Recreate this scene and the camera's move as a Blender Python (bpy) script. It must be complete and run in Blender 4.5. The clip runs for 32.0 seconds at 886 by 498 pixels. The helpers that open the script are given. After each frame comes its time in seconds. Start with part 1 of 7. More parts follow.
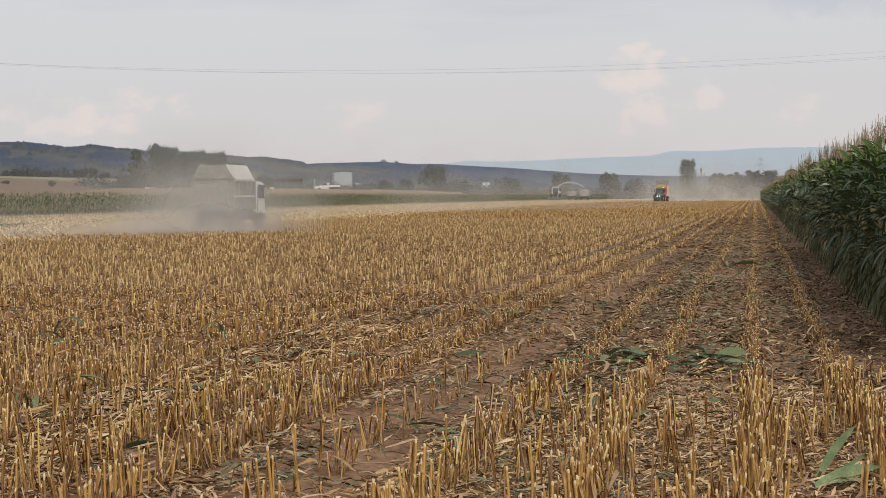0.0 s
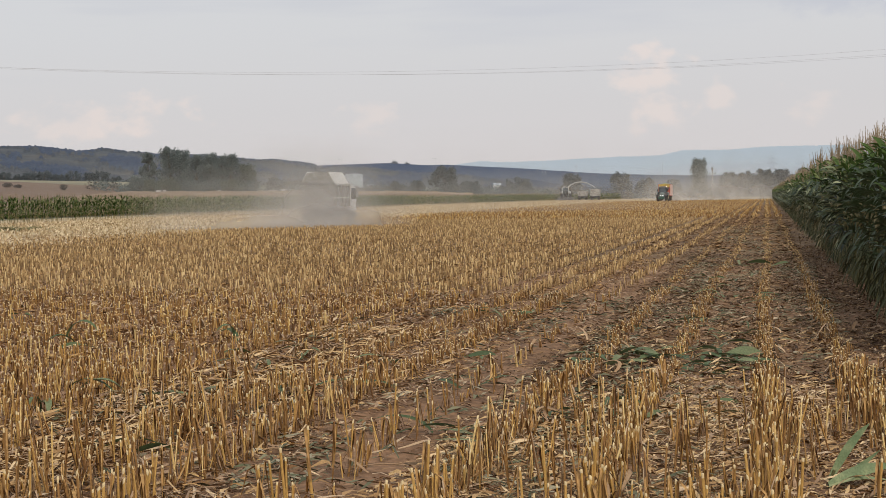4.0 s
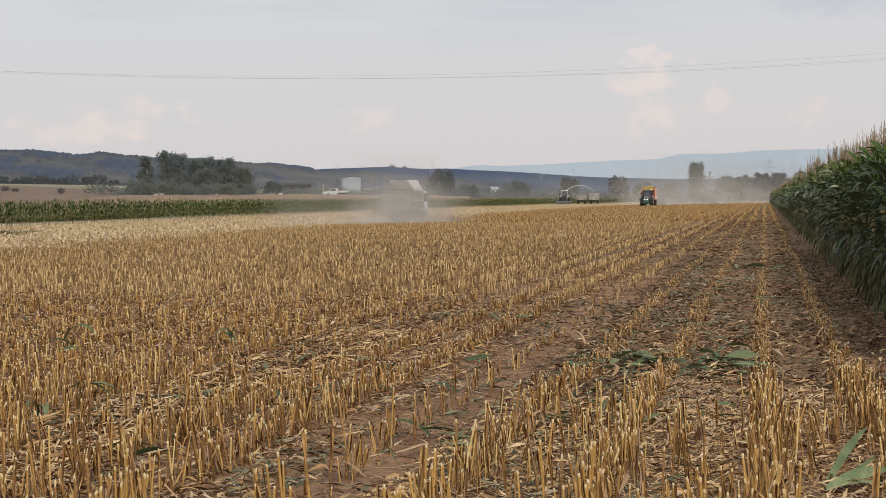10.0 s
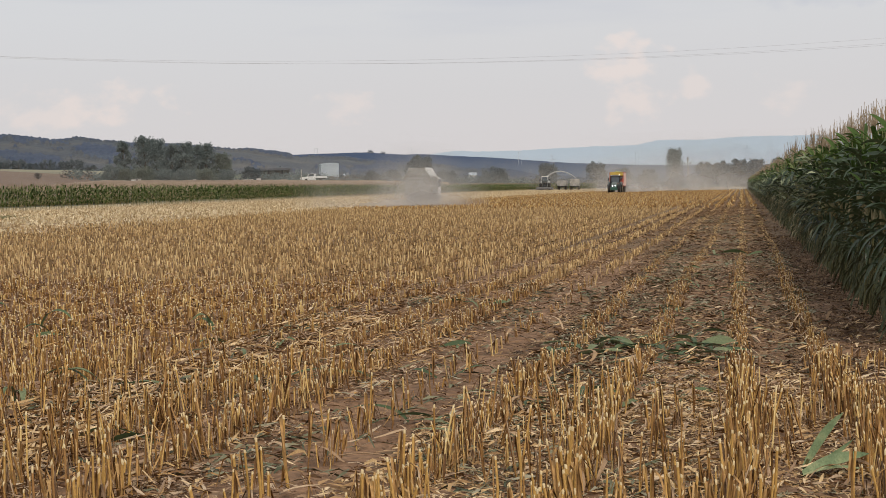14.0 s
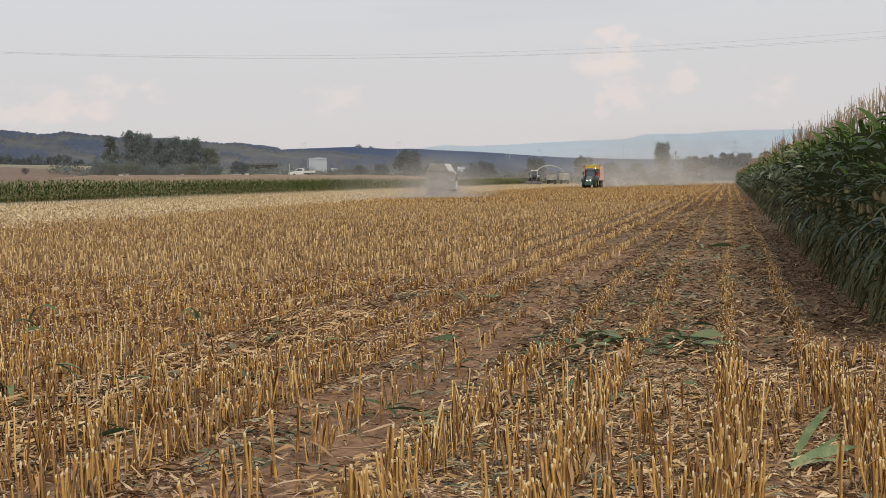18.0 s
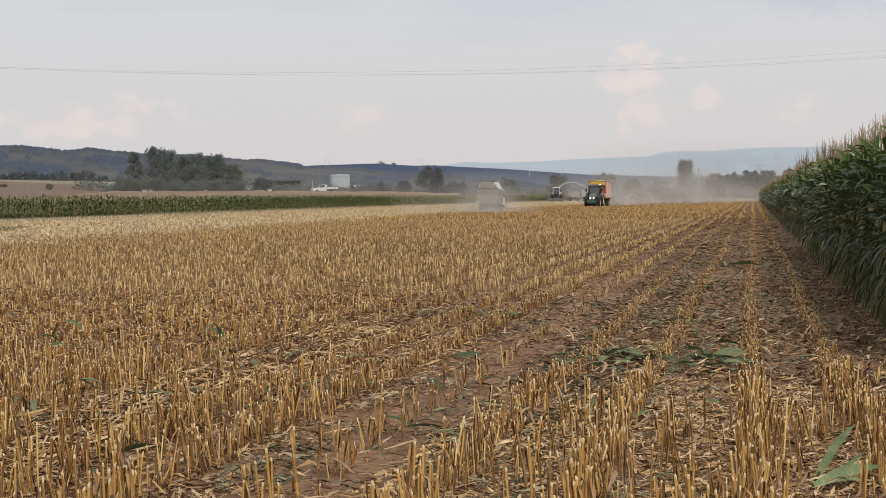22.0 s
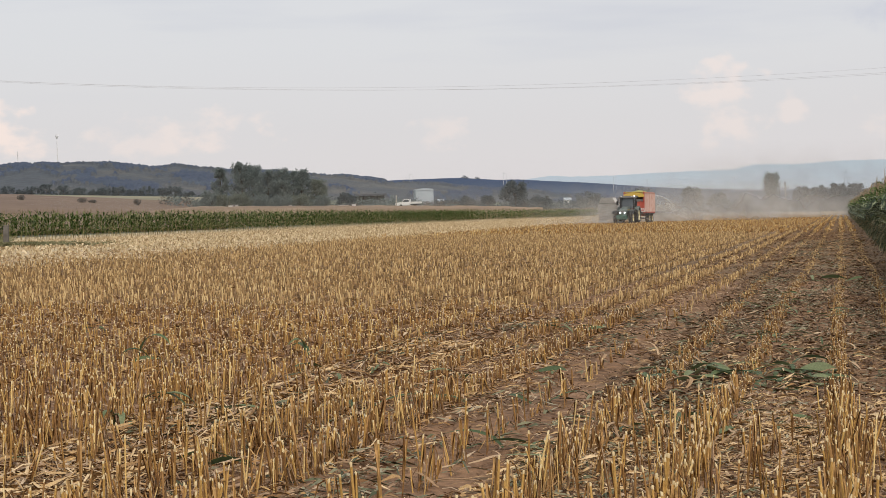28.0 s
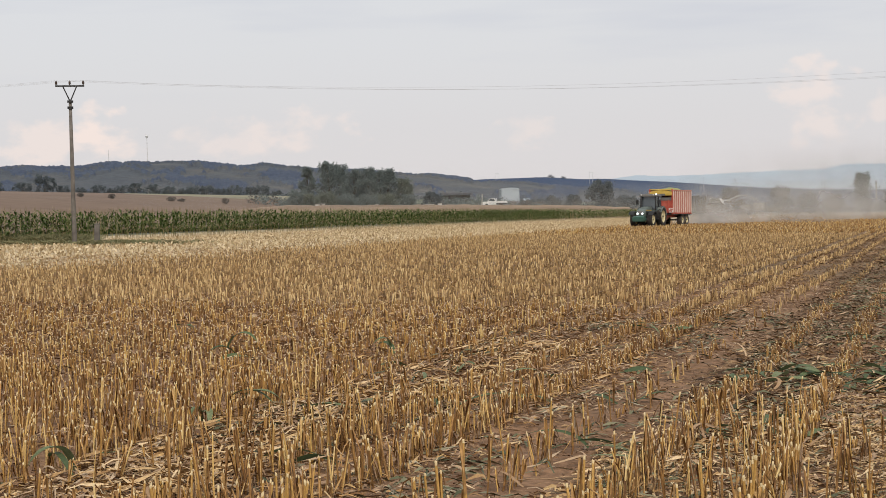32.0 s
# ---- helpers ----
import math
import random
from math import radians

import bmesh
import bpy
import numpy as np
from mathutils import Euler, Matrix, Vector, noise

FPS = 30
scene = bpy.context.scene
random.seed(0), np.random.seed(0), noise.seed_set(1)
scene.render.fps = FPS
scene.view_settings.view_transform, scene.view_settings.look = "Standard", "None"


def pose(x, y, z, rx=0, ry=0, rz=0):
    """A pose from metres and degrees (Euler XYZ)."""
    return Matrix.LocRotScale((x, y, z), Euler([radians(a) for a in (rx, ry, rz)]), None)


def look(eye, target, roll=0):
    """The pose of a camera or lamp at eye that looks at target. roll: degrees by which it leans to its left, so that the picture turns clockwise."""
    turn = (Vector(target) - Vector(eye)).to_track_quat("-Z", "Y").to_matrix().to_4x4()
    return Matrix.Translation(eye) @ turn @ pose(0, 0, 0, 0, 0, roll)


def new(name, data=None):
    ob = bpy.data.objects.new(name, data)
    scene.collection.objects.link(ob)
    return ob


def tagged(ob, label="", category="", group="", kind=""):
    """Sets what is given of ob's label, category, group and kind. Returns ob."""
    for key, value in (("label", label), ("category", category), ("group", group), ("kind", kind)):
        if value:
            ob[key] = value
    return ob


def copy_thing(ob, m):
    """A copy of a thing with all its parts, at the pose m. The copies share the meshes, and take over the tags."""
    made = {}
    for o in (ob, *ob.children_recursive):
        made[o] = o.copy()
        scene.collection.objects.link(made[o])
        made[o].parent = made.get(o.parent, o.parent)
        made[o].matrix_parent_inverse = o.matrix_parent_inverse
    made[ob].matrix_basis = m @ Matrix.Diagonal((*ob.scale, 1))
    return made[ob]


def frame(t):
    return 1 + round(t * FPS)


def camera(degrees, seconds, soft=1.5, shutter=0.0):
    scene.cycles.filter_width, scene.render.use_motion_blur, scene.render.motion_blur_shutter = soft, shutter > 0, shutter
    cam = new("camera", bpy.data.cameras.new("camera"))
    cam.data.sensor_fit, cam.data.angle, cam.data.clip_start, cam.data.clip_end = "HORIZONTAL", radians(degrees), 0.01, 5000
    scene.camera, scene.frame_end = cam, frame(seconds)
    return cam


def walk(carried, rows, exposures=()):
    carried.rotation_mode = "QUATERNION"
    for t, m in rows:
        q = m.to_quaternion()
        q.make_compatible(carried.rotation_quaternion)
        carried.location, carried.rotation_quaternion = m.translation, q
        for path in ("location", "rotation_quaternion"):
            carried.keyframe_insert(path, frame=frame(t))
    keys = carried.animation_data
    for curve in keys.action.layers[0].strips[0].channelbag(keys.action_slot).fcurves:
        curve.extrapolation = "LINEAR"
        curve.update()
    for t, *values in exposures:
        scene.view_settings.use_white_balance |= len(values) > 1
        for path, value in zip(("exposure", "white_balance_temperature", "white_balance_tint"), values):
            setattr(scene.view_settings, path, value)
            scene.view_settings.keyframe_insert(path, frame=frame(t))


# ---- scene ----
SECONDS = 32.0
EYE = 1.5
cam = camera(31.3, SECONDS, soft=0.85)
# seconds, tilt, lean and turn of the camera in degrees; it is held by hand in one spot
ROWS = [
    (0.0, 88.262, 1.254, 11.181), (0.5, 88.239, 1.237, 11.205), (1.0, 88.136, 1.315, 11.268), (1.5, 88.083, 1.258, 11.381),
    (2.0, 88.072, 1.192, 11.445), (2.5, 88.079, 1.794, 11.600), (3.0, 88.087, 1.808, 11.724), (3.5, 88.100, 1.822, 11.719),
    (4.0, 88.304, 1.667, 11.584), (4.5, 88.660, 1.638, 11.510), (6.5, 88.550, 1.794, 11.525), (7.0, 88.587, 1.972, 11.576),
    (7.5, 88.639, 1.890, 11.657), (8.0, 88.513, 1.840, 11.681), (8.5, 88.463, 1.819, 11.572), (9.0, 88.463, 1.824, 11.539),
    (9.5, 88.459, 1.735, 11.528), (10.0, 88.438, 1.662, 11.495), (10.5, 88.419, 1.862, 11.474), (11.0, 88.413, 1.878, 11.441),
    (11.5, 88.402, 1.788, 11.412), (12.0, 88.275, 1.673, 11.288), (12.5, 88.040, 1.720, 11.139), (13.0, 87.877, 1.749, 10.952),
    (13.5, 87.829, 1.623, 10.820), (14.0, 87.898, 1.586, 10.710), (14.5, 87.912, 1.646, 10.627), (16.5, 87.694, 1.697, 10.432),
    (17.0, 87.673, 1.717, 10.373), (17.5, 87.677, 1.768, 10.337), (18.0, 87.685, 1.683, 10.284), (18.5, 87.692, 1.720, 10.282),
    (19.0, 87.689, 1.647, 10.299), (19.5, 87.712, 1.806, 10.310), (20.0, 87.748, 1.633, 10.317), (20.5, 87.883, 1.648, 10.407),
    (21.0, 88.046, 1.485, 10.579), (21.5, 88.175, 1.502, 10.924), (22.0, 88.313, 1.521, 11.098), (22.5, 88.499, 1.524, 11.312),
    (23.0, 88.665, 1.826, 11.434), (23.5, 88.820, 1.820, 11.619), (24.0, 88.877, 1.748, 12.072), (24.5, 88.860, 1.830, 12.413),
    (25.0, 88.810, 1.791, 12.675), (25.5, 88.860, 1.982, 13.278), (27.5, 88.925, 1.884, 13.997), (28.0, 88.912, 1.701, 14.130),
    (28.5, 88.867, 1.828, 14.595), (29.0, 88.843, 1.932, 15.073), (29.5, 88.827, 1.866, 15.543), (30.0, 88.843, 1.878, 16.077),
    (30.5, 88.866, 1.803, 16.419), (31.0, 88.915, 1.796, 16.682), (31.5, 88.954, 1.849, 16.931), (32.0, 88.974, 1.568, 17.237),
]
walk(cam, [(t, pose(0, 0, EYE, a, b, c)) for t, a, b, c in ROWS], exposures=[(0.0, 0.0), (13.0, 0.02), (23.0, 0.04), (27.0, 0.12), (SECONDS, 0.13)])

# ---------------------------------------------------------------- light
SUN_EL, SUN_AZ = 46.0, 152.0          # azimuth clockwise from +y


def nodes_of(tree):
    tree.nodes.clear()
    return tree.nodes, tree.links


def build_world():
    world = bpy.data.worlds.new("world")
    world.use_nodes = True
    scene.world = world
    N, L = nodes_of(world.node_tree)
    out = N.new("ShaderNodeOutputWorld")
    bg = N.new("ShaderNodeBackground")
    bg.inputs["Strength"].default_value = 0.10
    sky = N.new("ShaderNodeTexSky")
    sky.sky_type, sky.sun_disc = "NISHITA", False
    sky.sun_elevation, sky.sun_rotation = radians(SUN_EL), radians(SUN_AZ)
    sky.dust_density, sky.air_density = 3.0, 1.0
    co = N.new("ShaderNodeTexCoord")
    sep = N.new("ShaderNodeSeparateXYZ")
    L.new(co.outputs["Generated"], sep.inputs[0])
    # high overcast veil, paler and pinker towards the horizon
    ramp = N.new("ShaderNodeValToRGB")
    e = ramp.color_ramp.elements
    e[0].position, e[0].color = 0.0, (7.02, 6.58, 6.58, 1)
    e[1].position, e[1].color = 0.16, (6.75, 6.85, 7.1, 1)
    for pos, c in ((0.06, (6.72, 6.54, 6.63, 1)), (0.11, (6.8, 6.8, 6.95, 1)), (0.5, (6.6, 6.8, 7.2, 1))):
        e.new(pos).color = c
    L.new(sep.outputs["Z"], ramp.inputs[0])

    def noise_tex(scale, sx, sz, detail):
        mp = N.new("ShaderNodeMapping")
        mp.inputs["Scale"].default_value = (sx, sx, sz)
        L.new(co.outputs["Generated"], mp.inputs[0])
        nz = N.new("ShaderNodeTexNoise")
        nz.inputs["Scale"].default_value, nz.inputs["Detail"].default_value = scale, detail
        L.new(mp.outputs[0], nz.inputs["Vector"])
        return nz.outputs[0]

    def math_node(op, a, b=None, clamp=False):
        m = N.new("ShaderNodeMath")
        m.operation, m.use_clamp = op, clamp
        for i, v in enumerate((a, b)):
            if v is None:
                continue
            if isinstance(v, (int, float)):
                m.inputs[i].default_value = v
            else:
                L.new(v, m.inputs[i])
        return m.outputs[0]

    def mix(fac, a, b):
        m = N.new("ShaderNodeMix")
        m.data_type = "RGBA"
        L.new(fac, m.inputs["Factor"])
        for key, v in (("A", a), ("B", b)):
            sock = [s for s in m.inputs if s.name == key and s.type == "RGBA"][0]
            if isinstance(v, tuple):
                sock.default_value = (*v, 1)
            else:
                L.new(v, sock)
        return [s for s in m.outputs if s.type == "RGBA"][0]

    # grey streaks high up
    streak = N.new("ShaderNodeMapRange")
    L.new(noise_tex(2.6, 1.6, 14.0, 4), streak.inputs[0])
    for i, v in enumerate((0.5, 0.72, 0.0, 0.6)):
        streak.inputs[i + 1].default_value = v
    high = N.new("ShaderNodeMapRange")
    L.new(sep.outputs["Z"], high.inputs[0])
    for i, v in enumerate((0.075, 0.115, 0.0, 1.0)):
        high.inputs[i + 1].default_value = v
    col = mix(math_node("MULTIPLY", streak.outputs[0], high.outputs[0]), ramp.outputs[0], (5.6, 5.75, 6.4))
    # low cumulus heads, faintly pink, each given by bearing, elevation, half width and half height in degrees
    puff = noise_tex(52.0, 1.0, 1.5, 7)
    total = None
    for bear, el, w, h, power in ((-3.9, 4.4, 1.0, 0.9, 0.55), (-3.6, 3.1, 1.1, 0.9, 0.45), (-1.6, 3.5, 0.7, 0.4, 0.4), (-22.8, 3.2, 1.9, 0.7, 0.5),
                                  (-14.1, 3.1, 0.9, 0.45, 0.35), (-29.6, 3.6, 0.9, 0.9, 0.9), (-31.2, 3.0, 2.4, 0.8, 0.6), (1.6, 3.1, 0.9, 0.5, 0.3), (-24.6, 3.0, 1.6, 0.6, 0.4)):
        d = Vector((math.sin(radians(bear)) * math.cos(radians(el)), math.cos(radians(bear)) * math.cos(radians(el)), math.sin(radians(el))))
        sub = N.new("ShaderNodeVectorMath")
        sub.operation = "SUBTRACT"
        L.new(co.outputs["Generated"], sub.inputs[0])
        sub.inputs[1].default_value = d
        scl = N.new("ShaderNodeVectorMath")
        scl.operation = "MULTIPLY"
        L.new(sub.outputs[0], scl.inputs[0])
        scl.inputs[1].default_value = (1 / radians(w), 1 / radians(w), 1 / radians(h))
        ln = N.new("ShaderNodeVectorMath")
        ln.operation = "LENGTH"
        L.new(scl.outputs[0], ln.inputs[0])
        ragged = math_node("ADD", ln.outputs["Value"], math_node("MULTIPLY", math_node("SUBTRACT", puff, 0.5), 4.4))
        m = N.new("ShaderNodeMapRange")
        m.interpolation_type = "SMOOTHSTEP"
        L.new(ragged, m.inputs[0])
        for i, v in enumerate((0.1, 1.25, power, 0.0)):
            m.inputs[i + 1].default_value = v
        total = m.outputs[0] if total is None else math_node("MAXIMUM", total, m.outputs[0])
    col = mix(total, col, (8.9, 7.55, 6.95))
    # one slate-grey bank high on the right
    d = Vector((math.sin(radians(2.6)), math.cos(radians(2.6)), 0)) * math.cos(radians(6.7)) + Vector((0, 0, math.sin(radians(6.7))))
    sub = N.new("ShaderNodeVectorMath")
    sub.operation = "SUBTRACT"
    L.new(co.outputs["Generated"], sub.inputs[0])
    sub.inputs[1].default_value = d
    scl = N.new("ShaderNodeVectorMath")
    scl.operation = "MULTIPLY"
    L.new(sub.outputs[0], scl.inputs[0])
    scl.inputs[1].default_value = (1 / radians(2.6), 1 / radians(2.6), 1 / radians(0.55))
    ln = N.new("ShaderNodeVectorMath")
    ln.operation = "LENGTH"
    L.new(scl.outputs[0], ln.inputs[0])
    bank = N.new("ShaderNodeMapRange")
    bank.interpolation_type = "SMOOTHSTEP"
    L.new(math_node("ADD", ln.outputs["Value"], math_node("MULTIPLY", math_node("SUBTRACT", puff, 0.5), 2.2)), bank.inputs[0])
    for i, v in enumerate((0.3, 1.3, 0.75, 0.0)):
        bank.inputs[i + 1].default_value = v
    col = mix(bank.outputs[0], col, (5.7, 5.85, 6.5))
    # the veil hides most of the blue sky
    veil = N.new("ShaderNodeValue")
    veil.outputs[0].default_value = 0.93
    L.new(mix(veil.outputs[0], sky.outputs[0], col), bg.inputs["Color"])
    L.new(bg.outputs[0], out.inputs[0])


build_world()
sun = new("sun", bpy.data.lights.new("sun", "SUN"))
sun.data.energy, sun.data.angle, sun.data.color = 2.35, radians(25), (1.0, 0.92, 0.82)
sun.matrix_world = look((0, 0, 0), (-math.sin(radians(SUN_AZ)) * math.cos(radians(SUN_EL)), -math.cos(radians(SUN_AZ)) * math.cos(radians(SUN_EL)), -math.sin(radians(SUN_EL))))


# ---------------------------------------------------------------- materials
def material(name, ramp, rough=0.8, metal=0.0, scale=6.0, detail=5.0, bump=0.0, bump_scale=40.0, vary="", vary_amount=0.3,
             emit=None, space="Object", stretch=(1, 1, 1), fine=0.0, spec=0.3, translucent=0.0):
    """ramp: colours along a noise at the given scale; vary: 'island' or 'object' for a shift of lightness piece by piece."""
    mat = bpy.data.materials.new(name)
    mat.use_nodes = True
    N, L = nodes_of(mat.node_tree)
    out, bsdf = N.new("ShaderNodeOutputMaterial"), N.new("ShaderNodeBsdfPrincipled")
    bsdf.inputs["Roughness"].default_value, bsdf.inputs["Metallic"].default_value = rough, metal
    bsdf.inputs["Specular IOR Level"].default_value = spec
    co = N.new("ShaderNodeTexCoord")
    mp = N.new("ShaderNodeMapping")
    mp.inputs["Scale"].default_value = stretch
    L.new(co.outputs[space], mp.inputs[0])
    nz = N.new("ShaderNodeTexNoise")
    nz.inputs["Scale"].default_value, nz.inputs["Detail"].default_value = scale, detail
    L.new(mp.outputs[0], nz.inputs["Vector"])
    source = nz.outputs[0]
    if vary:
        info = N.new("ShaderNodeNewGeometry") if vary == "island" else N.new("ShaderNodeObjectInfo")
        value = info.outputs["Random Per Island"] if vary == "island" else info.outputs["Random"]
        m = N.new("ShaderNodeMix")
        m.inputs["Factor"].default_value = vary_amount
        L.new(source, m.inputs["A"])
        L.new(value, m.inputs["B"])
        source = m.outputs["Result"]
    rp = N.new("ShaderNodeValToRGB")
    els = rp.color_ramp.elements
    stops = [0.28 + 0.44 * i / max(1, len(ramp) - 1) for i in range(len(ramp))] if not vary else [0.12 + 0.76 * i / max(1, len(ramp) - 1) for i in range(len(ramp))]
    els[0].position, els[0].color = stops[0], (*ramp[0], 1)
    els[1].position, els[1].color = stops[-1], (*ramp[-1], 1)
    for s, c in list(zip(stops, ramp))[1:-1]:
        els.new(s).color = (*c, 1)
    L.new(source, rp.inputs[0])
    colour = rp.outputs[0]
    if fine:
        n2 = N.new("ShaderNodeTexNoise")
        n2.inputs["Scale"].default_value, n2.inputs["Detail"].default_value = scale * 11, 3
        L.new(mp.outputs[0], n2.inputs["Vector"])
        mr = N.new("ShaderNodeMapRange")
        L.new(n2.outputs[0], mr.inputs[0])
        for i, v in enumerate((0.3, 0.7, 1 - fine, 1 + fine)):
            mr.inputs[i + 1].default_value = v
        mm = N.new("ShaderNodeVectorMath")
        mm.operation = "SCALE"
        L.new(colour, mm.inputs[0])
        L.new(mr.outputs[0], mm.inputs["Scale"])
        colour = mm.outputs[0]
    L.new(colour, bsdf.inputs["Base Color"])
    if bump:
        n3 = N.new("ShaderNodeTexNoise")
        n3.inputs["Scale"].default_value, n3.inputs["Detail"].default_value = bump_scale, 4
        L.new(mp.outputs[0], n3.inputs["Vector"])
        b = N.new("ShaderNodeBump")
        b.inputs["Strength"].default_value, b.inputs["Distance"].default_value = bump, 0.02
        L.new(n3.outputs[0], b.inputs["Height"])
        L.new(b.outputs[0], bsdf.inputs["Normal"])
    if emit:
        bsdf.inputs["Emission Color"].default_value = (*emit[:3], 1)
        bsdf.inputs["Emission Strength"].default_value = emit[3]
    if translucent:
        tr = N.new("ShaderNodeBsdfTranslucent")
        L.new(colour, tr.inputs[0])
        ms = N.new("ShaderNodeMixShader")
        ms.inputs[0].default_value = translucent
        L.new(bsdf.outputs[0], ms.inputs[1])
        L.new(tr.outputs[0], ms.inputs[2])
        L.new(ms.outputs[0], out.inputs[0])
    else:
        L.new(bsdf.outputs[0], out.inputs[0])
    return mat


M = {}
M["soil"] = material("soil", [(0.135, 0.074, 0.039), (0.195, 0.111, 0.060), (0.265, 0.156, 0.088)], 0.95, scale=1.3, bump=0.9, bump_scale=22, fine=0.35)
M["field"] = material("field", [(0.105, 0.064, 0.033), (0.145, 0.092, 0.048), (0.195, 0.128, 0.07)], 0.95, scale=0.5, fine=0.35)
M["pale_field"] = material("pale_field", [(0.32, 0.24, 0.14), (0.41, 0.325, 0.20), (0.48, 0.395, 0.26)], 0.95, scale=0.3, fine=0.25)
M["brown_field"] = material("brown_field", [(0.115, 0.076, 0.052), (0.15, 0.101, 0.07), (0.19, 0.135, 0.096)], 0.95, scale=0.012, detail=7, fine=0.15)
M["fallow"] = material("fallow", [(0.165, 0.155, 0.10), (0.21, 0.195, 0.125), (0.26, 0.235, 0.155)], 0.95, scale=0.02, fine=0.15)
M["tan_field"] = material("tan_field", [(0.185, 0.13, 0.085), (0.225, 0.16, 0.105), (0.265, 0.195, 0.13)], 0.95, scale=0.05, detail=7, fine=0.2)
M["meadow"] = material("meadow", [(0.07, 0.08, 0.05), (0.10, 0.11, 0.07), (0.13, 0.13, 0.09)], 0.95, scale=0.01, fine=0.2)
M["stalk"] = material("stalk", [(0.21, 0.108, 0.034), (0.33, 0.178, 0.052), (0.45, 0.258, 0.073), (0.58, 0.37, 0.118), (0.74, 0.55, 0.25)], 0.6, scale=5, vary="island", vary_amount=0.78, fine=0.3, stretch=(6, 6, 1))
M["sheath"] = material("sheath", [(0.11, 0.052, 0.019), (0.21, 0.105, 0.036), (0.34, 0.185, 0.064), (0.52, 0.34, 0.145)], 0.8, scale=5, vary="island", vary_amount=0.7, fine=0.25)
M["pith"] = material("pith", [(0.52, 0.38, 0.18), (0.72, 0.59, 0.36)], 0.85, scale=60, vary="island")
M["pale_stalk"] = material("pale_stalk", [(0.25, 0.175, 0.09), (0.46, 0.355, 0.205), (0.65, 0.535, 0.36)], 0.7, scale=3, vary="island", vary_amount=0.8)
M["dry_leaf"] = material("dry_leaf", [(0.14, 0.084, 0.046), (0.25, 0.155, 0.088), (0.36, 0.24, 0.145), (0.48, 0.365, 0.24)], 0.75, scale=9, vary="island", vary_amount=0.75, fine=0.2)
M["grey_leaf"] = material("grey_leaf", [(0.055, 0.062, 0.032), (0.105, 0.11, 0.058), (0.19, 0.175, 0.10), (0.33, 0.29, 0.2)], 0.7, scale=9, vary="island", vary_amount=0.8)
M["brown_leaf"] = material("brown_leaf", [(0.065, 0.032, 0.014), (0.13, 0.068, 0.03), (0.21, 0.12, 0.052), (0.36, 0.225, 0.11)], 0.8, scale=9, vary="island", vary_amount=0.8)
M["green_leaf"] = material("green_leaf", [(0.05, 0.08, 0.035), (0.10, 0.135, 0.06), (0.20, 0.225, 0.115)], 0.6, scale=5, vary="object", vary_amount=0.6, fine=0.2, translucent=0.2)
# palest tones of both leaf colours stand in for glints, darkest for shaded gaps
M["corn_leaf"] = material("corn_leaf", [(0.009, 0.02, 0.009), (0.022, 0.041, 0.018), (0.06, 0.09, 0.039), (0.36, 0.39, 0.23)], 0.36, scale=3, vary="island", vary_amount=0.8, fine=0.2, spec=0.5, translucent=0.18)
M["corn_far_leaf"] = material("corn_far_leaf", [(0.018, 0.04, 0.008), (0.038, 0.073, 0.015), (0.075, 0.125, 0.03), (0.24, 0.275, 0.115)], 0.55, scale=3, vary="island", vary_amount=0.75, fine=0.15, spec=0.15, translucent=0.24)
# low hanging leaves darkened as in the shade of the stand
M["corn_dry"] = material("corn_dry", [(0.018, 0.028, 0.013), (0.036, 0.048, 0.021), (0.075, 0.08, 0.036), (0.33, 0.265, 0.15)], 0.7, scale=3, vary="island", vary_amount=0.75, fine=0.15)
M["corn_straw"] = material("corn_straw", [(0.15, 0.13, 0.06), (0.28, 0.225, 0.105), (0.42, 0.34, 0.18)], 0.75, scale=3, vary="island", vary_amount=0.65, fine=0.15)
M["tassel"] = material("tassel", [(0.12, 0.088, 0.05), (0.20, 0.15, 0.093), (0.32, 0.25, 0.165)], 0.8, scale=6, vary="island", vary_amount=0.6)
M["corn_stalk"] = material("corn_stalk", [(0.06, 0.075, 0.03), (0.12, 0.12, 0.05), (0.19, 0.15, 0.07)], 0.6, scale=4, vary="island", vary_amount=0.6)
M["ear"] = material("ear", [(0.16, 0.15, 0.07), (0.28, 0.23, 0.12)], 0.7, scale=20)
# foliage colours lifted and greyed to carry the haze of distance
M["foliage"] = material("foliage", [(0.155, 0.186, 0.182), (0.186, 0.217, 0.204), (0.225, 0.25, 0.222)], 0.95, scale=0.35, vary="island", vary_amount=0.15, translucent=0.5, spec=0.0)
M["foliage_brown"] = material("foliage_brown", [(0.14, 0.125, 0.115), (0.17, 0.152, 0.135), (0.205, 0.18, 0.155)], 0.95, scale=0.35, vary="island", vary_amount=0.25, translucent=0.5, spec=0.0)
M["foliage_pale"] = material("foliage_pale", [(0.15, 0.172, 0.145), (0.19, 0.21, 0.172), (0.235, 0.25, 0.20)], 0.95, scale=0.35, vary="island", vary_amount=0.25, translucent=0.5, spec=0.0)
M["bark"] = material("bark", [(0.07, 0.06, 0.05), (0.13, 0.11, 0.09)], 0.9, scale=8, bump=0.5)
# woods, pasture and far trees blued: the air's haze is in their colours
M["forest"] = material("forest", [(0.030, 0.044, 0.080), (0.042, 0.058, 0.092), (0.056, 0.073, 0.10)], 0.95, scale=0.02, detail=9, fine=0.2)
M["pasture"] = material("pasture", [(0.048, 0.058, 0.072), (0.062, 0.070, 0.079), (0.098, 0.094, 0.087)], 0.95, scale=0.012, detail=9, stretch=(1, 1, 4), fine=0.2)
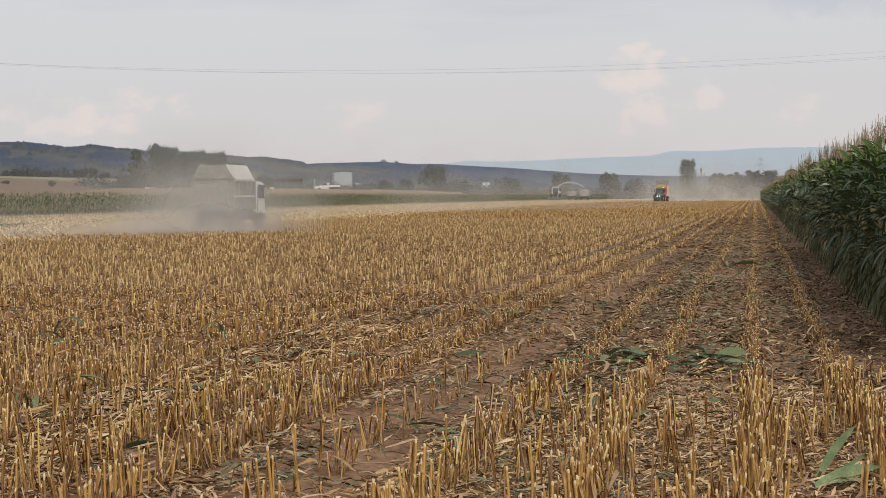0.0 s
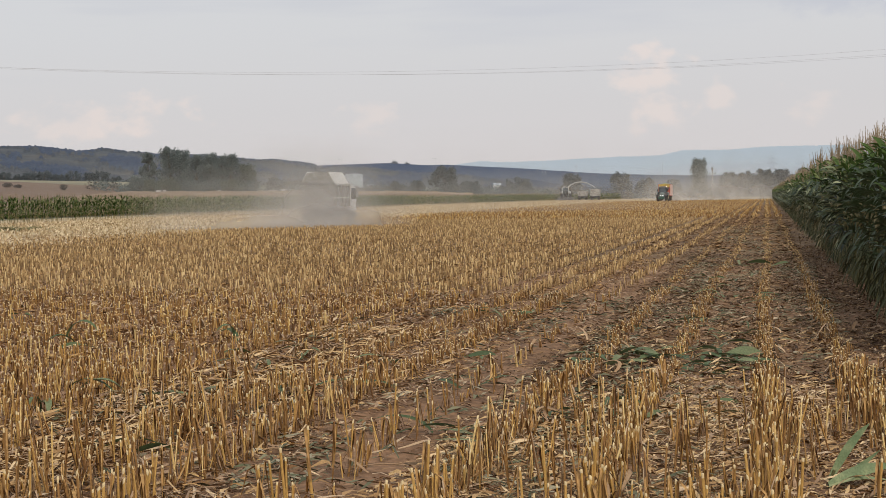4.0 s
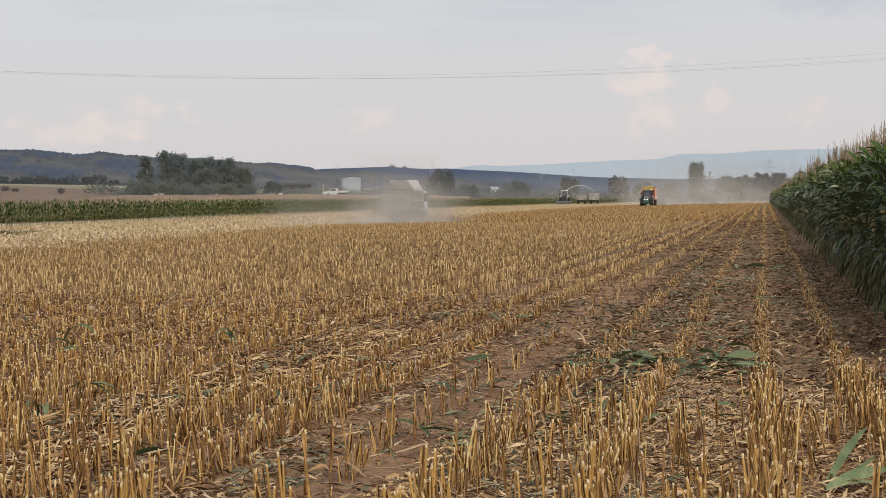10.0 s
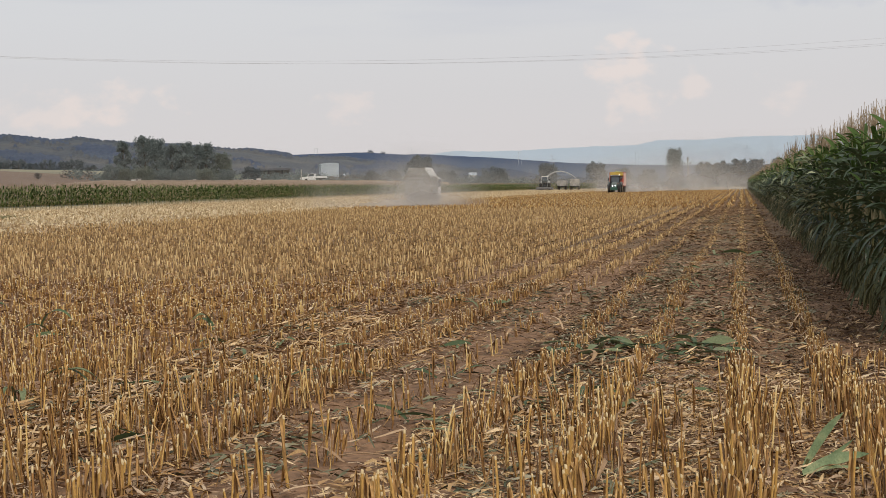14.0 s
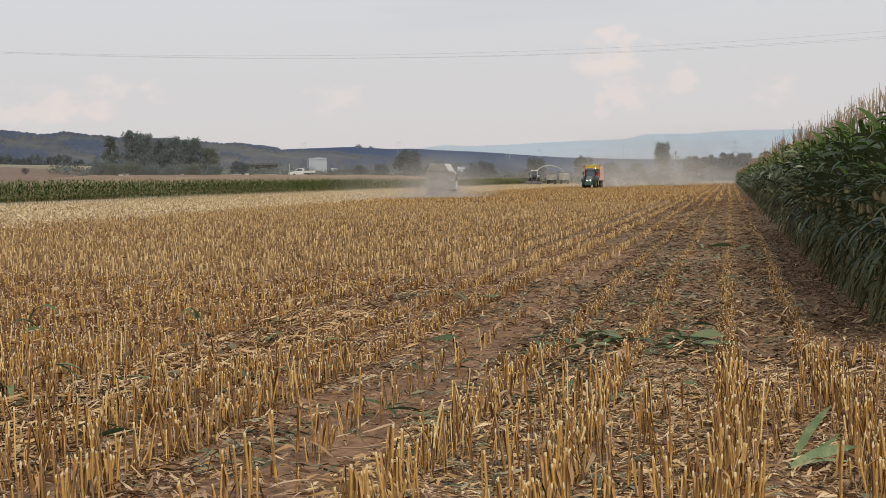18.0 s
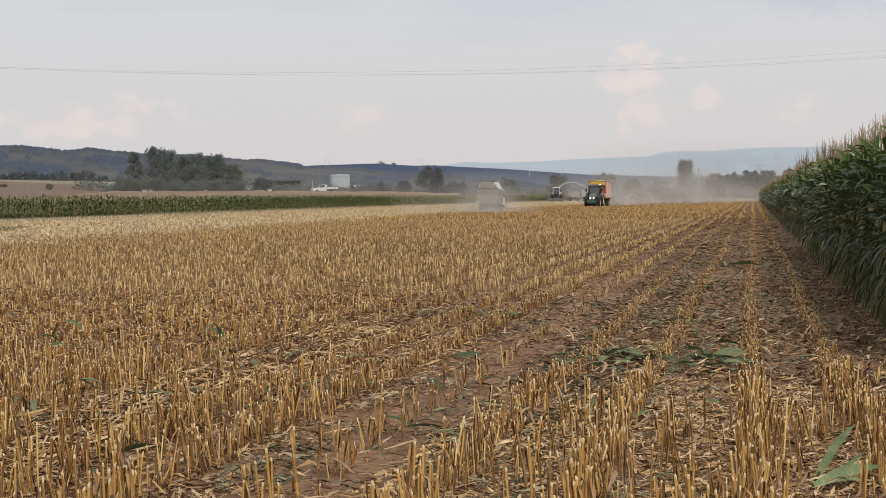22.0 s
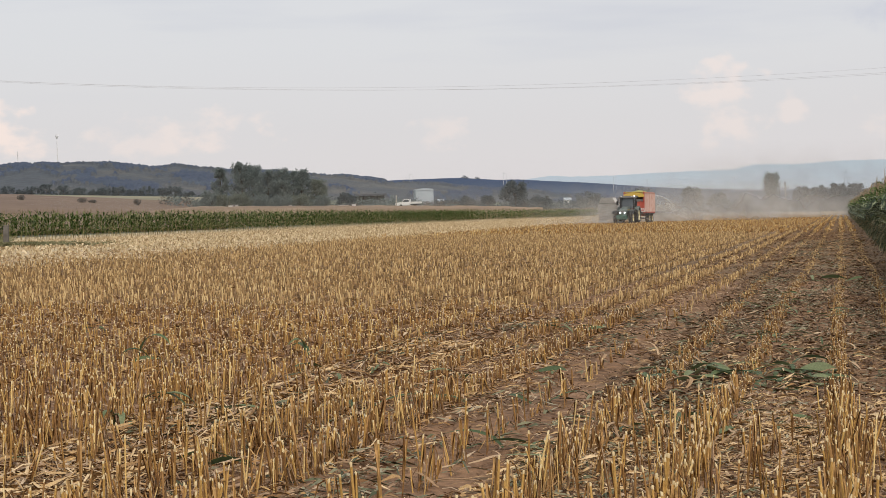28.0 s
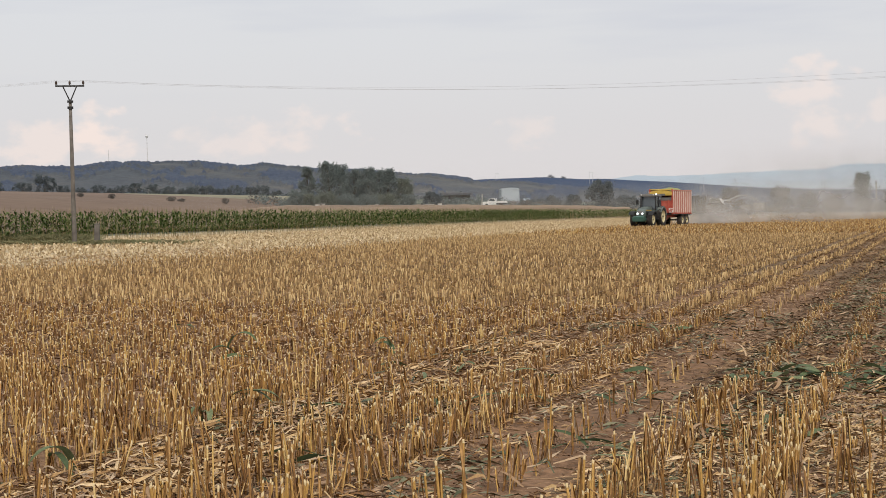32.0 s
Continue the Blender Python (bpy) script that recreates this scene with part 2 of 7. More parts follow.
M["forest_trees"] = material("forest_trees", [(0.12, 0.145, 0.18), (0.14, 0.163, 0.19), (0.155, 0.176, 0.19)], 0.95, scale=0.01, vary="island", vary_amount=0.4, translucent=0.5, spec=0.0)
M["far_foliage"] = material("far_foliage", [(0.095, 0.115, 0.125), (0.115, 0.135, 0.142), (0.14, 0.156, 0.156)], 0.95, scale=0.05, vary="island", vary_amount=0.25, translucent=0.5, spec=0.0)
M["far_stubble"] = material("far_stubble", [(0.125, 0.073, 0.03), (0.245, 0.148, 0.06), (0.40, 0.258, 0.11), (0.60, 0.435, 0.215)], 0.8, scale=0.6, vary="island", vary_amount=0.78)
M["concrete"] = material("concrete", [(0.26, 0.24, 0.21), (0.36, 0.34, 0.30), (0.43, 0.41, 0.37)], 0.9, scale=2.5, fine=0.15, bump=0.3)
M["pole_concrete"] = material("pole_concrete", [(0.09, 0.08, 0.07), (0.135, 0.12, 0.105), (0.18, 0.162, 0.145)], 0.9, scale=2.5, fine=0.15, bump=0.3)
M["dark_steel"] = material("dark_steel", [(0.03, 0.03, 0.032), (0.06, 0.06, 0.06)], 0.6, 0.4, scale=9)
# far steel lightened to look hazed
M["far_steel"] = material("far_steel", [(0.5, 0.515, 0.535), (0.56, 0.57, 0.59)], 0.7, 0.1)
M["mid_steel"] = material("mid_steel", [(0.22, 0.23, 0.25), (0.28, 0.29, 0.31)], 0.7, 0.1)
M["wire"] = material("wire", [(0.34, 0.34, 0.35), (0.42, 0.42, 0.43)], 0.6, 0.3)
M["porcelain"] = material("porcelain", [(0.045, 0.03, 0.025), (0.07, 0.05, 0.04)], 0.25)
M["tyre"] = material("tyre", [(0.018, 0.017, 0.016), (0.05, 0.042, 0.035)], 0.9, scale=3, fine=0.2)
M["dusty_tyre"] = material("dusty_tyre", [(0.05, 0.045, 0.04), (0.12, 0.10, 0.08)], 0.95, scale=3, fine=0.2)
M["green_paint"] = material("green_paint", [(0.075, 0.10, 0.09), (0.11, 0.135, 0.12), (0.18, 0.20, 0.18)], 0.4, scale=1.5, fine=0.12, spec=0.5)
M["yellow_paint"] = material("yellow_paint", [(0.43, 0.285, 0.05), (0.56, 0.39, 0.09)], 0.55, scale=2, fine=0.15)
M["red_paint"] = material("red_paint", [(0.30, 0.045, 0.03), (0.40, 0.085, 0.055), (0.45, 0.14, 0.10)], 0.55, scale=1.3, fine=0.12)
M["red_dusty"] = material("red_dusty", [(0.37, 0.125, 0.09), (0.45, 0.185, 0.14), (0.50, 0.27, 0.215)], 0.7, scale=1.0, fine=0.15)
M["black"] = material("black", [(0.012, 0.012, 0.013), (0.03, 0.03, 0.03)], 0.6, scale=5)
M["spout_paint"] = material("spout_paint", [(0.30, 0.30, 0.29), (0.40, 0.40, 0.38)], 0.6, scale=1.0, fine=0.1)
M["wagon_panel"] = material("wagon_panel", [(0.20, 0.19, 0.17), (0.28, 0.265, 0.24), (0.37, 0.35, 0.315)], 0.7, scale=1.0, fine=0.2)
M["deep_green"] = material("deep_green", [(0.035, 0.09, 0.066), (0.06, 0.12, 0.092)], 0.55, scale=2, fine=0.1)
M["rib_dusty"] = material("rib_dusty", [(0.50, 0.33, 0.27), (0.58, 0.43, 0.37), (0.62, 0.50, 0.45)], 0.7, scale=1.5, fine=0.15)
M["glass"] = material("glass", [(0.045, 0.055, 0.06), (0.07, 0.08, 0.085)], 0.06, scale=1, spec=0.9)
M["cream_rim"] = material("cream_rim", [(0.50, 0.43, 0.24), (0.60, 0.53, 0.33)], 0.6, scale=4)
M["headlight"] = material("headlight", [(0.9, 0.9, 0.9), (0.95, 0.95, 0.95)], 0.2, emit=(0.92, 0.96, 1.0, 6.0))
M["beacon"] = material("beacon", [(0.9, 0.9, 0.88), (0.95, 0.95, 0.93)], 0.2, emit=(1.0, 0.96, 0.9, 1.6))
M["white_paint"] = material("white_paint", [(0.58, 0.57, 0.54), (0.72, 0.71, 0.68)], 0.5, scale=2, fine=0.08)
M["grey_panel"] = material("grey_panel", [(0.19, 0.18, 0.165), (0.27, 0.26, 0.24)], 0.7, scale=1.2, fine=0.15)
M["dark_panel"] = material("dark_panel", [(0.10, 0.095, 0.09), (0.16, 0.15, 0.14)], 0.75, scale=1.2, fine=0.15)
M["tarp"] = material("tarp", [(0.50, 0.49, 0.46), (0.63, 0.62, 0.58)], 0.75, scale=1.5, fine=0.1)
M["silage"] = material("silage", [(0.20, 0.22, 0.08), (0.33, 0.32, 0.14)], 0.95, scale=12)
# dark colour that carries the shade between debris and beside the maize
M["shade_leaf"] = material("shade_leaf", [(0.045, 0.024, 0.012), (0.09, 0.05, 0.026), (0.15, 0.09, 0.047), (0.25, 0.16, 0.09)], 0.85, scale=9, vary="island", vary_amount=0.8)
M["straw"] = material("straw", [(0.22, 0.12, 0.045), (0.36, 0.22, 0.095), (0.50, 0.34, 0.165), (0.63, 0.47, 0.28)], 0.7, scale=9, vary="island", vary_amount=0.75, fine=0.2)
M["dry_strip"] = material("dry_strip", [(0.27, 0.165, 0.085), (0.40, 0.26, 0.145), (0.54, 0.40, 0.26)], 0.7, scale=7, vary="object", vary_amount=0.6, fine=0.2, stretch=(1, 6, 6), translucent=0.15)
M["shoot_leaf"] = material("shoot_leaf", [(0.12, 0.175, 0.08), (0.20, 0.255, 0.125), (0.40, 0.40, 0.20)], 0.5, scale=9, fine=0.2, translucent=0.2)

M["metal_sheet"] = material("metal_sheet", [(0.34, 0.38, 0.41), (0.42, 0.46, 0.49)], 0.6, scale=0.4)
M["grass"] = material("grass", [(0.09, 0.092, 0.042), (0.145, 0.14, 0.066), (0.22, 0.195, 0.10)], 0.8, scale=1.0, vary="island", vary_amount=0.6)


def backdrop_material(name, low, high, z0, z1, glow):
    """A distant range: the air's haze is put into a glowing colour, paler towards its foot."""
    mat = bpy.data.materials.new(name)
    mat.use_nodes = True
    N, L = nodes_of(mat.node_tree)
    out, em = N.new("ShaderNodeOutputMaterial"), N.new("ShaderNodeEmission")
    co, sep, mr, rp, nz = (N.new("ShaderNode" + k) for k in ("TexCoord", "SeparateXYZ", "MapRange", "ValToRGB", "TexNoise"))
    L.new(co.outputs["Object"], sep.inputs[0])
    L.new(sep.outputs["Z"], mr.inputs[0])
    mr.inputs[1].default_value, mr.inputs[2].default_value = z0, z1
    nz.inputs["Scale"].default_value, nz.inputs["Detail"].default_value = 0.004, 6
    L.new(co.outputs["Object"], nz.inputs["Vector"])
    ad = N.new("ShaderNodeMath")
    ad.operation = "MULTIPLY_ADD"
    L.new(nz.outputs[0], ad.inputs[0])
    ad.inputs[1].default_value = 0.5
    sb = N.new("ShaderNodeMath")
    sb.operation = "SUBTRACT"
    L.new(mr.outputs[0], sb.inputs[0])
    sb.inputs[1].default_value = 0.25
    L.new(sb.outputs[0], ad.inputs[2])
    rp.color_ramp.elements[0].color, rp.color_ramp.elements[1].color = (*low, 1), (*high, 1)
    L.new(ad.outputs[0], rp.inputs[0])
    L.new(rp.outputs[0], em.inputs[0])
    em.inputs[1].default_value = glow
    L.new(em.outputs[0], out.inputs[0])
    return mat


def dust_material(name, share):
    """Floating dust, and the added haze before the grove: a veil whose thickness fades towards its ends and its top and
    is broken up by billows.
    """
    mat = bpy.data.materials.new(name)
    mat.use_nodes = True
    N, L = nodes_of(mat.node_tree)

    def calc(op, *args):
        m = N.new("ShaderNodeMath")
        m.operation, m.use_clamp = op, True
        for i, v in enumerate(args):
            if isinstance(v, (int, float)):
                m.inputs[i].default_value = v
            else:
                L.new(v, m.inputs[i])
        return m.outputs[0]
    out, co, sep, nz = (N.new("ShaderNode" + k) for k in ("OutputMaterial", "TexCoord", "SeparateXYZ", "TexNoise"))
    L.new(co.outputs["Generated"], sep.inputs[0])
    nz.inputs["Scale"].default_value, nz.inputs["Detail"].default_value = 0.22, 6
    L.new(co.outputs["Object"], nz.inputs["Vector"])
    ends = calc("MULTIPLY", calc("MULTIPLY", sep.outputs["X"], calc("SUBTRACT", 1.0, sep.outputs["X"])), 4.0)
    top = calc("POWER", calc("SUBTRACT", 1.0, calc("DIVIDE", sep.outputs["Z"], 0.64)), 1.1)
    billow = N.new("ShaderNodeMapRange")
    L.new(nz.outputs[0], billow.inputs[0])
    for i, v in enumerate((0.28, 0.72, 0.35, 1.0)):
        billow.inputs[i + 1].default_value = v
    thick = calc("MULTIPLY", calc("MULTIPLY", calc("POWER", ends, 1.2), top), calc("MULTIPLY", billow.outputs[0], share))
    d, t, c, m1, m2 = (N.new("ShaderNode" + k) for k in ("BsdfDiffuse", "BsdfTranslucent", "BsdfTransparent", "MixShader", "MixShader"))
    for s in (d, t):
        s.inputs[0].default_value = (0.62, 0.595, 0.56, 1)
    L.new(d.outputs[0], m1.inputs[1])
    L.new(t.outputs[0], m1.inputs[2])
    L.new(thick, m2.inputs[0])
    L.new(c.outputs[0], m2.inputs[1])
    L.new(m1.outputs[0], m2.inputs[2])
    L.new(m2.outputs[0], out.inputs[0])
    return mat


M["dust_dense"] = dust_material("dust_dense", 0.97)
M["dust_mid"] = dust_material("dust_mid", 0.72)
M["dust_thick"] = dust_material("dust_thick", 0.78)
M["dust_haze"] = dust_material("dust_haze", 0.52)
M["haze_veil"] = dust_material("haze_veil", 0.15)
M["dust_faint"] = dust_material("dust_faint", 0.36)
# haze of distance given as glowing blues
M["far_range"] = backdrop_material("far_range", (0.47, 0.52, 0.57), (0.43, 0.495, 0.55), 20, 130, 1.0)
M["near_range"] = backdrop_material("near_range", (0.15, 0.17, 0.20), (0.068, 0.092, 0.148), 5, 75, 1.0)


# ---------------------------------------------------------------- small builders
rng = np.random.default_rng(7)
SLOPE = 0.01746                      # the field climbs gently towards the hills


def gz(x, y=0.0):
    """Height of the ground."""
    base = -SLOPE * np.clip(x, -600, 80)
    return base + 14 * (1 - np.exp(-np.clip(-x - 150, 0, 2000) / 120))


def polar(bearing, r):
    return r * math.sin(radians(bearing)), r * math.cos(radians(bearing))


def raw_mesh(name, verts, tris, index=None, mats=()):
    verts, tris = np.asarray(verts, dtype=np.float32), np.asarray(tris, dtype=np.int32)
    me = bpy.data.meshes.new(name)
    me.vertices.add(len(verts))
    me.vertices.foreach_set("co", verts.ravel())
    me.loops.add(tris.size)
    me.loops.foreach_set("vertex_index", tris.ravel())
    me.polygons.add(len(tris))
    me.polygons.foreach_set("loop_start", np.arange(0, tris.size, 3, dtype=np.int32))
    if index is not None:
        me.polygons.foreach_set("material_index", np.asarray(index, dtype=np.int32))
    for m in mats:
        me.materials.append(m)
    me.update(calc_edges=True)
    me.validate()
    return me


class Pile:
    """Collects triangles with a material index."""

    def __init__(self):
        self.v, self.f, self.i, self.n = [], [], [], 0

    def add(self, v, f, i=0):
        v, f = np.asarray(v, float).reshape(-1, 3), np.asarray(f, int).reshape(-1, 3)
        self.v.append(v)
        self.f.append(f + self.n)
        self.i.append(np.full(len(f), i) if np.isscalar(i) else np.asarray(i))
        self.n += len(v)
        return self

    def arrays(self):
        return np.concatenate(self.v), np.concatenate(self.f), np.concatenate(self.i)

    def mesh(self, name, mats):
        v, f, i = self.arrays()
        return raw_mesh(name, v, f, i, mats)


def spread(pile, template, pos, turn, size, lean=0.0, wide=None):
    """Lays many copies of a template into a pile: positions (n, 3), turns about z, sizes, random leans."""
    v, f, i = template
    n = len(pos)
    if n == 0:
        return
    c, s = np.cos(turn), np.sin(turn)
    sc = np.stack([size if wide is None else wide, size if wide is None else wide, size], 1)
    p = v[None] * sc[:, None]
    x = p[..., 0] * c[:, None] - p[..., 1] * s[:, None]
    y = p[..., 0] * s[:, None] + p[..., 1] * c[:, None]
    z = p[..., 2]
    if lean:
        a, b = rng.normal(0, lean, n)[:, None], rng.normal(0, lean, n)[:, None]
        x, y = x + a * z, y + b * z
    out = np.stack([x, y, z], -1) + pos[:, None]
    faces = f[None] + (np.arange(n) * len(v))[:, None, None]
    pile.add(out.reshape(-1, 3), faces.reshape(-1, 3), np.tile(i, n))


def tube(points, radii, sides=5, cap=True):
    """Triangles of a tube along points."""
    pts = [Vector(p) for p in points]
    v, f = [], []
    for k, p in enumerate(pts):
        d = (pts[min(k + 1, len(pts) - 1)] - pts[max(k - 1, 0)]).normalized()
        a = d.cross(Vector((0.3, 0.9, 0.1)) if abs(d.z) > 0.6 else Vector((0, 0, 1))).normalized()
        b = d.cross(a)
        for j in range(sides):
            w = 2 * math.pi * j / sides
            v.append(p + (a * math.cos(w) + b * math.sin(w)) * radii[k])
    for k in range(len(pts) - 1):
        for j in range(sides):
            q = (j + 1) % sides
            a0, a1, b0, b1 = k * sides + j, k * sides + q, (k + 1) * sides + j, (k + 1) * sides + q
            f += [(a0, a1, b1), (a0, b1, b0)]
    ncap = 0
    if cap:
        v.append(pts[-1])
        top, first = len(v) - 1, (len(pts) - 1) * sides
        for j in range(sides):
            f.append((first + j, first + (j + 1) % sides, top))
            ncap += 1
    return np.array([tuple(p) for p in v]), np.array(f), ncap


def ribbon(points, widths, side, fold=0.25):
    """A leaf: a strip three vertices wide along points, folded along its midrib."""
    v, f = [], []
    for k, p in enumerate(points):
        p, w = np.array(p, float), widths[k]
        s = np.array(side, float)
        up = np.array((0, 0, fold * w))
        v += [p - s * w / 2 + up, p, p + s * w / 2 + up]
    for k in range(len(points) - 1):
        a = 3 * k
        f += [(a, a + 1, a + 4), (a, a + 4, a + 3), (a + 1, a + 2, a + 5), (a + 1, a + 5, a + 4)]
    return np.array(v), np.array(f)


# parts of things
def box_bm(sx, sy, sz, at=(0, 0, 0), bevel=0.02, taper=(1, 1), shift=(0, 0)):
    """A box centred at `at`; its top face scaled by taper and moved by shift; bevelled edges."""
    bm = bmesh.new()
    bmesh.ops.create_cube(bm, size=1)
    for v in bm.verts:
        top = v.co.z > 0
        v.co.x *= sx * (taper[0] if top else 1)
        v.co.y *= sy * (taper[1] if top else 1)
        v.co.z *= sz
        if top:
            v.co.x += shift[0]
            v.co.y += shift[1]
        v.co += Vector(at)
    if bevel:
        bmesh.ops.bevel(bm, geom=bm.edges[:], offset=min(bevel, 0.45 * min(sx, sy, sz)), segments=2, affect="EDGES", profile=0.6)
    return bm


def cyl_bm(p0, p1, r0, r1=None, sides=16, bevel=0.0):
    bm = bmesh.new()
    p0, p1 = Vector(p0), Vector(p1)
    d = p1 - p0
    m = Matrix.Translation((p0 + p1) / 2) @ d.to_track_quat("Z", "Y").to_matrix().to_4x4()
    bmesh.ops.create_cone(bm, cap_ends=True, segments=sides, radius1=r0, radius2=r0 if r1 is None else r1, depth=d.length, matrix=m)
    if bevel:
        bmesh.ops.bevel(bm, geom=[e for e in bm.edges if len(e.link_faces) == 2 and e.calc_face_angle(0) > 0.9], offset=bevel, segments=2, affect="EDGES")
    return bm


def prism_bm(outline, axis, a, b, bevel=0.02):
    """An outline (list of pairs) drawn out along an axis from a to b. axis x: pairs are (y, z); y: (x, z); z: (x, y)."""
    bm = bmesh.new()
    put = {"x": lambda p, t: (t, p[0], p[1]), "y": lambda p, t: (p[0], t, p[1]), "z": lambda p, t: (p[0], p[1], t)}[axis]
    lo = [bm.verts.new(put(p, a)) for p in outline]
    hi = [bm.verts.new(put(p, b)) for p in outline]
    n = len(outline)
    bm.faces.new(lo[::-1])
    bm.faces.new(hi)
    for k in range(n):
        bm.faces.new((lo[k], lo[(k + 1) % n], hi[(k + 1) % n], hi[k]))
    bmesh.ops.recalc_face_normals(bm, faces=bm.faces[:])
    if bevel:
        bmesh.ops.bevel(bm, geom=bm.edges[:], offset=bevel, segments=2, affect="EDGES")
    return bm


def pipe_bm(points, radius, sides=8):
    v, f, _ = tube(points, [radius] * len(points) if np.isscalar(radius) else radius, sides)
    bm = bmesh.new()
    vs = [bm.verts.new(p) for p in v]
    for t in f:
        bm.faces.new([vs[k] for k in t])
    bmesh.ops.recalc_face_normals(bm, faces=bm.faces[:])
    return bm


def lathe_bm(profile, sides=24, axis="x", closed=False):
    """profile: (radius, position along the axis)."""
    bm = bmesh.new()
    rings = []
    for r, a in profile:
        ring = []
        for k in range(sides):
            w = 2 * math.pi * k / sides
            ring.append(bm.verts.new((a, r * math.cos(w), r * math.sin(w)) if axis == "x" else (r * math.cos(w), r * math.sin(w), a)))
        rings.append(ring)
    for lo, hi in zip(rings, rings[1:]):
        for k in range(sides):
            bm.faces.new((lo[k], lo[(k + 1) % sides], hi[(k + 1) % sides], hi[k]))
    if closed:
        for k in range(sides):
            bm.faces.new((rings[-1][k], rings[-1][(k + 1) % sides], rings[0][(k + 1) % sides], rings[0][k]))
    else:
        bm.faces.new(rings[0][::-1])
        bm.faces.new(rings[-1])
    bmesh.ops.recalc_face_normals(bm, faces=bm.faces[:])
    return bm


def join_bm(*parts):
    """Several bmeshes into one."""
    whole = bmesh.new()
    for bm in parts:
        me = bpy.data.meshes.new("join")
        bm.to_mesh(me)
        bm.free()
        whole.from_mesh(me)
        bpy.data.meshes.remove(me)
    return whole


def part(name, bm, mat, parent=None, label="", smooth=False):
    me = bpy.data.meshes.new(name)
    bm.to_mesh(me)
    bm.free()
    me.materials.append(M[mat])
    if smooth:
        me.shade_smooth()
    ob = new(name, me)
    ob.parent = parent
    return tagged(ob, label)


def mesh_part(name, me, parent=None, label=""):
    ob = new(name, me)
    ob.parent = parent
    return tagged(ob, label)


def thing(name, m, label, category, group=""):
    ob = new(name)
    ob.matrix_world = m
    ob.empty_display_size = 0.2
    return tagged(ob, label, category, group)


def stuff(name, pile, mats, label, category):
    return tagged(new(name, pile.mesh(name, [M[k] for k in mats])), label, category, kind="stuff")


# ---------------------------------------------------------------- the land
CORN_EDGE = -50.0                    # near edge of the standing maize across the field
PALE_EDGE = -24.0                    # from here on the stubble is freshly cut and pale


def corn_edge(y):
    return CORN_EDGE - 0.045 * np.clip(np.asarray(y, float) - 77, 0, 180)


def pale_edge(y):
    y = np.asarray(y, float)
    return PALE_EDGE - 0.035 * np.clip(y - 45, 0, 110) + 36.3 * np.clip((y - 310) / 45, 0, 1)


def sheet(name, xs, ys, z_of, mat, label):
    """A sheet over a grid; xs may be a function of y that gives the columns."""
    rows = [np.asarray(xs(y) if callable(xs) else xs, float) for y in ys]
    n = len(rows[0])
    X, Y = np.array(rows), np.repeat(np.asarray(ys, float)[:, None], n, 1)
    v = np.stack([X, Y, z_of(X, Y)], -1).reshape(-1, 3)
    a = (np.arange(len(ys) - 1)[:, None] * n + np.arange(n - 1)[None]).ravel()
    t = np.concatenate([np.stack([a, a + 1, a + n + 1], 1), np.stack([a, a + n + 1, a + n], 1)])
    me = raw_mesh(name, v, t, mats=[M[mat]])
    me.shade_smooth()
    return tagged(new(name, me), label, "ground", kind="structure")


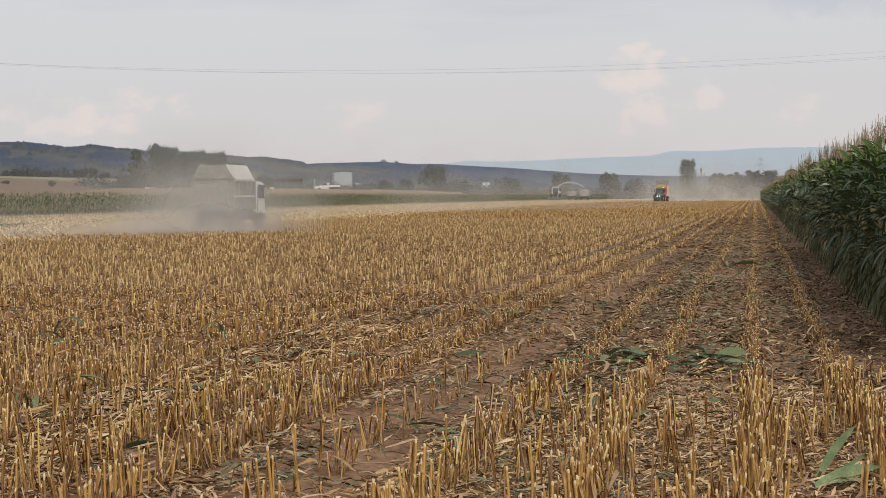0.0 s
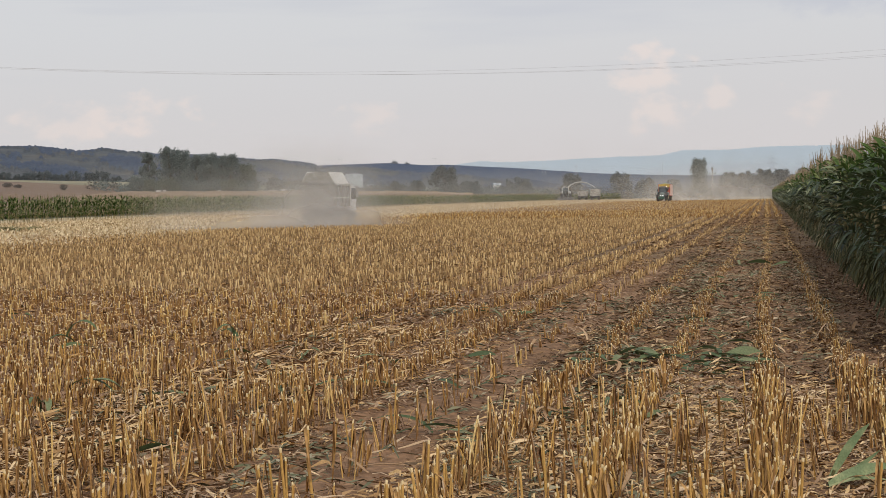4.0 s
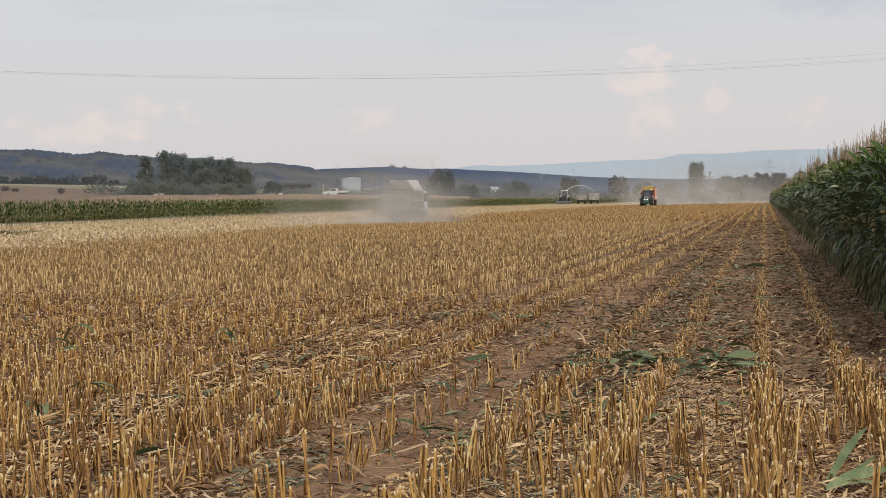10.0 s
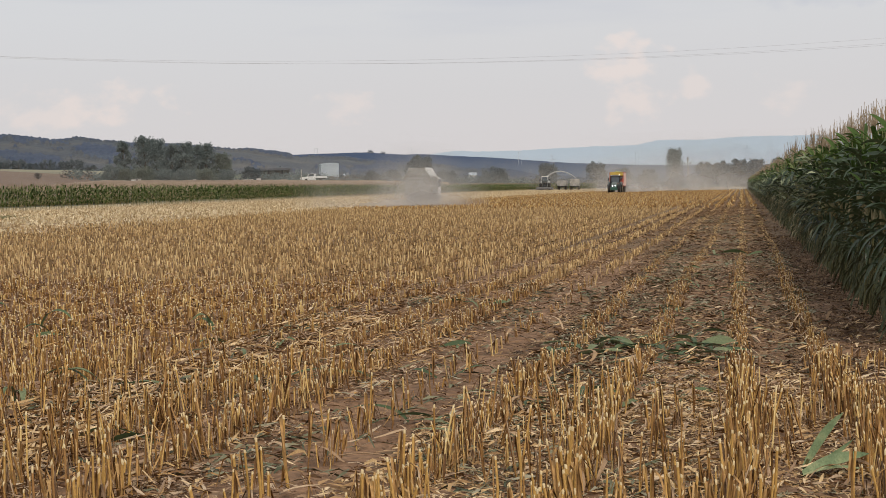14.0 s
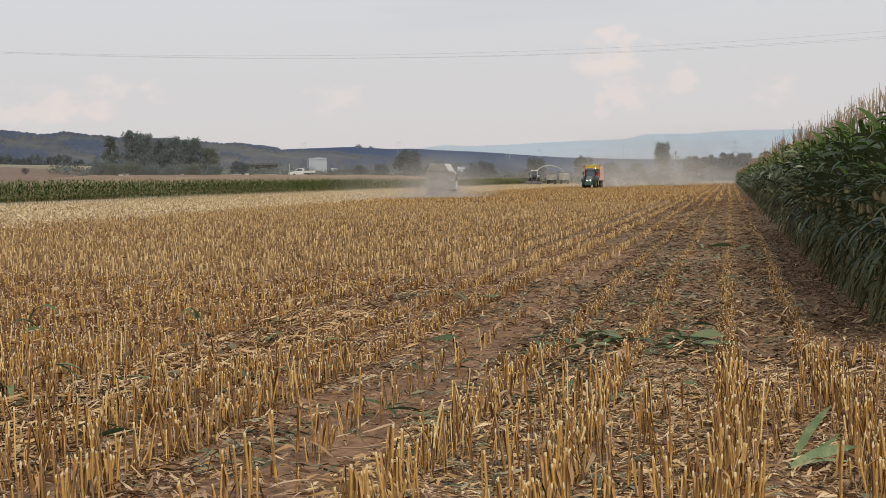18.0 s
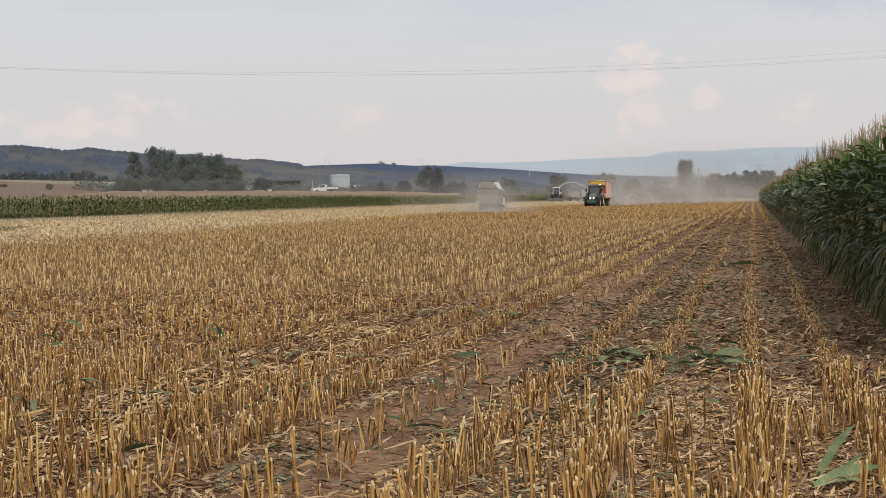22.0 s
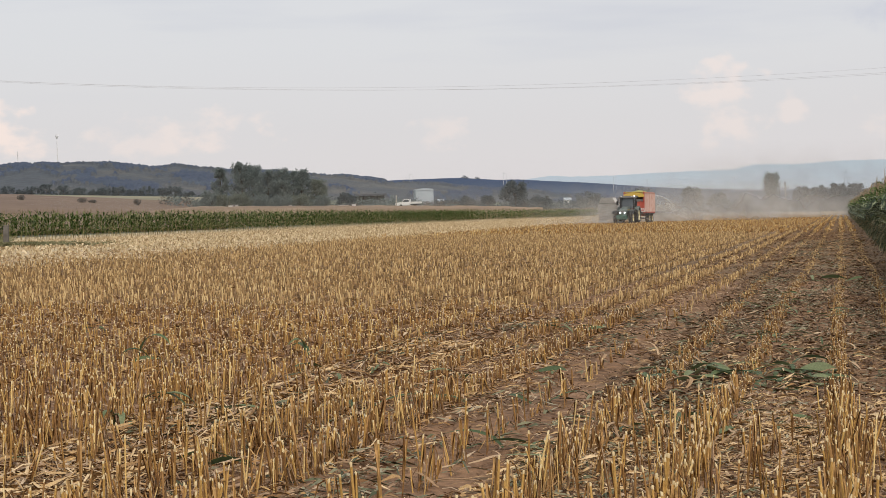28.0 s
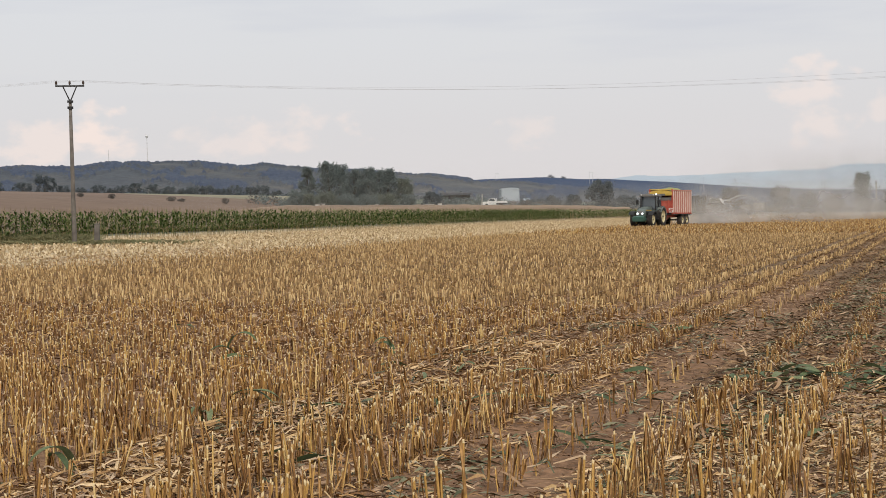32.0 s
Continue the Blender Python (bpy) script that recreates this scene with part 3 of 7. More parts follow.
def build_ground():
    radii = np.concatenate([[0.01, 3, 6], np.geomspace(10, 4700, 46)])
    ang = np.radians(np.arange(0, 360, 2.0))
    n = len(ang)
    X, Y = radii[:, None] * np.sin(ang), radii[:, None] * np.cos(ang)
    v = np.stack([X, Y, gz(X, Y) - 0.06 - 0.0004 * np.minimum(radii[:, None], 500)], -1).reshape(-1, 3)
    t = []
    for k in range(len(radii) - 1):
        j = np.arange(n)
        q = (j + 1) % n
        t.append(np.stack([k * n + j, (k + 1) * n + q, k * n + q], 1))
        t.append(np.stack([k * n + j, (k + 1) * n + j, (k + 1) * n + q], 1))
    me = raw_mesh("ground", v, np.concatenate(t)[:, ::-1], mats=[M["meadow"]])
    me.shade_smooth()
    tagged(new("ground", me), "flat farmland of dull green meadows reaching the horizon", "ground", kind="structure")
    # stubble field: worked soil, crumbly near the lane beside the maize

    def clods(X, Y):
        z = gz(X, Y)
        r = np.zeros_like(X)
        for k in range(26):
            a, w = rng.uniform(0, 6.28), rng.uniform(1.5, 24)
            r += np.sin(X * w * math.cos(a) + Y * w * math.sin(a) + rng.uniform(0, 6.28)) * 0.014 / (1 + w / 4)
        ridge = 0.012 * np.cos(2 * math.pi * (X + 0.04) / 0.75)
        return z + r + ridge
    sheet("field_soil", np.arange(-22, 9.01, 0.16), np.arange(-7.0, 33, 0.16), clods, "soil", "brown crumbly soil of a harvested maize field")
    sheet("field_far", lambda y: np.linspace(float(pale_edge(y)), 9.0, 25), np.concatenate([[-60, 0, 5], np.geomspace(8, 360, 60)]),
          lambda X, Y: gz(X, Y) - 0.03, "field", "harvested maize field of golden brown stubble")
    sheet("field_pale", lambda y: np.linspace(float(corn_edge(y)) - 9.0, float(pale_edge(y)), 20), np.concatenate([[-60, 0, 10, 20], np.geomspace(30, 640, 70)]),
          lambda X, Y: gz(X, Y) - 0.015, "pale_field", "freshly cut strip of pale straw-coloured stubble")
    sheet("field_corn", np.linspace(9.0, 60, 12), np.geomspace(5, 640, 30), lambda X, Y: gz(X, Y) - 0.02, "soil", "soil under the standing maize")
    sheet("field_brown", lambda y: np.linspace(-520, min(-70, -0.40 * y), 40), np.linspace(40, 770, 50), lambda X, Y: gz(X, Y) + 0.25, "brown_field", "bare reddish-brown field rising towards the hills")
    sheet("field_fallow", lambda y: np.linspace(-0.545 * y, -0.38 * y, 12), np.linspace(500, 815, 20), lambda X, Y: gz(X, Y) + 0.29, "fallow", "pale olive fallow strip beyond the brown field")

    # a low bank between the maize and the trees
    b = np.arange(-25.5, -10.4, 0.1)
    el = np.interp(b, [-25.5, -24.5, -23, -20.85, -16.76, -14.72, -12.68, -10.4], [0.42, 0.6, 0.71, 0.66, 0.57, 0.5, 0.44, 0.3]) + 0.008 * np.sin(b * 4.1) + 0.006 * np.sin(b * 11)
    rows = []
    for r, up in ((318, -0.15), (340, 0.12), (365, 0.42), (390, 0.8), (405, 1.0), (414, 1.0), (428, 0.6), (446, -0.1)):
        x, y = r * np.sin(np.radians(b)), r * np.cos(np.radians(b))
        low = gz(x, y)
        rows.append(np.stack([x, y, low + (EYE + 405 * np.tan(np.radians(el)) - low) * up], 1))
    n = len(b)
    a = (np.arange(len(rows) - 1)[:, None] * n + np.arange(n - 1)[None]).ravel()
    me = raw_mesh("field_tan", np.concatenate(rows), np.concatenate([np.stack([a, a + 1, a + n + 1], 1), np.stack([a, a + n + 1, a + n], 1)]), mats=[M["tan_field"]])
    me.shade_smooth()
    tagged(new("field_tan", me), "low bank of dry reddish-tan field before the trees", "ground", kind="structure")


build_ground()


def ridge_mesh(name, r0, r1, bearings, elevation, feet, mat, label, rough=0.0, steps=9):
    """A range of hills: from a foot at r0 up to a crest at r1, as high as elevation(bearing) asks, and down behind."""
    b = np.asarray(bearings, float)
    el = elevation(b)
    v = []
    foot = np.interp(b, [-20, -8], feet)
    prof = [(k / steps, (1 - math.cos(math.pi * k / steps)) / 2) for k in range(steps + 1)]
    for s, h in prof + [(1.15, 0.8)]:
        r = r0 + (r1 - r0) * s
        crest = EYE + r1 * np.tan(np.radians(el))
        z = foot + (crest - foot) * h + rough * (h > 0.05) * rng.normal(0, 1, len(b)) * (0.4 if s < 0.98 else 1.0)
        v.append(np.stack([r * np.sin(np.radians(b)), r * np.cos(np.radians(b)), z], 1))
    n = len(b)
    a = (np.arange(len(v) - 1)[:, None] * n + np.arange(n - 1)[None]).ravel()
    t = np.concatenate([np.stack([a, a + 1, a + n + 1], 1), np.stack([a, a + n + 1, a + n], 1)])
    me = raw_mesh(name, np.concatenate(v), t, mats=[M[mat]])
    me.shade_smooth()
    return tagged(new(name, me), label, "hill", kind="structure")


def hill_el(b):
    b = np.asarray(b, float)
    e = np.interp(b, [-60, -45, -38, -32.8, -31.3, -30.3, -29.6, -28.9, -28.1, -26.6, -25.3, -24.5, -23.7, -22.6, -19, -17.2, -15.8, -14.4, -12.9, -11, -8.8, -6, -4], [1.2, 1.9, 2.2, 2.3, 2.29, 2.27, 2.32, 2.4, 2.42, 2.37, 2.3, 2.18, 2.22, 2.1, 1.82, 1.65, 1.47, 1.34, 1.18, 1.0, 0.75, 0.4, 0.1])
    return e + 0.02 * np.sin(b * 2.1) + 0.012 * np.sin(b * 5.3 + 1)


def blue_el(b):
    b = np.asarray(b, float)
    return np.interp(b, [-24, -18, -15.7, -13.5, -12.2, -11.4, -10.4, -9.05, -7.8, -6.8, -5.8, -4.1, -2.8, 0, 4, 20], [0.9, 1.35, 1.46, 1.47, 1.36, 1.35, 1.27, 1.17, 1.05, 0.95, 0.86, 0.77, 0.70, 0.64, 0.6, 0.5])


def far_el(b):
    b = np.asarray(b, float)
    return np.interp(b, [-60, -16, -12, -10.9, -10.2, -9.4, -8, -6.6, -5.2, -3.7, -3.3, -2.93, -2.4, -1.35, -0.8, 0.04, 3, 6, 12, 40],
                     [0.4, 0.8, 1.2, 1.37, 1.44, 1.39, 1.38, 1.42, 1.45, 1.45, 1.53, 1.61, 1.6, 1.57, 1.6, 1.64, 1.6, 1.5, 1.2, 0.5])


BEAR = np.arange(-60, 40, 0.07)
ridge_mesh("mountains", 4450, 4650, BEAR, far_el, (5, 5), "far_range", "mountain range whose glowing pale blue stands in for haze", rough=0.6)
ridge_mesh("blue_hills", 3300, 3500, BEAR, blue_el, (5, 5), "near_range", "wooded ridge whose glowing dark blue stands in for haze", rough=0.25)


def build_hill():
    """The long hill: a slope from 1250 m to 2200 m, its woods raised as a bumpy canopy over the pastures."""
    b = np.arange(-46, -3.9, 0.045)
    steps = 64
    crest = EYE + 2200 * np.tan(np.radians(hill_el(b))) - 5.0
    foot = np.interp(b, [-20, -8], (14, -6))
    v, wood = [], []
    for k in range(steps + 3):
        s = k / steps
        h = (1 - math.cos(math.pi * min(s, 1.0))) / 2 - 3 * max(0.0, s - 1)
        r = 1250 + 950 * s
        m = np.array([noise.noise(Vector((a * 0.5, s * 5, 3))) + 0.5 * noise.noise(Vector((a * 1.7, s * 13, 8))) + 0.3 * noise.noise(Vector((a * 6, s * 30, 1))) for a in b])
        m += np.interp(s, [0, 0.3, 0.75, 0.9, 1.0], [-0.05, -0.12, 0.0, 0.3, 0.45]) + np.interp(b, [-20, -17, -12, -9], [0.05, -0.15, -0.1, 0.3])
        tops = np.array([noise.noise(Vector((a * 9, s * 70, 5))) + 0.6 * noise.noise(Vector((a * 21, s * 120, 2))) for a in b])
        on = np.clip(m / 0.12, 0, 1)
        z = foot + (crest - foot) * h + on * (3.2 + 2.6 * tops) * (1 if s < 0.97 else 0.75)
        v.append(np.stack([r * np.sin(np.radians(b)), r * np.cos(np.radians(b)), z], 1))
        wood.append(on > 0.5)
    n = len(b)
    a = (np.arange(len(v) - 1)[:, None] * n + np.arange(n - 1)[None]).ravel()
    t = np.stack([np.stack([a, a + 1, a + n + 1], 1), np.stack([a, a + n + 1, a + n], 1)], 1).reshape(-1, 3)
    w = np.array(wood)[:-1, :-1].ravel()
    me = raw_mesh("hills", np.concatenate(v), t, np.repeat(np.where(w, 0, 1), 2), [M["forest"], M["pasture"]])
    tagged(new("hills", me), "long low hill of woods and scrubby pastures, haze blue put into their colours", "hill", kind="structure")


build_hill()


# ---------------------------------------------------------------- trees
def clump_cloud(pile, centre, radius, n, size, index=0, squash=0.8):
    """Leaf clumps scattered in a ragged ball."""
    radius = np.asarray(radius) * (1, 1, squash)
    d = rng.normal(0, 1, (n, 3))
    d /= np.linalg.norm(d, axis=1)[:, None]
    p = np.asarray(centre) + d * (rng.uniform(0.02, 1.2, n) ** 0.55)[:, None] * radius
    a, b = rng.normal(0, 1, (n, 3)), rng.normal(0, 1, (n, 3))
    a /= np.linalg.norm(a, axis=1)[:, None]
    b -= a * (a * b).sum(1)[:, None]
    b /= np.linalg.norm(b, axis=1)[:, None]
    s = size * rng.uniform(0.5, 1.3, n)[:, None]
    q = np.stack([p - a * s, p - b * s * 0.7, p + a * s * 0.9, p + b * s * 0.8], 1)
    f = np.arange(n)[:, None] * 4
    pile.add(q.reshape(-1, 3), np.concatenate([f + [0, 1, 2], f + [0, 2, 3]]), index)


def build_tree(name, x, y, height, width, label, lobes=34, slim=False, mat="foliage", clumps=62, bare=0.18, group="trees along the field", leaf=0.02, feather=0.0):
    """feather: how far the topmost twigs stand out singly above the crown."""
    ob = thing(name, pose(x, y, float(gz(x, y)) - 0.3), label, "tree", group)
    trunk = Pile()
    top = height * (0.9 if slim else 0.62)
    trunk.add(*tube([(0, 0, 0), (0.1, 0.05, top * 0.4), (0.0, 0.15, top)], [height * 0.028, height * 0.02, height * 0.006], 7)[:2])
    crown = Pile()
    for k in range(lobes):
        w = 2.4 * k + rng.uniform(-0.4, 0.4)
        u = (k + 0.5) / lobes
        if slim:
            z = height * (0.1 + 0.8 * u)
            r = width * 0.5 * np.interp(u, [0, 0.25, 0.7, 0.95, 1], [0.8, 0.95, 1.0, 0.98, 0.85])
            c = (0.55 * r * math.cos(w), 0.55 * r * math.sin(w), z)
            rad = np.array([r * 0.5, r * 0.5, height * 0.09])
        else:
            rad = np.array([1, 1, 1]) * min(0.17 * width, 0.24 * height) * rng.uniform(0.45, 1.2)
            z = height * bare + rad[2] + (height * (1 - bare) - 2 * rad[2]) * rng.uniform(0, 1) ** 0.8
            reach = width * 0.5 * math.sin(math.pi * min(0.97, 0.2 + 0.72 * z / height)) * rng.uniform(0.2, 1.0) ** 0.6
            c = (reach * math.cos(w), reach * math.sin(w), z)
        start = (0.05, 0.1, min(top * 0.9, max(height * bare, c[2] * 0.6)))
        if k % 2 == 0:
            trunk.add(*tube([start, tuple((np.array(start) + c) / 2 + (0, 0, 0.1)), c], [height * 0.009, height * 0.005, height * 0.002], 4)[:2])
        clump_cloud(crown, c, rad, clumps, leaf * height + 0.05, squash=1.0)
    if feather:
        for k in range(16):
            w, q = rng.uniform(0, 6.28), rng.uniform(0, 0.42) * width
            c = (q * math.cos(w), q * math.sin(w), height * (0.86 + feather * rng.uniform(0.2, 1.0)))
            trunk.add(*tube([(c[0] * 0.6, c[1] * 0.6, height * 0.75), c], [height * 0.004, height * 0.0015], 3)[:2])
            clump_cloud(crown, c, np.array([0.42, 0.42, 0.7]), 26, leaf * height * 0.8 + 0.05, squash=1.0)
    mesh_part("trunk", trunk.mesh("trunk", [M["bark"]]), ob)
    mesh_part("crown", crown.mesh("crown", [M[mat]]), ob)
    return ob


def tree_at(bearing, r, elevation, width, label, **kw):
    """A tree whose top stands at an elevation, in degrees, over the eye."""
    x, y = polar(bearing, r)
    build_tree("tree", x, y, EYE + r * math.tan(radians(elevation)) - float(gz(x, y)) + 0.3, width, label, **kw)


def build_trees():
    # the grove before the hill
    for b, r, el, w, lab, mat, tip in ((-22.1, 472, 2.1, 5.5, "thin open tree at the grove's edge", "foliage", 0.10), (-21.35, 462, 2.27, 8, "tall broad tree with a feathery top", "foliage", 0.12),
                                       (-20.95, 468, 2.18, 7.5, "tall tree with a feathery top", "foliage", 0.10), (-20.4, 458, 2.02, 8, "dense dark green tree in a grove", "foliage", 0.08),
                                       (-19.95, 452, 2.04, 8, "broad dark tree in a grove", "foliage", 0.08), (-19.5, 462, 1.93, 7.5, "dark tree in a grove", "foliage", 0.06),
                                       (-19.2, 458, 2.0, 6.5, "tall ragged tree at the grove's edge", "foliage", 0.10), (-18.66, 462, 1.62, 7, "pale tree beside the grove", "foliage_pale", 0.05),
                                       (-22.45, 425, 1.33, 6.5, "round willow bush before the grove", "foliage", 0.0), (-22.0, 420, 1.12, 5, "low rounded tree with pale leaves", "foliage_pale", 0.0),
                                       (-21.4, 428, 1.2, 7, "low spreading willow before the grove", "foliage_pale", 0.0), (-20.7, 430, 1.1, 7, "low spreading tree before the grove", "foliage", 0.0),
                                       (-20.0, 425, 1.05, 7, "low dark tree before the grove", "foliage", 0.0), (-19.3, 430, 1.12, 7, "low rounded tree before the grove", "foliage_pale", 0.0),
                                       (-18.5, 440, 1.05, 6, "low bush at the grove's foot", "foliage", 0.0)):
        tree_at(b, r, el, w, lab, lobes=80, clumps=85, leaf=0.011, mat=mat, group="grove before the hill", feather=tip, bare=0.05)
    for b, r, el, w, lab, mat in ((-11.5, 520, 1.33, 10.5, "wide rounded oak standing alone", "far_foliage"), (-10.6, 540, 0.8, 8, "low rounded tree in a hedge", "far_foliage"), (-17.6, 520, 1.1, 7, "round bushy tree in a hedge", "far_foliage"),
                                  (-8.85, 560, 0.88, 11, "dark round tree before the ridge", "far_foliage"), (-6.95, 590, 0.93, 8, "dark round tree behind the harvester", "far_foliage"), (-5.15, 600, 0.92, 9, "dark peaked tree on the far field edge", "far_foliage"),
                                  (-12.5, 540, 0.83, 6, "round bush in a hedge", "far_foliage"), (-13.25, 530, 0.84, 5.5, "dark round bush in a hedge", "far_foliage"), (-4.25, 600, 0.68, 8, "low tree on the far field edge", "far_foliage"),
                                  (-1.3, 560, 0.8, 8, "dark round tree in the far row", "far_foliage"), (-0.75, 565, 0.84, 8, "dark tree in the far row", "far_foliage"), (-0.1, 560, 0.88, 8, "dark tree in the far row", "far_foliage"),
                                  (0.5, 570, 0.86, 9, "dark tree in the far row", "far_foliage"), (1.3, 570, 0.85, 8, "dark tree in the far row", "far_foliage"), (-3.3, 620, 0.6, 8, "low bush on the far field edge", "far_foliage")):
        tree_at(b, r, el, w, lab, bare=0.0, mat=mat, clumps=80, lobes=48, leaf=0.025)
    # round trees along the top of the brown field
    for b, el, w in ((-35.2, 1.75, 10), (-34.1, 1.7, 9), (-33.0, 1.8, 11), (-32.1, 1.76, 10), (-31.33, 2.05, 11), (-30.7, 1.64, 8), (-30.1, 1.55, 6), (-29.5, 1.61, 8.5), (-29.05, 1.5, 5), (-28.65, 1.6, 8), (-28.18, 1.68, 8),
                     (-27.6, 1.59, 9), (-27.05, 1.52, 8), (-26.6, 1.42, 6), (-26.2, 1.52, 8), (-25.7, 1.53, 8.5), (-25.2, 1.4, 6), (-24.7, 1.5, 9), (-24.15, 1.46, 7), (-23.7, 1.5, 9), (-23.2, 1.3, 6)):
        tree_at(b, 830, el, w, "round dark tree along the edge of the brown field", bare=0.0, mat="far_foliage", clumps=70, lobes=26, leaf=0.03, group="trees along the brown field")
    x, y = polar(-2.37, 560)
    build_tree("poplar_tree", x, y, 14.7, 6.0, "tall narrow poplar with dark green leaves", lobes=44, slim=True, clumps=130, leaf=0.013, feather=0.05)
    # hedges and bushes along the far field edges
    hedge, edge, dull = Pile(), Pile(), Pile()
    for b in np.arange(-24, 4, 0.16):
        r = np.interp(b, [-24, -12, 4], [500, 560, 600]) + rng.uniform(-30, 30)
        x, y = polar(b, r)
        h = 4.0 + 2.4 * noise.noise(Vector((b * 0.9, 3, 0))) + rng.uniform(0, 1.4)
        h *= np.interp(b, [-19, -17, -8, -5], [0.6, 0.9, 1.0, 0.7])
        pile = dull if noise.noise(Vector((b * 1.3, 8, 0))) > 0.12 else (hedge if b < -13 else edge)
        clump_cloud(pile, (x, y, float(gz(x, y)) + h * 0.4), (2.8, 2.8, h * 0.6), 150, 0.3, squash=1.0)
    for b in np.arange(-36, -22.5, 0.13):
        x, y = polar(b, 834 + rng.uniform(-6, 6))
        h = 1.6 + rng.uniform(0, 1.0)
        clump_cloud(edge, (x, y, float(gz(x, y)) + h * 0.4), (2.6, 2.6, h * 0.6), 40, 0.4, squash=1.0)
    for b in np.arange(-18, -4, 0.35):
        x, y = polar(b, 760 + rng.uniform(-60, 60))
        h = rng.uniform(2, 5)
        clump_cloud(edge, (x, y, float(gz(x, y)) + h * 0.5), (3.6, 3.6, h * 0.7), 80, 0.4, squash=1.0)
    for b in np.arange(-16.0, -13.0, 0.1):
        x, y = polar(b, 690 + rng.uniform(-8, 0))
        h = rng.uniform(3.6, 5.4)
        clump_cloud(dull if b > -14.9 else hedge, (x, y, float(gz(x, y)) + h * 0.45), (1.8, 1.8, h * 0.55), 110, 0.35, squash=1.0)
    for b in np.arange(-17.5, -15.9, 0.09):
        x, y = polar(b, 605 + rng.uniform(-6, 6))
        h = rng.uniform(3.4, 5.2)
        clump_cloud(hedge, (x, y, float(gz(x, y)) + h * 0.45), (1.8, 1.8, h * 0.55), 110, 0.35, squash=1.0)
    for mid, el in ((-9.62, 0.6), (-14.2, 0.7), (-13.28, 0.7)):
        for b in np.arange(mid - 0.45, mid + 0.46, 0.09):
            x, y = polar(b, 742 + rng.uniform(-5, 5))
            h = EYE + 742 * math.tan(radians(el + rng.uniform(-0.06, 0.02))) - float(gz(x, y))
            clump_cloud(edge, (x, y, float(gz(x, y)) + h * 0.5), (2.0, 2.0, h * 0.5), 120, 0.4, squash=1.0)
    stuff("field_edge_trees", edge, ["far_foliage"], "rows of dark bushes along the far field edges, haze put into their colour", "hedge")
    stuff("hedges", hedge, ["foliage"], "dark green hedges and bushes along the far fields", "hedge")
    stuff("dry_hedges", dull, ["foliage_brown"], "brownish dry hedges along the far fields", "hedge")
    # single bushes on the brown field
    for b, r, h, w in ((-30.12, 452, 1.3, 2.2), (-29.04, 450, 1.5, 2.6), (-26.95, 455, 1.5, 3.2), (-26.6, 458, 1.0, 2.6), (-25.05, 460, 2.0, 2.6), (-33.5, 440, 1.4, 2.4)):
        x, y = polar(b, r)
        P = Pile()
        clump_cloud(P, (0, 0, h * 0.45), (w * 0.42, w * 0.42, h * 0.45), 420, 0.16, squash=1.0)
        ob = new("bush", P.mesh("bush", [M["foliage_brown"]]))
        ob.matrix_world = pose(x, y, float(gz(x, y)) + 0.25)
        tagged(ob, "small dark bush alone on the brown field", "bush", "bushes on the brown field")
    # woods on the hill
    woods = Pile()
    for b, h, r in ((-13.3, 9, 3490), (-12.85, 7, 3490), (-17.45, 4.5, 2190), (-16.6, 3, 2190), (-24.6, 3, 2190)):
        x, y = polar(b, r)
        z = EYE + r * math.tan(radians(float(blue_el(b) if r > 3000 else hill_el(b)))) - (1.0 if r > 3000 else 2.5)
        clump_cloud(woods, (x, y, z + h * 0.25), (h * 0.9, h * 0.6, h * 0.55), 260, h * 0.1, squash=1.0)
    stuff("woods", woods, ["forest_trees"], "copses standing out on the hill's crest, haze blue put into their colour", "wood")


build_trees()


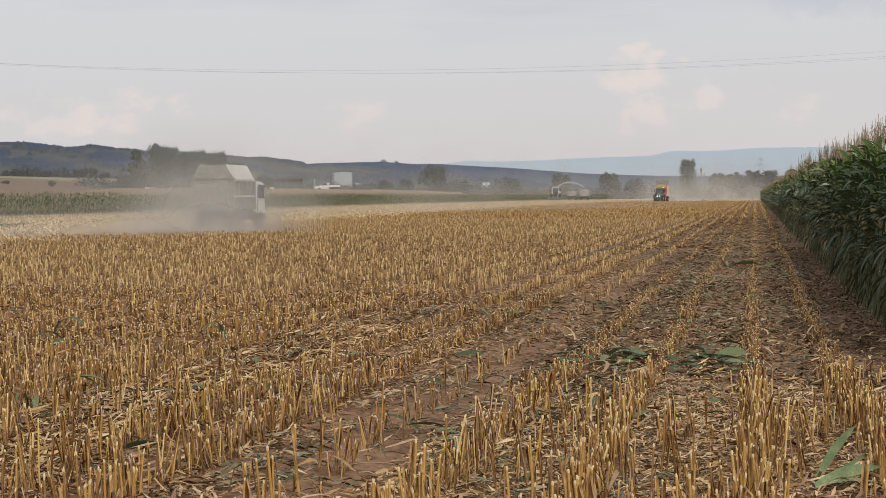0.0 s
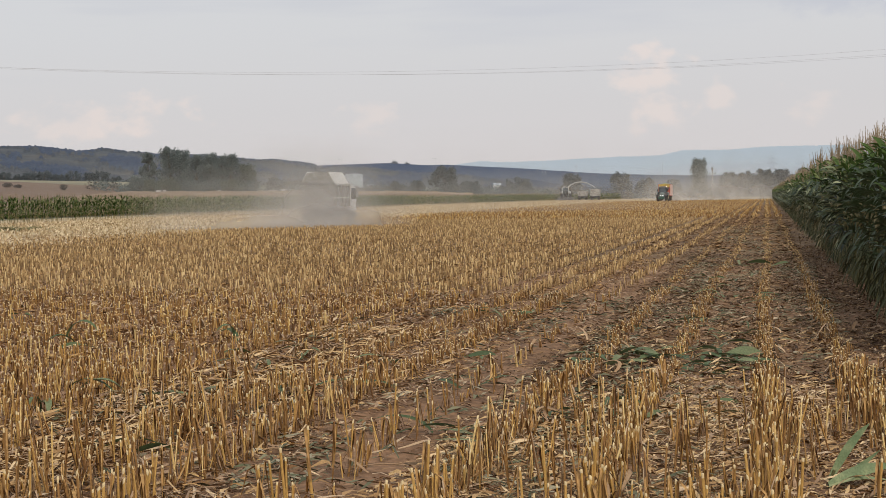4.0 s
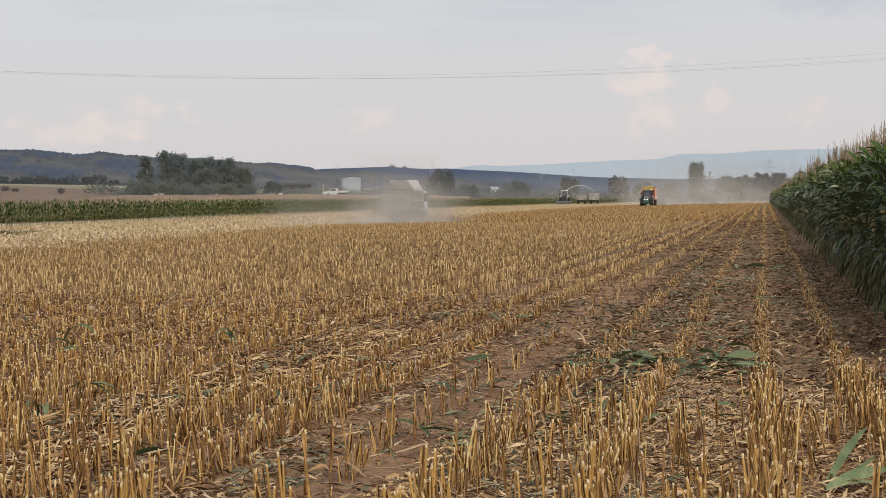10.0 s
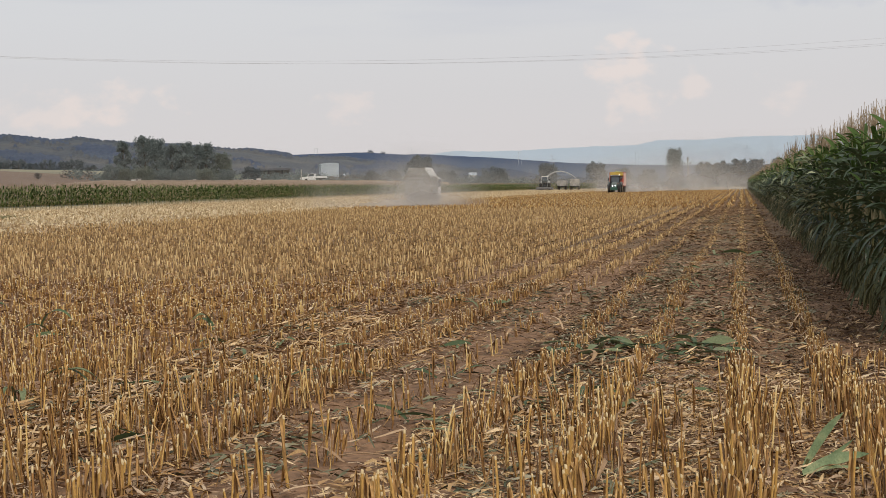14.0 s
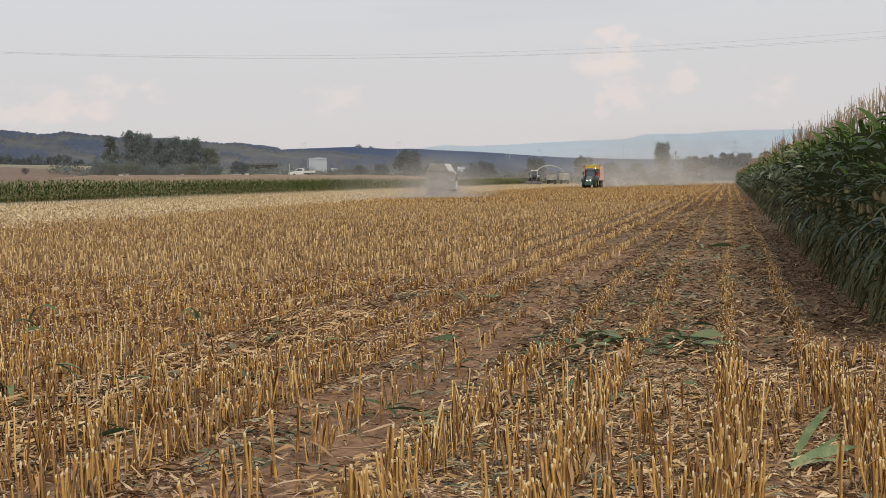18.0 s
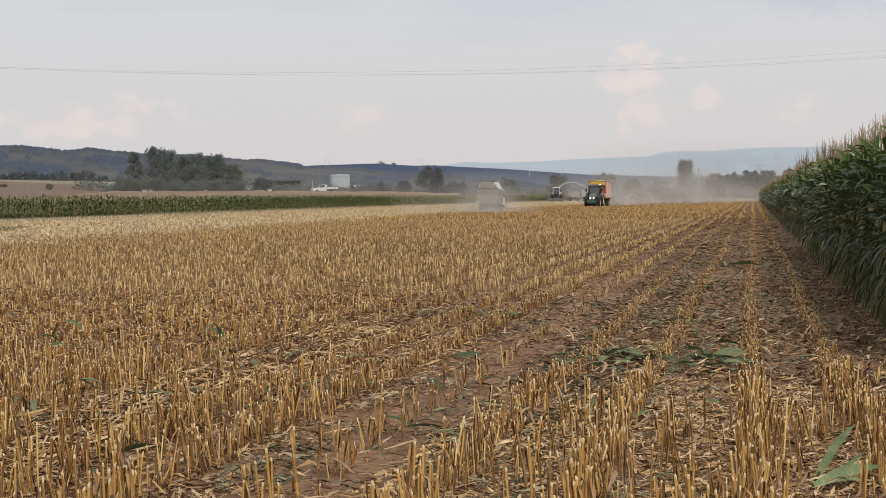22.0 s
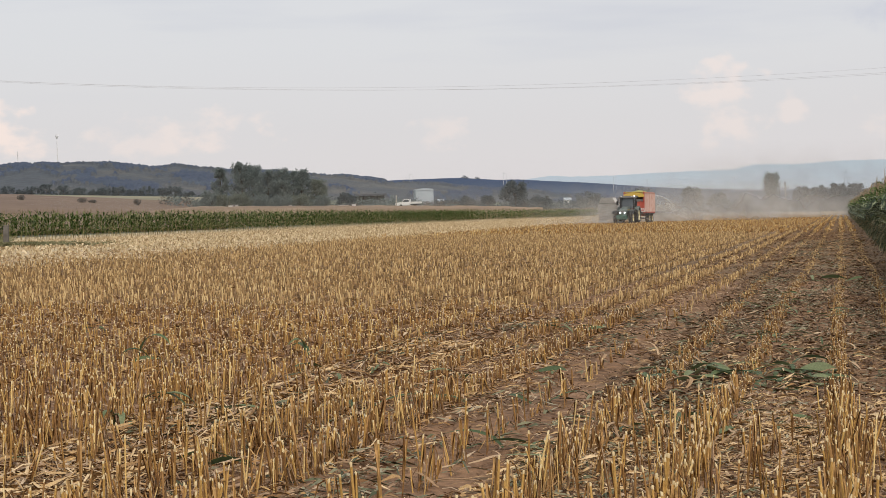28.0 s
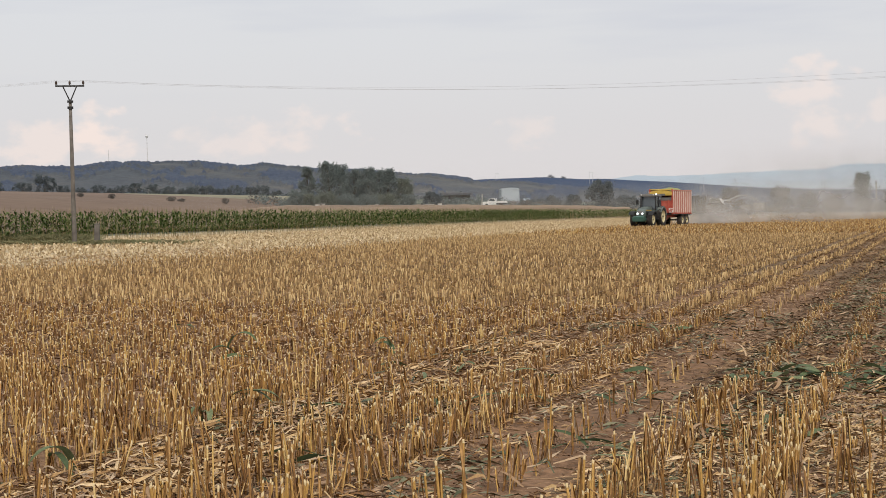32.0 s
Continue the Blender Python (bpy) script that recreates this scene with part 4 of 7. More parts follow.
# ---------------------------------------------------------------- maize
def corn_parts(seed, height=2.3, leaves=24, dry=8, steps=6, sides=4, wide=1.0):
    """Pieces of one maize plant: (name, vertices, triangles, material)."""
    r = np.random.default_rng(seed)
    out = []
    lean = r.normal(0, 0.03, 2)

    def axis(z):
        return np.array((lean[0] * z, lean[1] * z, z))
    v, f, _ = tube([axis(0), axis(height * 0.45), axis(height * 0.88)], [0.015, 0.012, 0.005], sides)
    out.append(("stalk", v, f, "corn_stalk"))
    phi = r.uniform(0, 6.28)
    for k in range(leaves):
        q = k / (leaves - 1)
        z0 = height * min(0.84, max(0.1, 0.09 + 0.73 * q + r.normal(0, 0.07)))
        w = phi + math.pi * k + r.normal(0, 0.55)
        brown = k < dry
        limp = not brown and r.uniform() < 0.5 - 0.5 * q
        if brown:                                   # dead leaves hang down along the stalk
            z0 = height * r.uniform(0.07, 0.42)
            length, a0, a1, bend = r.uniform(0.2, 0.6), r.uniform(-0.7, 1.0), r.uniform(-1.6, -1.3), r.uniform(0.15, 0.6)
        elif limp:
            length, a0, a1, bend = r.uniform(0.28, 0.5), r.uniform(0.3, 1.2), r.uniform(-1.57, -1.25), r.uniform(0.4, 0.8)
        elif q > 0.86:                              # the top leaves stand up
            length, a0, a1, bend = r.uniform(0.2, 0.34), r.uniform(0.8, 1.3), r.uniform(-1.2, 0.4), 1.3
        else:                                       # the middle leaves rise, arch over and drop their tips
            length, a0, a1, bend = r.uniform(0.3, 0.52), r.uniform(0.8, 1.4), r.uniform(-1.5, -0.3), r.uniform(0.9, 1.7)
        pts, wid = [], []
        d, z = 0.012, z0
        for i in range(steps + 1):
            u = i / steps
            pts.append((math.cos(w) * d + lean[0] * z0, math.sin(w) * d + lean[1] * z0, max(z, 0.02)))
            wid.append((0.054 if not brown else 0.022) * wide * (math.sin(math.pi * (0.24 + 0.76 * u)) ** 0.8 if u < 1 else 0.06))
            a = a0 + (a1 - a0) * u ** bend
            d += math.cos(a) * length / steps
            z += math.sin(a) * length / steps
        side = (-math.sin(w) + r.normal(0, 0.2), math.cos(w) + r.normal(0, 0.2), r.normal(0, 0.45))
        v, f = ribbon(pts, wid, side, 0.35)
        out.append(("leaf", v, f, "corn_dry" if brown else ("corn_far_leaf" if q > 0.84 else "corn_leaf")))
    if steps > 3:
        for w, z in ((phi + 0.6, height * 0.42), (phi + 3.5, height * 0.5)):
            c, s = math.cos(w), math.sin(w)
            v, f, _ = tube([axis(z) + (0.02 * c, 0.02 * s, 0), axis(z) + (0.05 * c, 0.05 * s, 0.07), axis(z) + (0.075 * c, 0.075 * s, 0.16), axis(z) + (0.09 * c, 0.09 * s, 0.24)], [0.018, 0.032, 0.028, 0.006], 6)
            out.append(("ear", v, f, "ear"))
    P = Pile()
    for k in range(6 if steps > 3 else 4):
        w, a = r.uniform(0, 6.28), (0.05 if k == 0 else r.uniform(0.1, 0.42))
        base = axis(height * (0.87 + 0.008 * k))
        L = height * 0.105 * (r.uniform(1.2, 1.6) if k == 0 else r.uniform(0.5, 1.0))
        tip = base + (math.cos(w) * math.sin(a) * L, math.sin(w) * math.sin(a) * L, math.cos(a) * L)
        v, f, _ = tube([base, tip], [0.004, 0.003] if steps > 3 else [0.008, 0.005], 3)
        P.add(v, f)
    v, f, _ = P.arrays()
    out.append(("tassel", v, f, "tassel"))
    return out


CORN_MATS = ["corn_leaf", "corn_dry", "tassel", "corn_stalk", "ear", "corn_far_leaf"]
FAR_CORN_MATS = ["corn_far_leaf", "corn_straw", "tassel", "corn_straw", "ear", "corn_far_leaf"]


def corn_template(seed, **kw):
    P = Pile()
    for _, v, f, m in corn_parts(seed, **kw):
        P.add(v, f, CORN_MATS.index(m))
    return P.arrays()


def build_corn():
    fine = [corn_template(100 + k) for k in range(7)]
    mid = [corn_template(200 + k, leaves=15, dry=6, steps=3, sides=3, wide=1.1) for k in range(6)]
    low = [corn_template(300 + k, leaves=9, dry=3, steps=2, sides=3, wide=1.25) for k in range(5)]

    def rows(pile, xs, y0, y1, gap, temps, size=1.0, wide=None):
        for x in xs:
            n = int((y1 - y0) / gap)
            y = y0 + (np.arange(n) + rng.uniform(-0.3, 0.3, n)) * gap
            px = (x(y) if callable(x) else np.full(n, x)) + rng.normal(0, 0.05, n)
            pick = rng.integers(0, len(temps), n)
            s = size * rng.uniform(0.9, 1.1, n)
            for k, t in enumerate(temps):
                m = pick == k
                spread(pile, t, np.stack([px[m], y[m], gz(px[m])], 1), rng.uniform(0, 6.28, m.sum()), s[m], 0.03, None if wide is None else s[m] * wide)

    lush = [corn_template(400 + k, leaves=18, dry=2, steps=2, sides=3, wide=1.6) for k in range(6)]
    lush_low = [corn_template(500 + k, leaves=10, dry=1, steps=2, sides=3, wide=1.6) for k in range(5)]
    near = Pile()
    rows(near, [1.45], 26.9, 38, 0.15, fine)
    rows(near, [2.2], 14, 40, 0.2, mid)
    rows(near, [2.2], 40, 52, 0.22, mid)
    rows(near, [2.95, 3.7], 14, 52, 0.42, low, wide=1.1)
    rows(near, [4.45], 14, 40, 0.36, low)
    rows(near, [1.45], 38, 90, 0.16, mid)
    rows(near, [1.45], 90, 100, 0.2, low, wide=1.1)
    rows(near, [2.2], 52, 100, 0.34, low, wide=1.15)
    rows(near, [1.45, 2.2], 100, 140, 0.22, low, wide=1.15)
    rows(near, [2.95], 52, 130, 0.42, low, wide=1.3)
    rows(near, [1.45, 2.2], 140, 400, 0.45, low, wide=1.5)
    stuff("maize_stand", near, CORN_MATS, "tall ripening maize with tan tassels, edge of the uncut field", "maize")
    # the strip of plants nearest to the camera, plant by plant
    made = []
    for k in range(7):
        ob = thing("maize_plant", pose(0, 0, 0), "tall green maize plant with tassel and dry lower leaves", "maize plant", "maize plants at the edge")
        for name, v, f, m in corn_parts(100 + k):
            mesh_part(name, raw_mesh(name, v, f, mats=[M[m]]), ob)
        made.append(ob)
    spots = [(1.45 + rng.normal(0, 0.05), 14.0 + 0.165 * k + rng.uniform(-0.04, 0.04)) for k in range(78)]
    for k, (x, y) in enumerate(spots):
        m = pose(x, y, float(gz(x)), 0, 0, rng.uniform(0, 360))
        if k < 7:
            made[k].matrix_world = m
        else:
            copy_thing(made[k % 7], m)
    # maize across the field
    far = Pile()
    s = 0.85
    for off, gap, temps in ((0, 0.21, lush), (-0.75, 0.36, lush_low), (-1.6, 0.7, lush_low)):
        rows(far, [lambda y, o=off: corn_edge(y) + o], 52, 250, gap, temps, s, 1.1)
        rows(far, [lambda y, o=off: corn_edge(y) + o], 250, 436, gap * 2.4, lush_low, s, 1.9)
    for y0 in (436, 437, 440, 446):
        n = 190
        x = np.linspace(-84, -40, n) + rng.normal(0, 0.1, n)
        spread(far, lush_low[n % 5], np.stack([x, np.full(n, y0) + rng.normal(0, 0.2, n), gz(x)], 1), rng.uniform(0, 6.28, n), s * rng.uniform(0.9, 1.1, n), 0.03, np.full(n, 1.6))
    stuff("far_maize", far, FAR_CORN_MATS, "field of standing green maize beyond the cut strip", "maize")


build_corn()


# ---------------------------------------------------------------- stubble
def stump(seed, sides=6, height=0.2, girth=1.0, sheaths=3, steps=3):
    """A cut maize stalk: brown foot, yellow shaft, slanted pale cut, torn sheaths that peel off it."""
    r = np.random.default_rng(seed)
    P = Pile()
    rad = r.uniform(0.0052, 0.0084) * girth
    l1, l2 = r.normal(0, 0.005, 2), r.normal(0, 0.012, 2)
    mid = height * r.uniform(0.25, 0.55)
    rim = np.array((l2[0], l2[1], height))
    below = rim * (1 - (0.012 if sides > 4 else 0.008) / height)
    pts = [(0, 0, -0.02), (l1[0], l1[1], mid), below, rim] if sides > 4 else [(0, 0, -0.02), below, rim]
    v, f, c = tube(pts, [rad * 1.25, rad * 1.05, rad * 0.97, rad] if sides > 4 else [rad * 1.2, rad, rad * 1.08], sides)
    v[-2 * sides - 1:, 2] += (v[-2 * sides - 1:, 0] - l2[0]) * r.uniform(-1.2, 1.2)
    foot, shaft = (4 if seed % 3 == 0 else 0), (0 if r.uniform() < (0.87 if sides > 4 else 0.6) else 4)
    low = 2 * sides if sides > 4 else 0
    P.add(v, f, np.array([foot] * low + [shaft] * (2 * sides) + [1] * (2 * sides + c)))
    for k in range(sheaths):
        w, z0 = r.uniform(0, 6.28), height * r.uniform(0.25, 1.0)
        L = r.uniform(0.06, 0.2)
        d = np.array((math.cos(w), math.sin(w), 0))
        out, up = r.uniform(0.1, 0.8), r.uniform(-0.6, 0.3)
        path = [d * rad * 1.1 + (0, 0, z0 * 0.3), d * (rad * 1.5 + L * 0.1 * out) + (0, 0, z0), d * (rad + L * 0.55 * out) + (0, 0, max(0.015, z0 + up * L)), d * (rad + L * out) + (0, 0, max(0.008, z0 + (up - 0.5) * L))]
        wid = [0.013, 0.017, 0.013, 0.004]
        if steps < 3:
            path, wid = [path[0], path[1], path[3]], [0.014, 0.02, 0.006]
        v, f = ribbon(path, wid, (-d[1] + r.normal(0, 0.2), d[0], r.normal(0, 0.3)), 0.25)
        P.add(v, f, 2 if r.uniform() < 0.4 else 4)
    return P.arrays()


def far_stump(seed, height):
    """A stump seen from afar: three sides, a pale cut and one hanging blade."""
    r = np.random.default_rng(seed)
    P = Pile()
    l = r.normal(0, 0.02, 2)
    v, f, c = tube([(0, 0, -0.02), (l[0], l[1], height)], [0.011, 0.011], 3)
    P.add(v, f, np.array([r.choice([0, 3, 3, 4])] * 6 + [1] * c))
    w, a = r.uniform(0, 6.28), r.uniform(0.05, 0.16)
    x, y, z = math.cos(w), math.sin(w), height * r.uniform(0.4, 0.9)
    P.add([(0.01 * y, -0.01 * x, z), (-0.012 * y, 0.012 * x, z), (a * x, a * y, max(0.01, z - r.uniform(-0.03, 0.14)))], [(0, 1, 2)], r.choice([2, 4]))
    return P.arrays()


def tuft(seed, n=4, height=0.19):
    """A far clump of stubble: a few upright slivers."""
    r = np.random.default_rng(seed)
    P = Pile()
    for _ in range(n):
        x, y, w, h = r.normal(0, 0.06), r.normal(0, 0.16), r.uniform(0.016, 0.03), height * r.uniform(0.6, 1.15)
        a = r.uniform(0, 3.14)
        dx, dy, l = w * math.cos(a), w * math.sin(a), r.normal(0, 0.04)
        P.add([(x - dx, y - dy, 0), (x + dx, y + dy, 0), (x + dx + l, y + dy, h), (x - dx + l, y - dy, h)], [(0, 1, 2), (0, 2, 3)], r.choice([0, 3, 4, 1], p=[0.3, 0.42, 0.24, 0.04]))
    return P.arrays()


ROW = 0.72
STUB_MATS = ["stalk", "pith", "dry_leaf", "far_stubble", "sheath"]
NEAR_ROWS = np.array([0.63, -0.05, -0.84, -1.55, -2.22, -2.95, -3.55, -4.28])


def stub_points(y0, y1, gap, lo, hi, jitter=0.035):
    """Places along the rows between y0 and y1, within the fan that is seen; two rows have been driven over."""
    xs = np.concatenate([NEAR_ROWS, np.arange(-4.9, lo - ROW, -ROW)])
    n = int((y1 - y0) / gap)
    Y = y0 + (np.arange(n)[None] + rng.uniform(-0.45, 0.45, (len(xs), n))) * gap
    wild = jitter + 0.012 * np.clip((-xs - 4.2) / 1.2, 0, 1)[:, None]
    X = xs[:, None] + rng.normal(0, 1, (len(xs), n)) * wild + 0.03 * np.sin(Y * 0.21 + xs[:, None])
    X, Y, row = X.ravel(), Y.ravel(), np.repeat(xs, n)
    keep = np.ones(len(X))
    keep[row == -2.22] = np.where(Y[row == -2.22] < 26, 0.17, 0.5)
    keep[row == -4.28] = np.interp(Y[row == -4.28], [10, 15, 19, 26], [0.35, 0.22, 0.4, 0.85])
    keep[(row > -1.7) & (Y > 12.5)] = 0.95
    keep[(row > -1.7) & (Y > 24)] = 0.7
    keep[(row > -1.7) & (Y > 95)] = 0.5
    keep[(row < -2.5) & (row > -3.8) & (Y > 40)] = 0.8
    if y0 < 30:
        stand = np.array([noise.noise(Vector((a * 0.4, b * 1.1, 9))) for a, b in zip(row, Y)])
        keep = keep * np.clip(0.88 + 1.2 * stand, 0.12, 1)
    m = (X > -0.68 * Y - 1.5) & (X < 0.16 * Y + 1) & (X > lo) & (X < hi) & (rng.uniform(size=len(X)) < keep)
    return X[m], Y[m]


def cut_height(x, y):
    """The stubble beside the standing maize is cut and trodden lower."""
    low = np.clip((x + 3.0) / 1.3, 0, 1) * np.clip((y - 12) / 1.5, 0, 1)
    low = np.maximum(low, 0.3 * np.clip((x + 4.6) / 0.4, 0, 1) * np.clip((y - 12) / 3, 0, 1))
    return 1 - 0.38 * low - 0.28 * low * np.clip((y - 20) / 15, 0, 1)


def build_stubble():
    fine = [stump(10 + k, height=h, sheaths=n) for k, (h, n) in enumerate(((0.15, 4), (0.19, 2), (0.21, 3), (0.24, 2), (0.16, 5), (0.20, 3), (0.11, 4), (0.25, 1), (0.18, 4), (0.13, 3), (0.22, 3), (0.17, 5)))]
    slim = [stump(80 + k, sides=4, height=h, girth=1.0, sheaths=n, steps=2) for k, (h, n) in enumerate(((0.14, 2), (0.17, 1), (0.19, 2), (0.15, 2), (0.12, 2), (0.18, 1), (0.21, 1), (0.16, 2)))]
    brown = [(v, f, np.where(i == 0, 4, i)) for v, f, i in slim[:4]]
    plain = [far_stump(40 + k, h) for k, h in enumerate((0.17, 0.2, 0.22, 0.18, 0.15, 0.19, 0.13, 0.21))]
    tufts = [tuft(60 + k) for k in range(6)]
    X, Y = stub_points(6.2, 36, 0.028, -26, 0.95, 0.055)
    # between the rows of the dense stand
    n = 13000
    ex, ey = rng.uniform(-26, -4.6, n), 6.4 + 29.6 * rng.uniform(0, 1, n)
    m = (ex > -0.68 * ey - 1.5) & (rng.uniform(size=n) < np.interp(ey, [16, 22], [1.0, 0.3]))
    X, Y = np.concatenate([X, ex[m]]), np.concatenate([Y, ey[m]])
    # the turning strip in front, where the rows run into one another
    ex, ey = rng.uniform(-1.3, 2.6, 1500), 6.4 + 7.4 * rng.uniform(0, 1, 1500) ** 0.9
    inside = ((ex > 0.45) & (ey > 9.3)) | ((ey < 10.8) & (ex < 0.45) & (rng.uniform(size=1500) < 0.55))
    ex, ey = ex[inside], ey[inside]
    clump = np.array([noise.noise(Vector((a * 1.9, b * 1.9, 5))) for a, b in zip(ex, ey)])
    ex, ey = ex[clump > -0.2], ey[clump > -0.2]
    X, Y = np.concatenate([X, ex]), np.concatenate([Y, ey])
    # the trodden ground round the camera's place
    rows = np.concatenate([np.arange(2.8, 0.7, -ROW), NEAR_ROWS, np.arange(-4.9, -13, -ROW)])
    n = 190
    near_y = (-6.5 + (np.arange(n)[None] + rng.uniform(-0.45, 0.45, (len(rows), n))) * 12.9 / n).ravel()
    near_x = np.repeat(rows, n) + rng.normal(0, 0.05, len(near_y))
    m = rng.uniform(size=len(near_x)) < np.where(np.repeat(rows, n) == -2.22, 0.17, 0.75)
    near_x, near_y = near_x[m], near_y[m]
    order = np.argsort(np.hypot(X * 0.8, Y))
    order = np.concatenate([order, len(X) + np.arange(len(near_x))])
    X, Y = np.concatenate([X, near_x]), np.concatenate([Y, near_y])
    first, rest = order[:300], order[300:]
    # the nearest stumps, one by one
    meshes = [raw_mesh("stubble_stalk", *t, mats=[M[k] for k in STUB_MATS]) for t in fine]
    for k in first:
        ob = new("stubble_stalk", meshes[rng.integers(0, len(meshes))])
        s = rng.uniform(1.05, 1.6)
        ob.matrix_world = pose(float(X[k]), float(Y[k]), float(gz(X[k])), rng.normal(0, 4), rng.normal(0, 4), rng.uniform(0, 360)) @ Matrix.Diagonal((0.58 * s, 0.58 * s, s, 1))
        tagged(ob, "cut maize stump, golden brown with pale pith on top", "stubble", "maize stubble rows")
    P = Pile()
    pick = np.where((Y[rest] < 13.0) & (Y[rest] > 6.0), rng.integers(0, len(fine), len(rest)), len(fine) + rng.integers(0, len(slim), len(rest)))
    trodden = (X[rest] > -4.3) & (Y[rest] > 12.5) & (rng.uniform(size=len(rest)) < np.where(X[rest] > -2.0, 0.84, 0.7))
    trodden |= (rng.uniform(size=len(rest)) < np.where(X[rest] < -4.4, 0.42, 0.25)) & (Y[rest] > 13.5)
    pick = np.where(trodden, len(fine) + len(slim) + rng.integers(0, 4, len(rest)), pick)
    beyond = (Y[rest] > 23) & (X[rest] < -1.8)
    pick = np.where(beyond, len(fine) + len(slim) + 4 + rng.integers(0, len(plain), len(rest)), pick)
    for k, t in enumerate(fine + slim + brown + plain):
        i = rest[pick == k]
        s = rng.uniform(0.6, 1.15, len(i)) * cut_height(X[i], Y[i]) * np.interp(Y[i], [9, 12.5], [1.5, 1.05])
        spread(P, t, np.stack([X[i], Y[i], gz(X[i])], 1), rng.uniform(0, 6.28, len(i)), s, 0.10, rng.uniform(0.65, 1.1, len(i)) * np.where((Y[i] > 15) & (X[i] < -4.3), 1.15, np.interp(Y[i], [11, 15], [0.7, 0.95])))
    stuff("stubble_near", P, STUB_MATS, "rows of golden maize stubble with torn sheaths", "stubble")
    P = Pile()
    X, Y = stub_points(36, 95, 0.062, -32, 0.95, 0.055)
    m = X > pale_edge(Y) + rng.normal(0, 1.2, len(X))
    X, Y = X[m], Y[m]
    pick = rng.integers(0, len(plain), len(X))
    for k, t in enumerate(plain):
        i = np.nonzero(pick == k)[0]
        spread(P, t, np.stack([X[i], Y[i], gz(X[i])], 1), rng.uniform(0, 6.28, len(i)), rng.uniform(0.45, 1.05, len(i)) * cut_height(X[i], Y[i]), 0.15, rng.uniform(0.9, 1.6, len(i)))
    X, Y = stub_points(95, 425, 0.55, -32, 0.95, 0.06)
    m = X > pale_edge(Y) + rng.normal(0, 1.2, len(X))
    X, Y = X[m], Y[m]
    pick = rng.integers(0, len(tufts), len(X))
    for k, t in enumerate(tufts):
        i = np.nonzero(pick == k)[0]
        spread(P, t, np.stack([X[i], Y[i], gz(X[i])], 1), rng.normal(0, 0.2, len(i)), rng.uniform(0.7, 1.1, len(i)), 0.08, rng.uniform(0.9, 1.4, len(i)))
    stuff("stubble_far", P, STUB_MATS, "golden brown maize stubble covering the field", "stubble")
    P = Pile()
    X, Y = stub_points(34, 430, 0.62, -60, 0.95, 0.12)
    m = (X <= pale_edge(Y) + rng.normal(0, 1.2, len(X))) & (X > corn_edge(Y) + 0.8) & (((X + 45.5) / 7) ** 2 + ((Y - 78) / 4) ** 2 > rng.uniform(0.6, 1.1, len(X)))
    X, Y = X[m], Y[m]
    pick = rng.integers(0, len(tufts), len(X))
    for k, t in enumerate(tufts):
        i = np.nonzero(pick == k)[0]
        spread(P, (t[0], t[1], t[2] * 0), np.stack([X[i], Y[i], gz(X[i])], 1), rng.uniform(0, 6.28, len(i)), rng.uniform(0.4, 0.8, len(i)), 0.3, rng.uniform(1.0, 1.9, len(i)))
    stuff("stubble_pale", P, ["pale_stalk"], "pale freshly cut maize stubble", "stubble")


build_stubble()


def flake(seed, length, width, arch):
    """A shred of leaf: a bent, twisting strip of three quads."""
    r = np.random.default_rng(seed)
    bend = r.normal(0, 0.7)
    v = []
    for k in range(4):
        u = k / 3
        w = width * (0.3 + 0.7 * math.sin(math.pi * (0.12 + 0.8 * u))) / 2
        x, y, z = length * (u - 0.5), bend * length * (u - 0.5) ** 2, arch * math.sin(math.pi * u) * r.uniform(0.4, 1.2) + 0.006
        tw = r.normal(0, 0.6)
        v += [(x, y - w, z - w * tw), (x, y + w, z + w * tw)]
    f = [(0, 2, 3), (0, 3, 1), (2, 4, 5), (2, 5, 3), (4, 6, 7), (4, 7, 5)]
    return np.array(v), np.array(f), np.zeros(6, int)


def chip(seed, length, width):
    """A small scrap of leaf: two bent quads."""
    r = np.random.default_rng(seed)
    a, b, h = r.normal(0, 0.3), r.normal(0, 0.3), r.uniform(0.004, 0.018)
    t0, t1 = r.normal(0, 0.45), r.normal(0, 0.45)
    L, w = length / 2, width / 2
    v = [(-L, a * L - w * 0.7, h * r.uniform(0, 1)), (-L, a * L + w * 0.6, h + t0 * w), (0, -w * 1.2, h * 1.4), (0, w * 1.2, h * 1.4 + (t0 + t1) * w), (L, b * L - w * 0.4, 0.004), (L, b * L + w * 0.5, 0.004 + t1 * w)]
    f = [(0, 2, 3), (0, 3, 1), (2, 4, 5), (2, 5, 3)]
    return np.array(v), np.array(f), np.zeros(4, int)


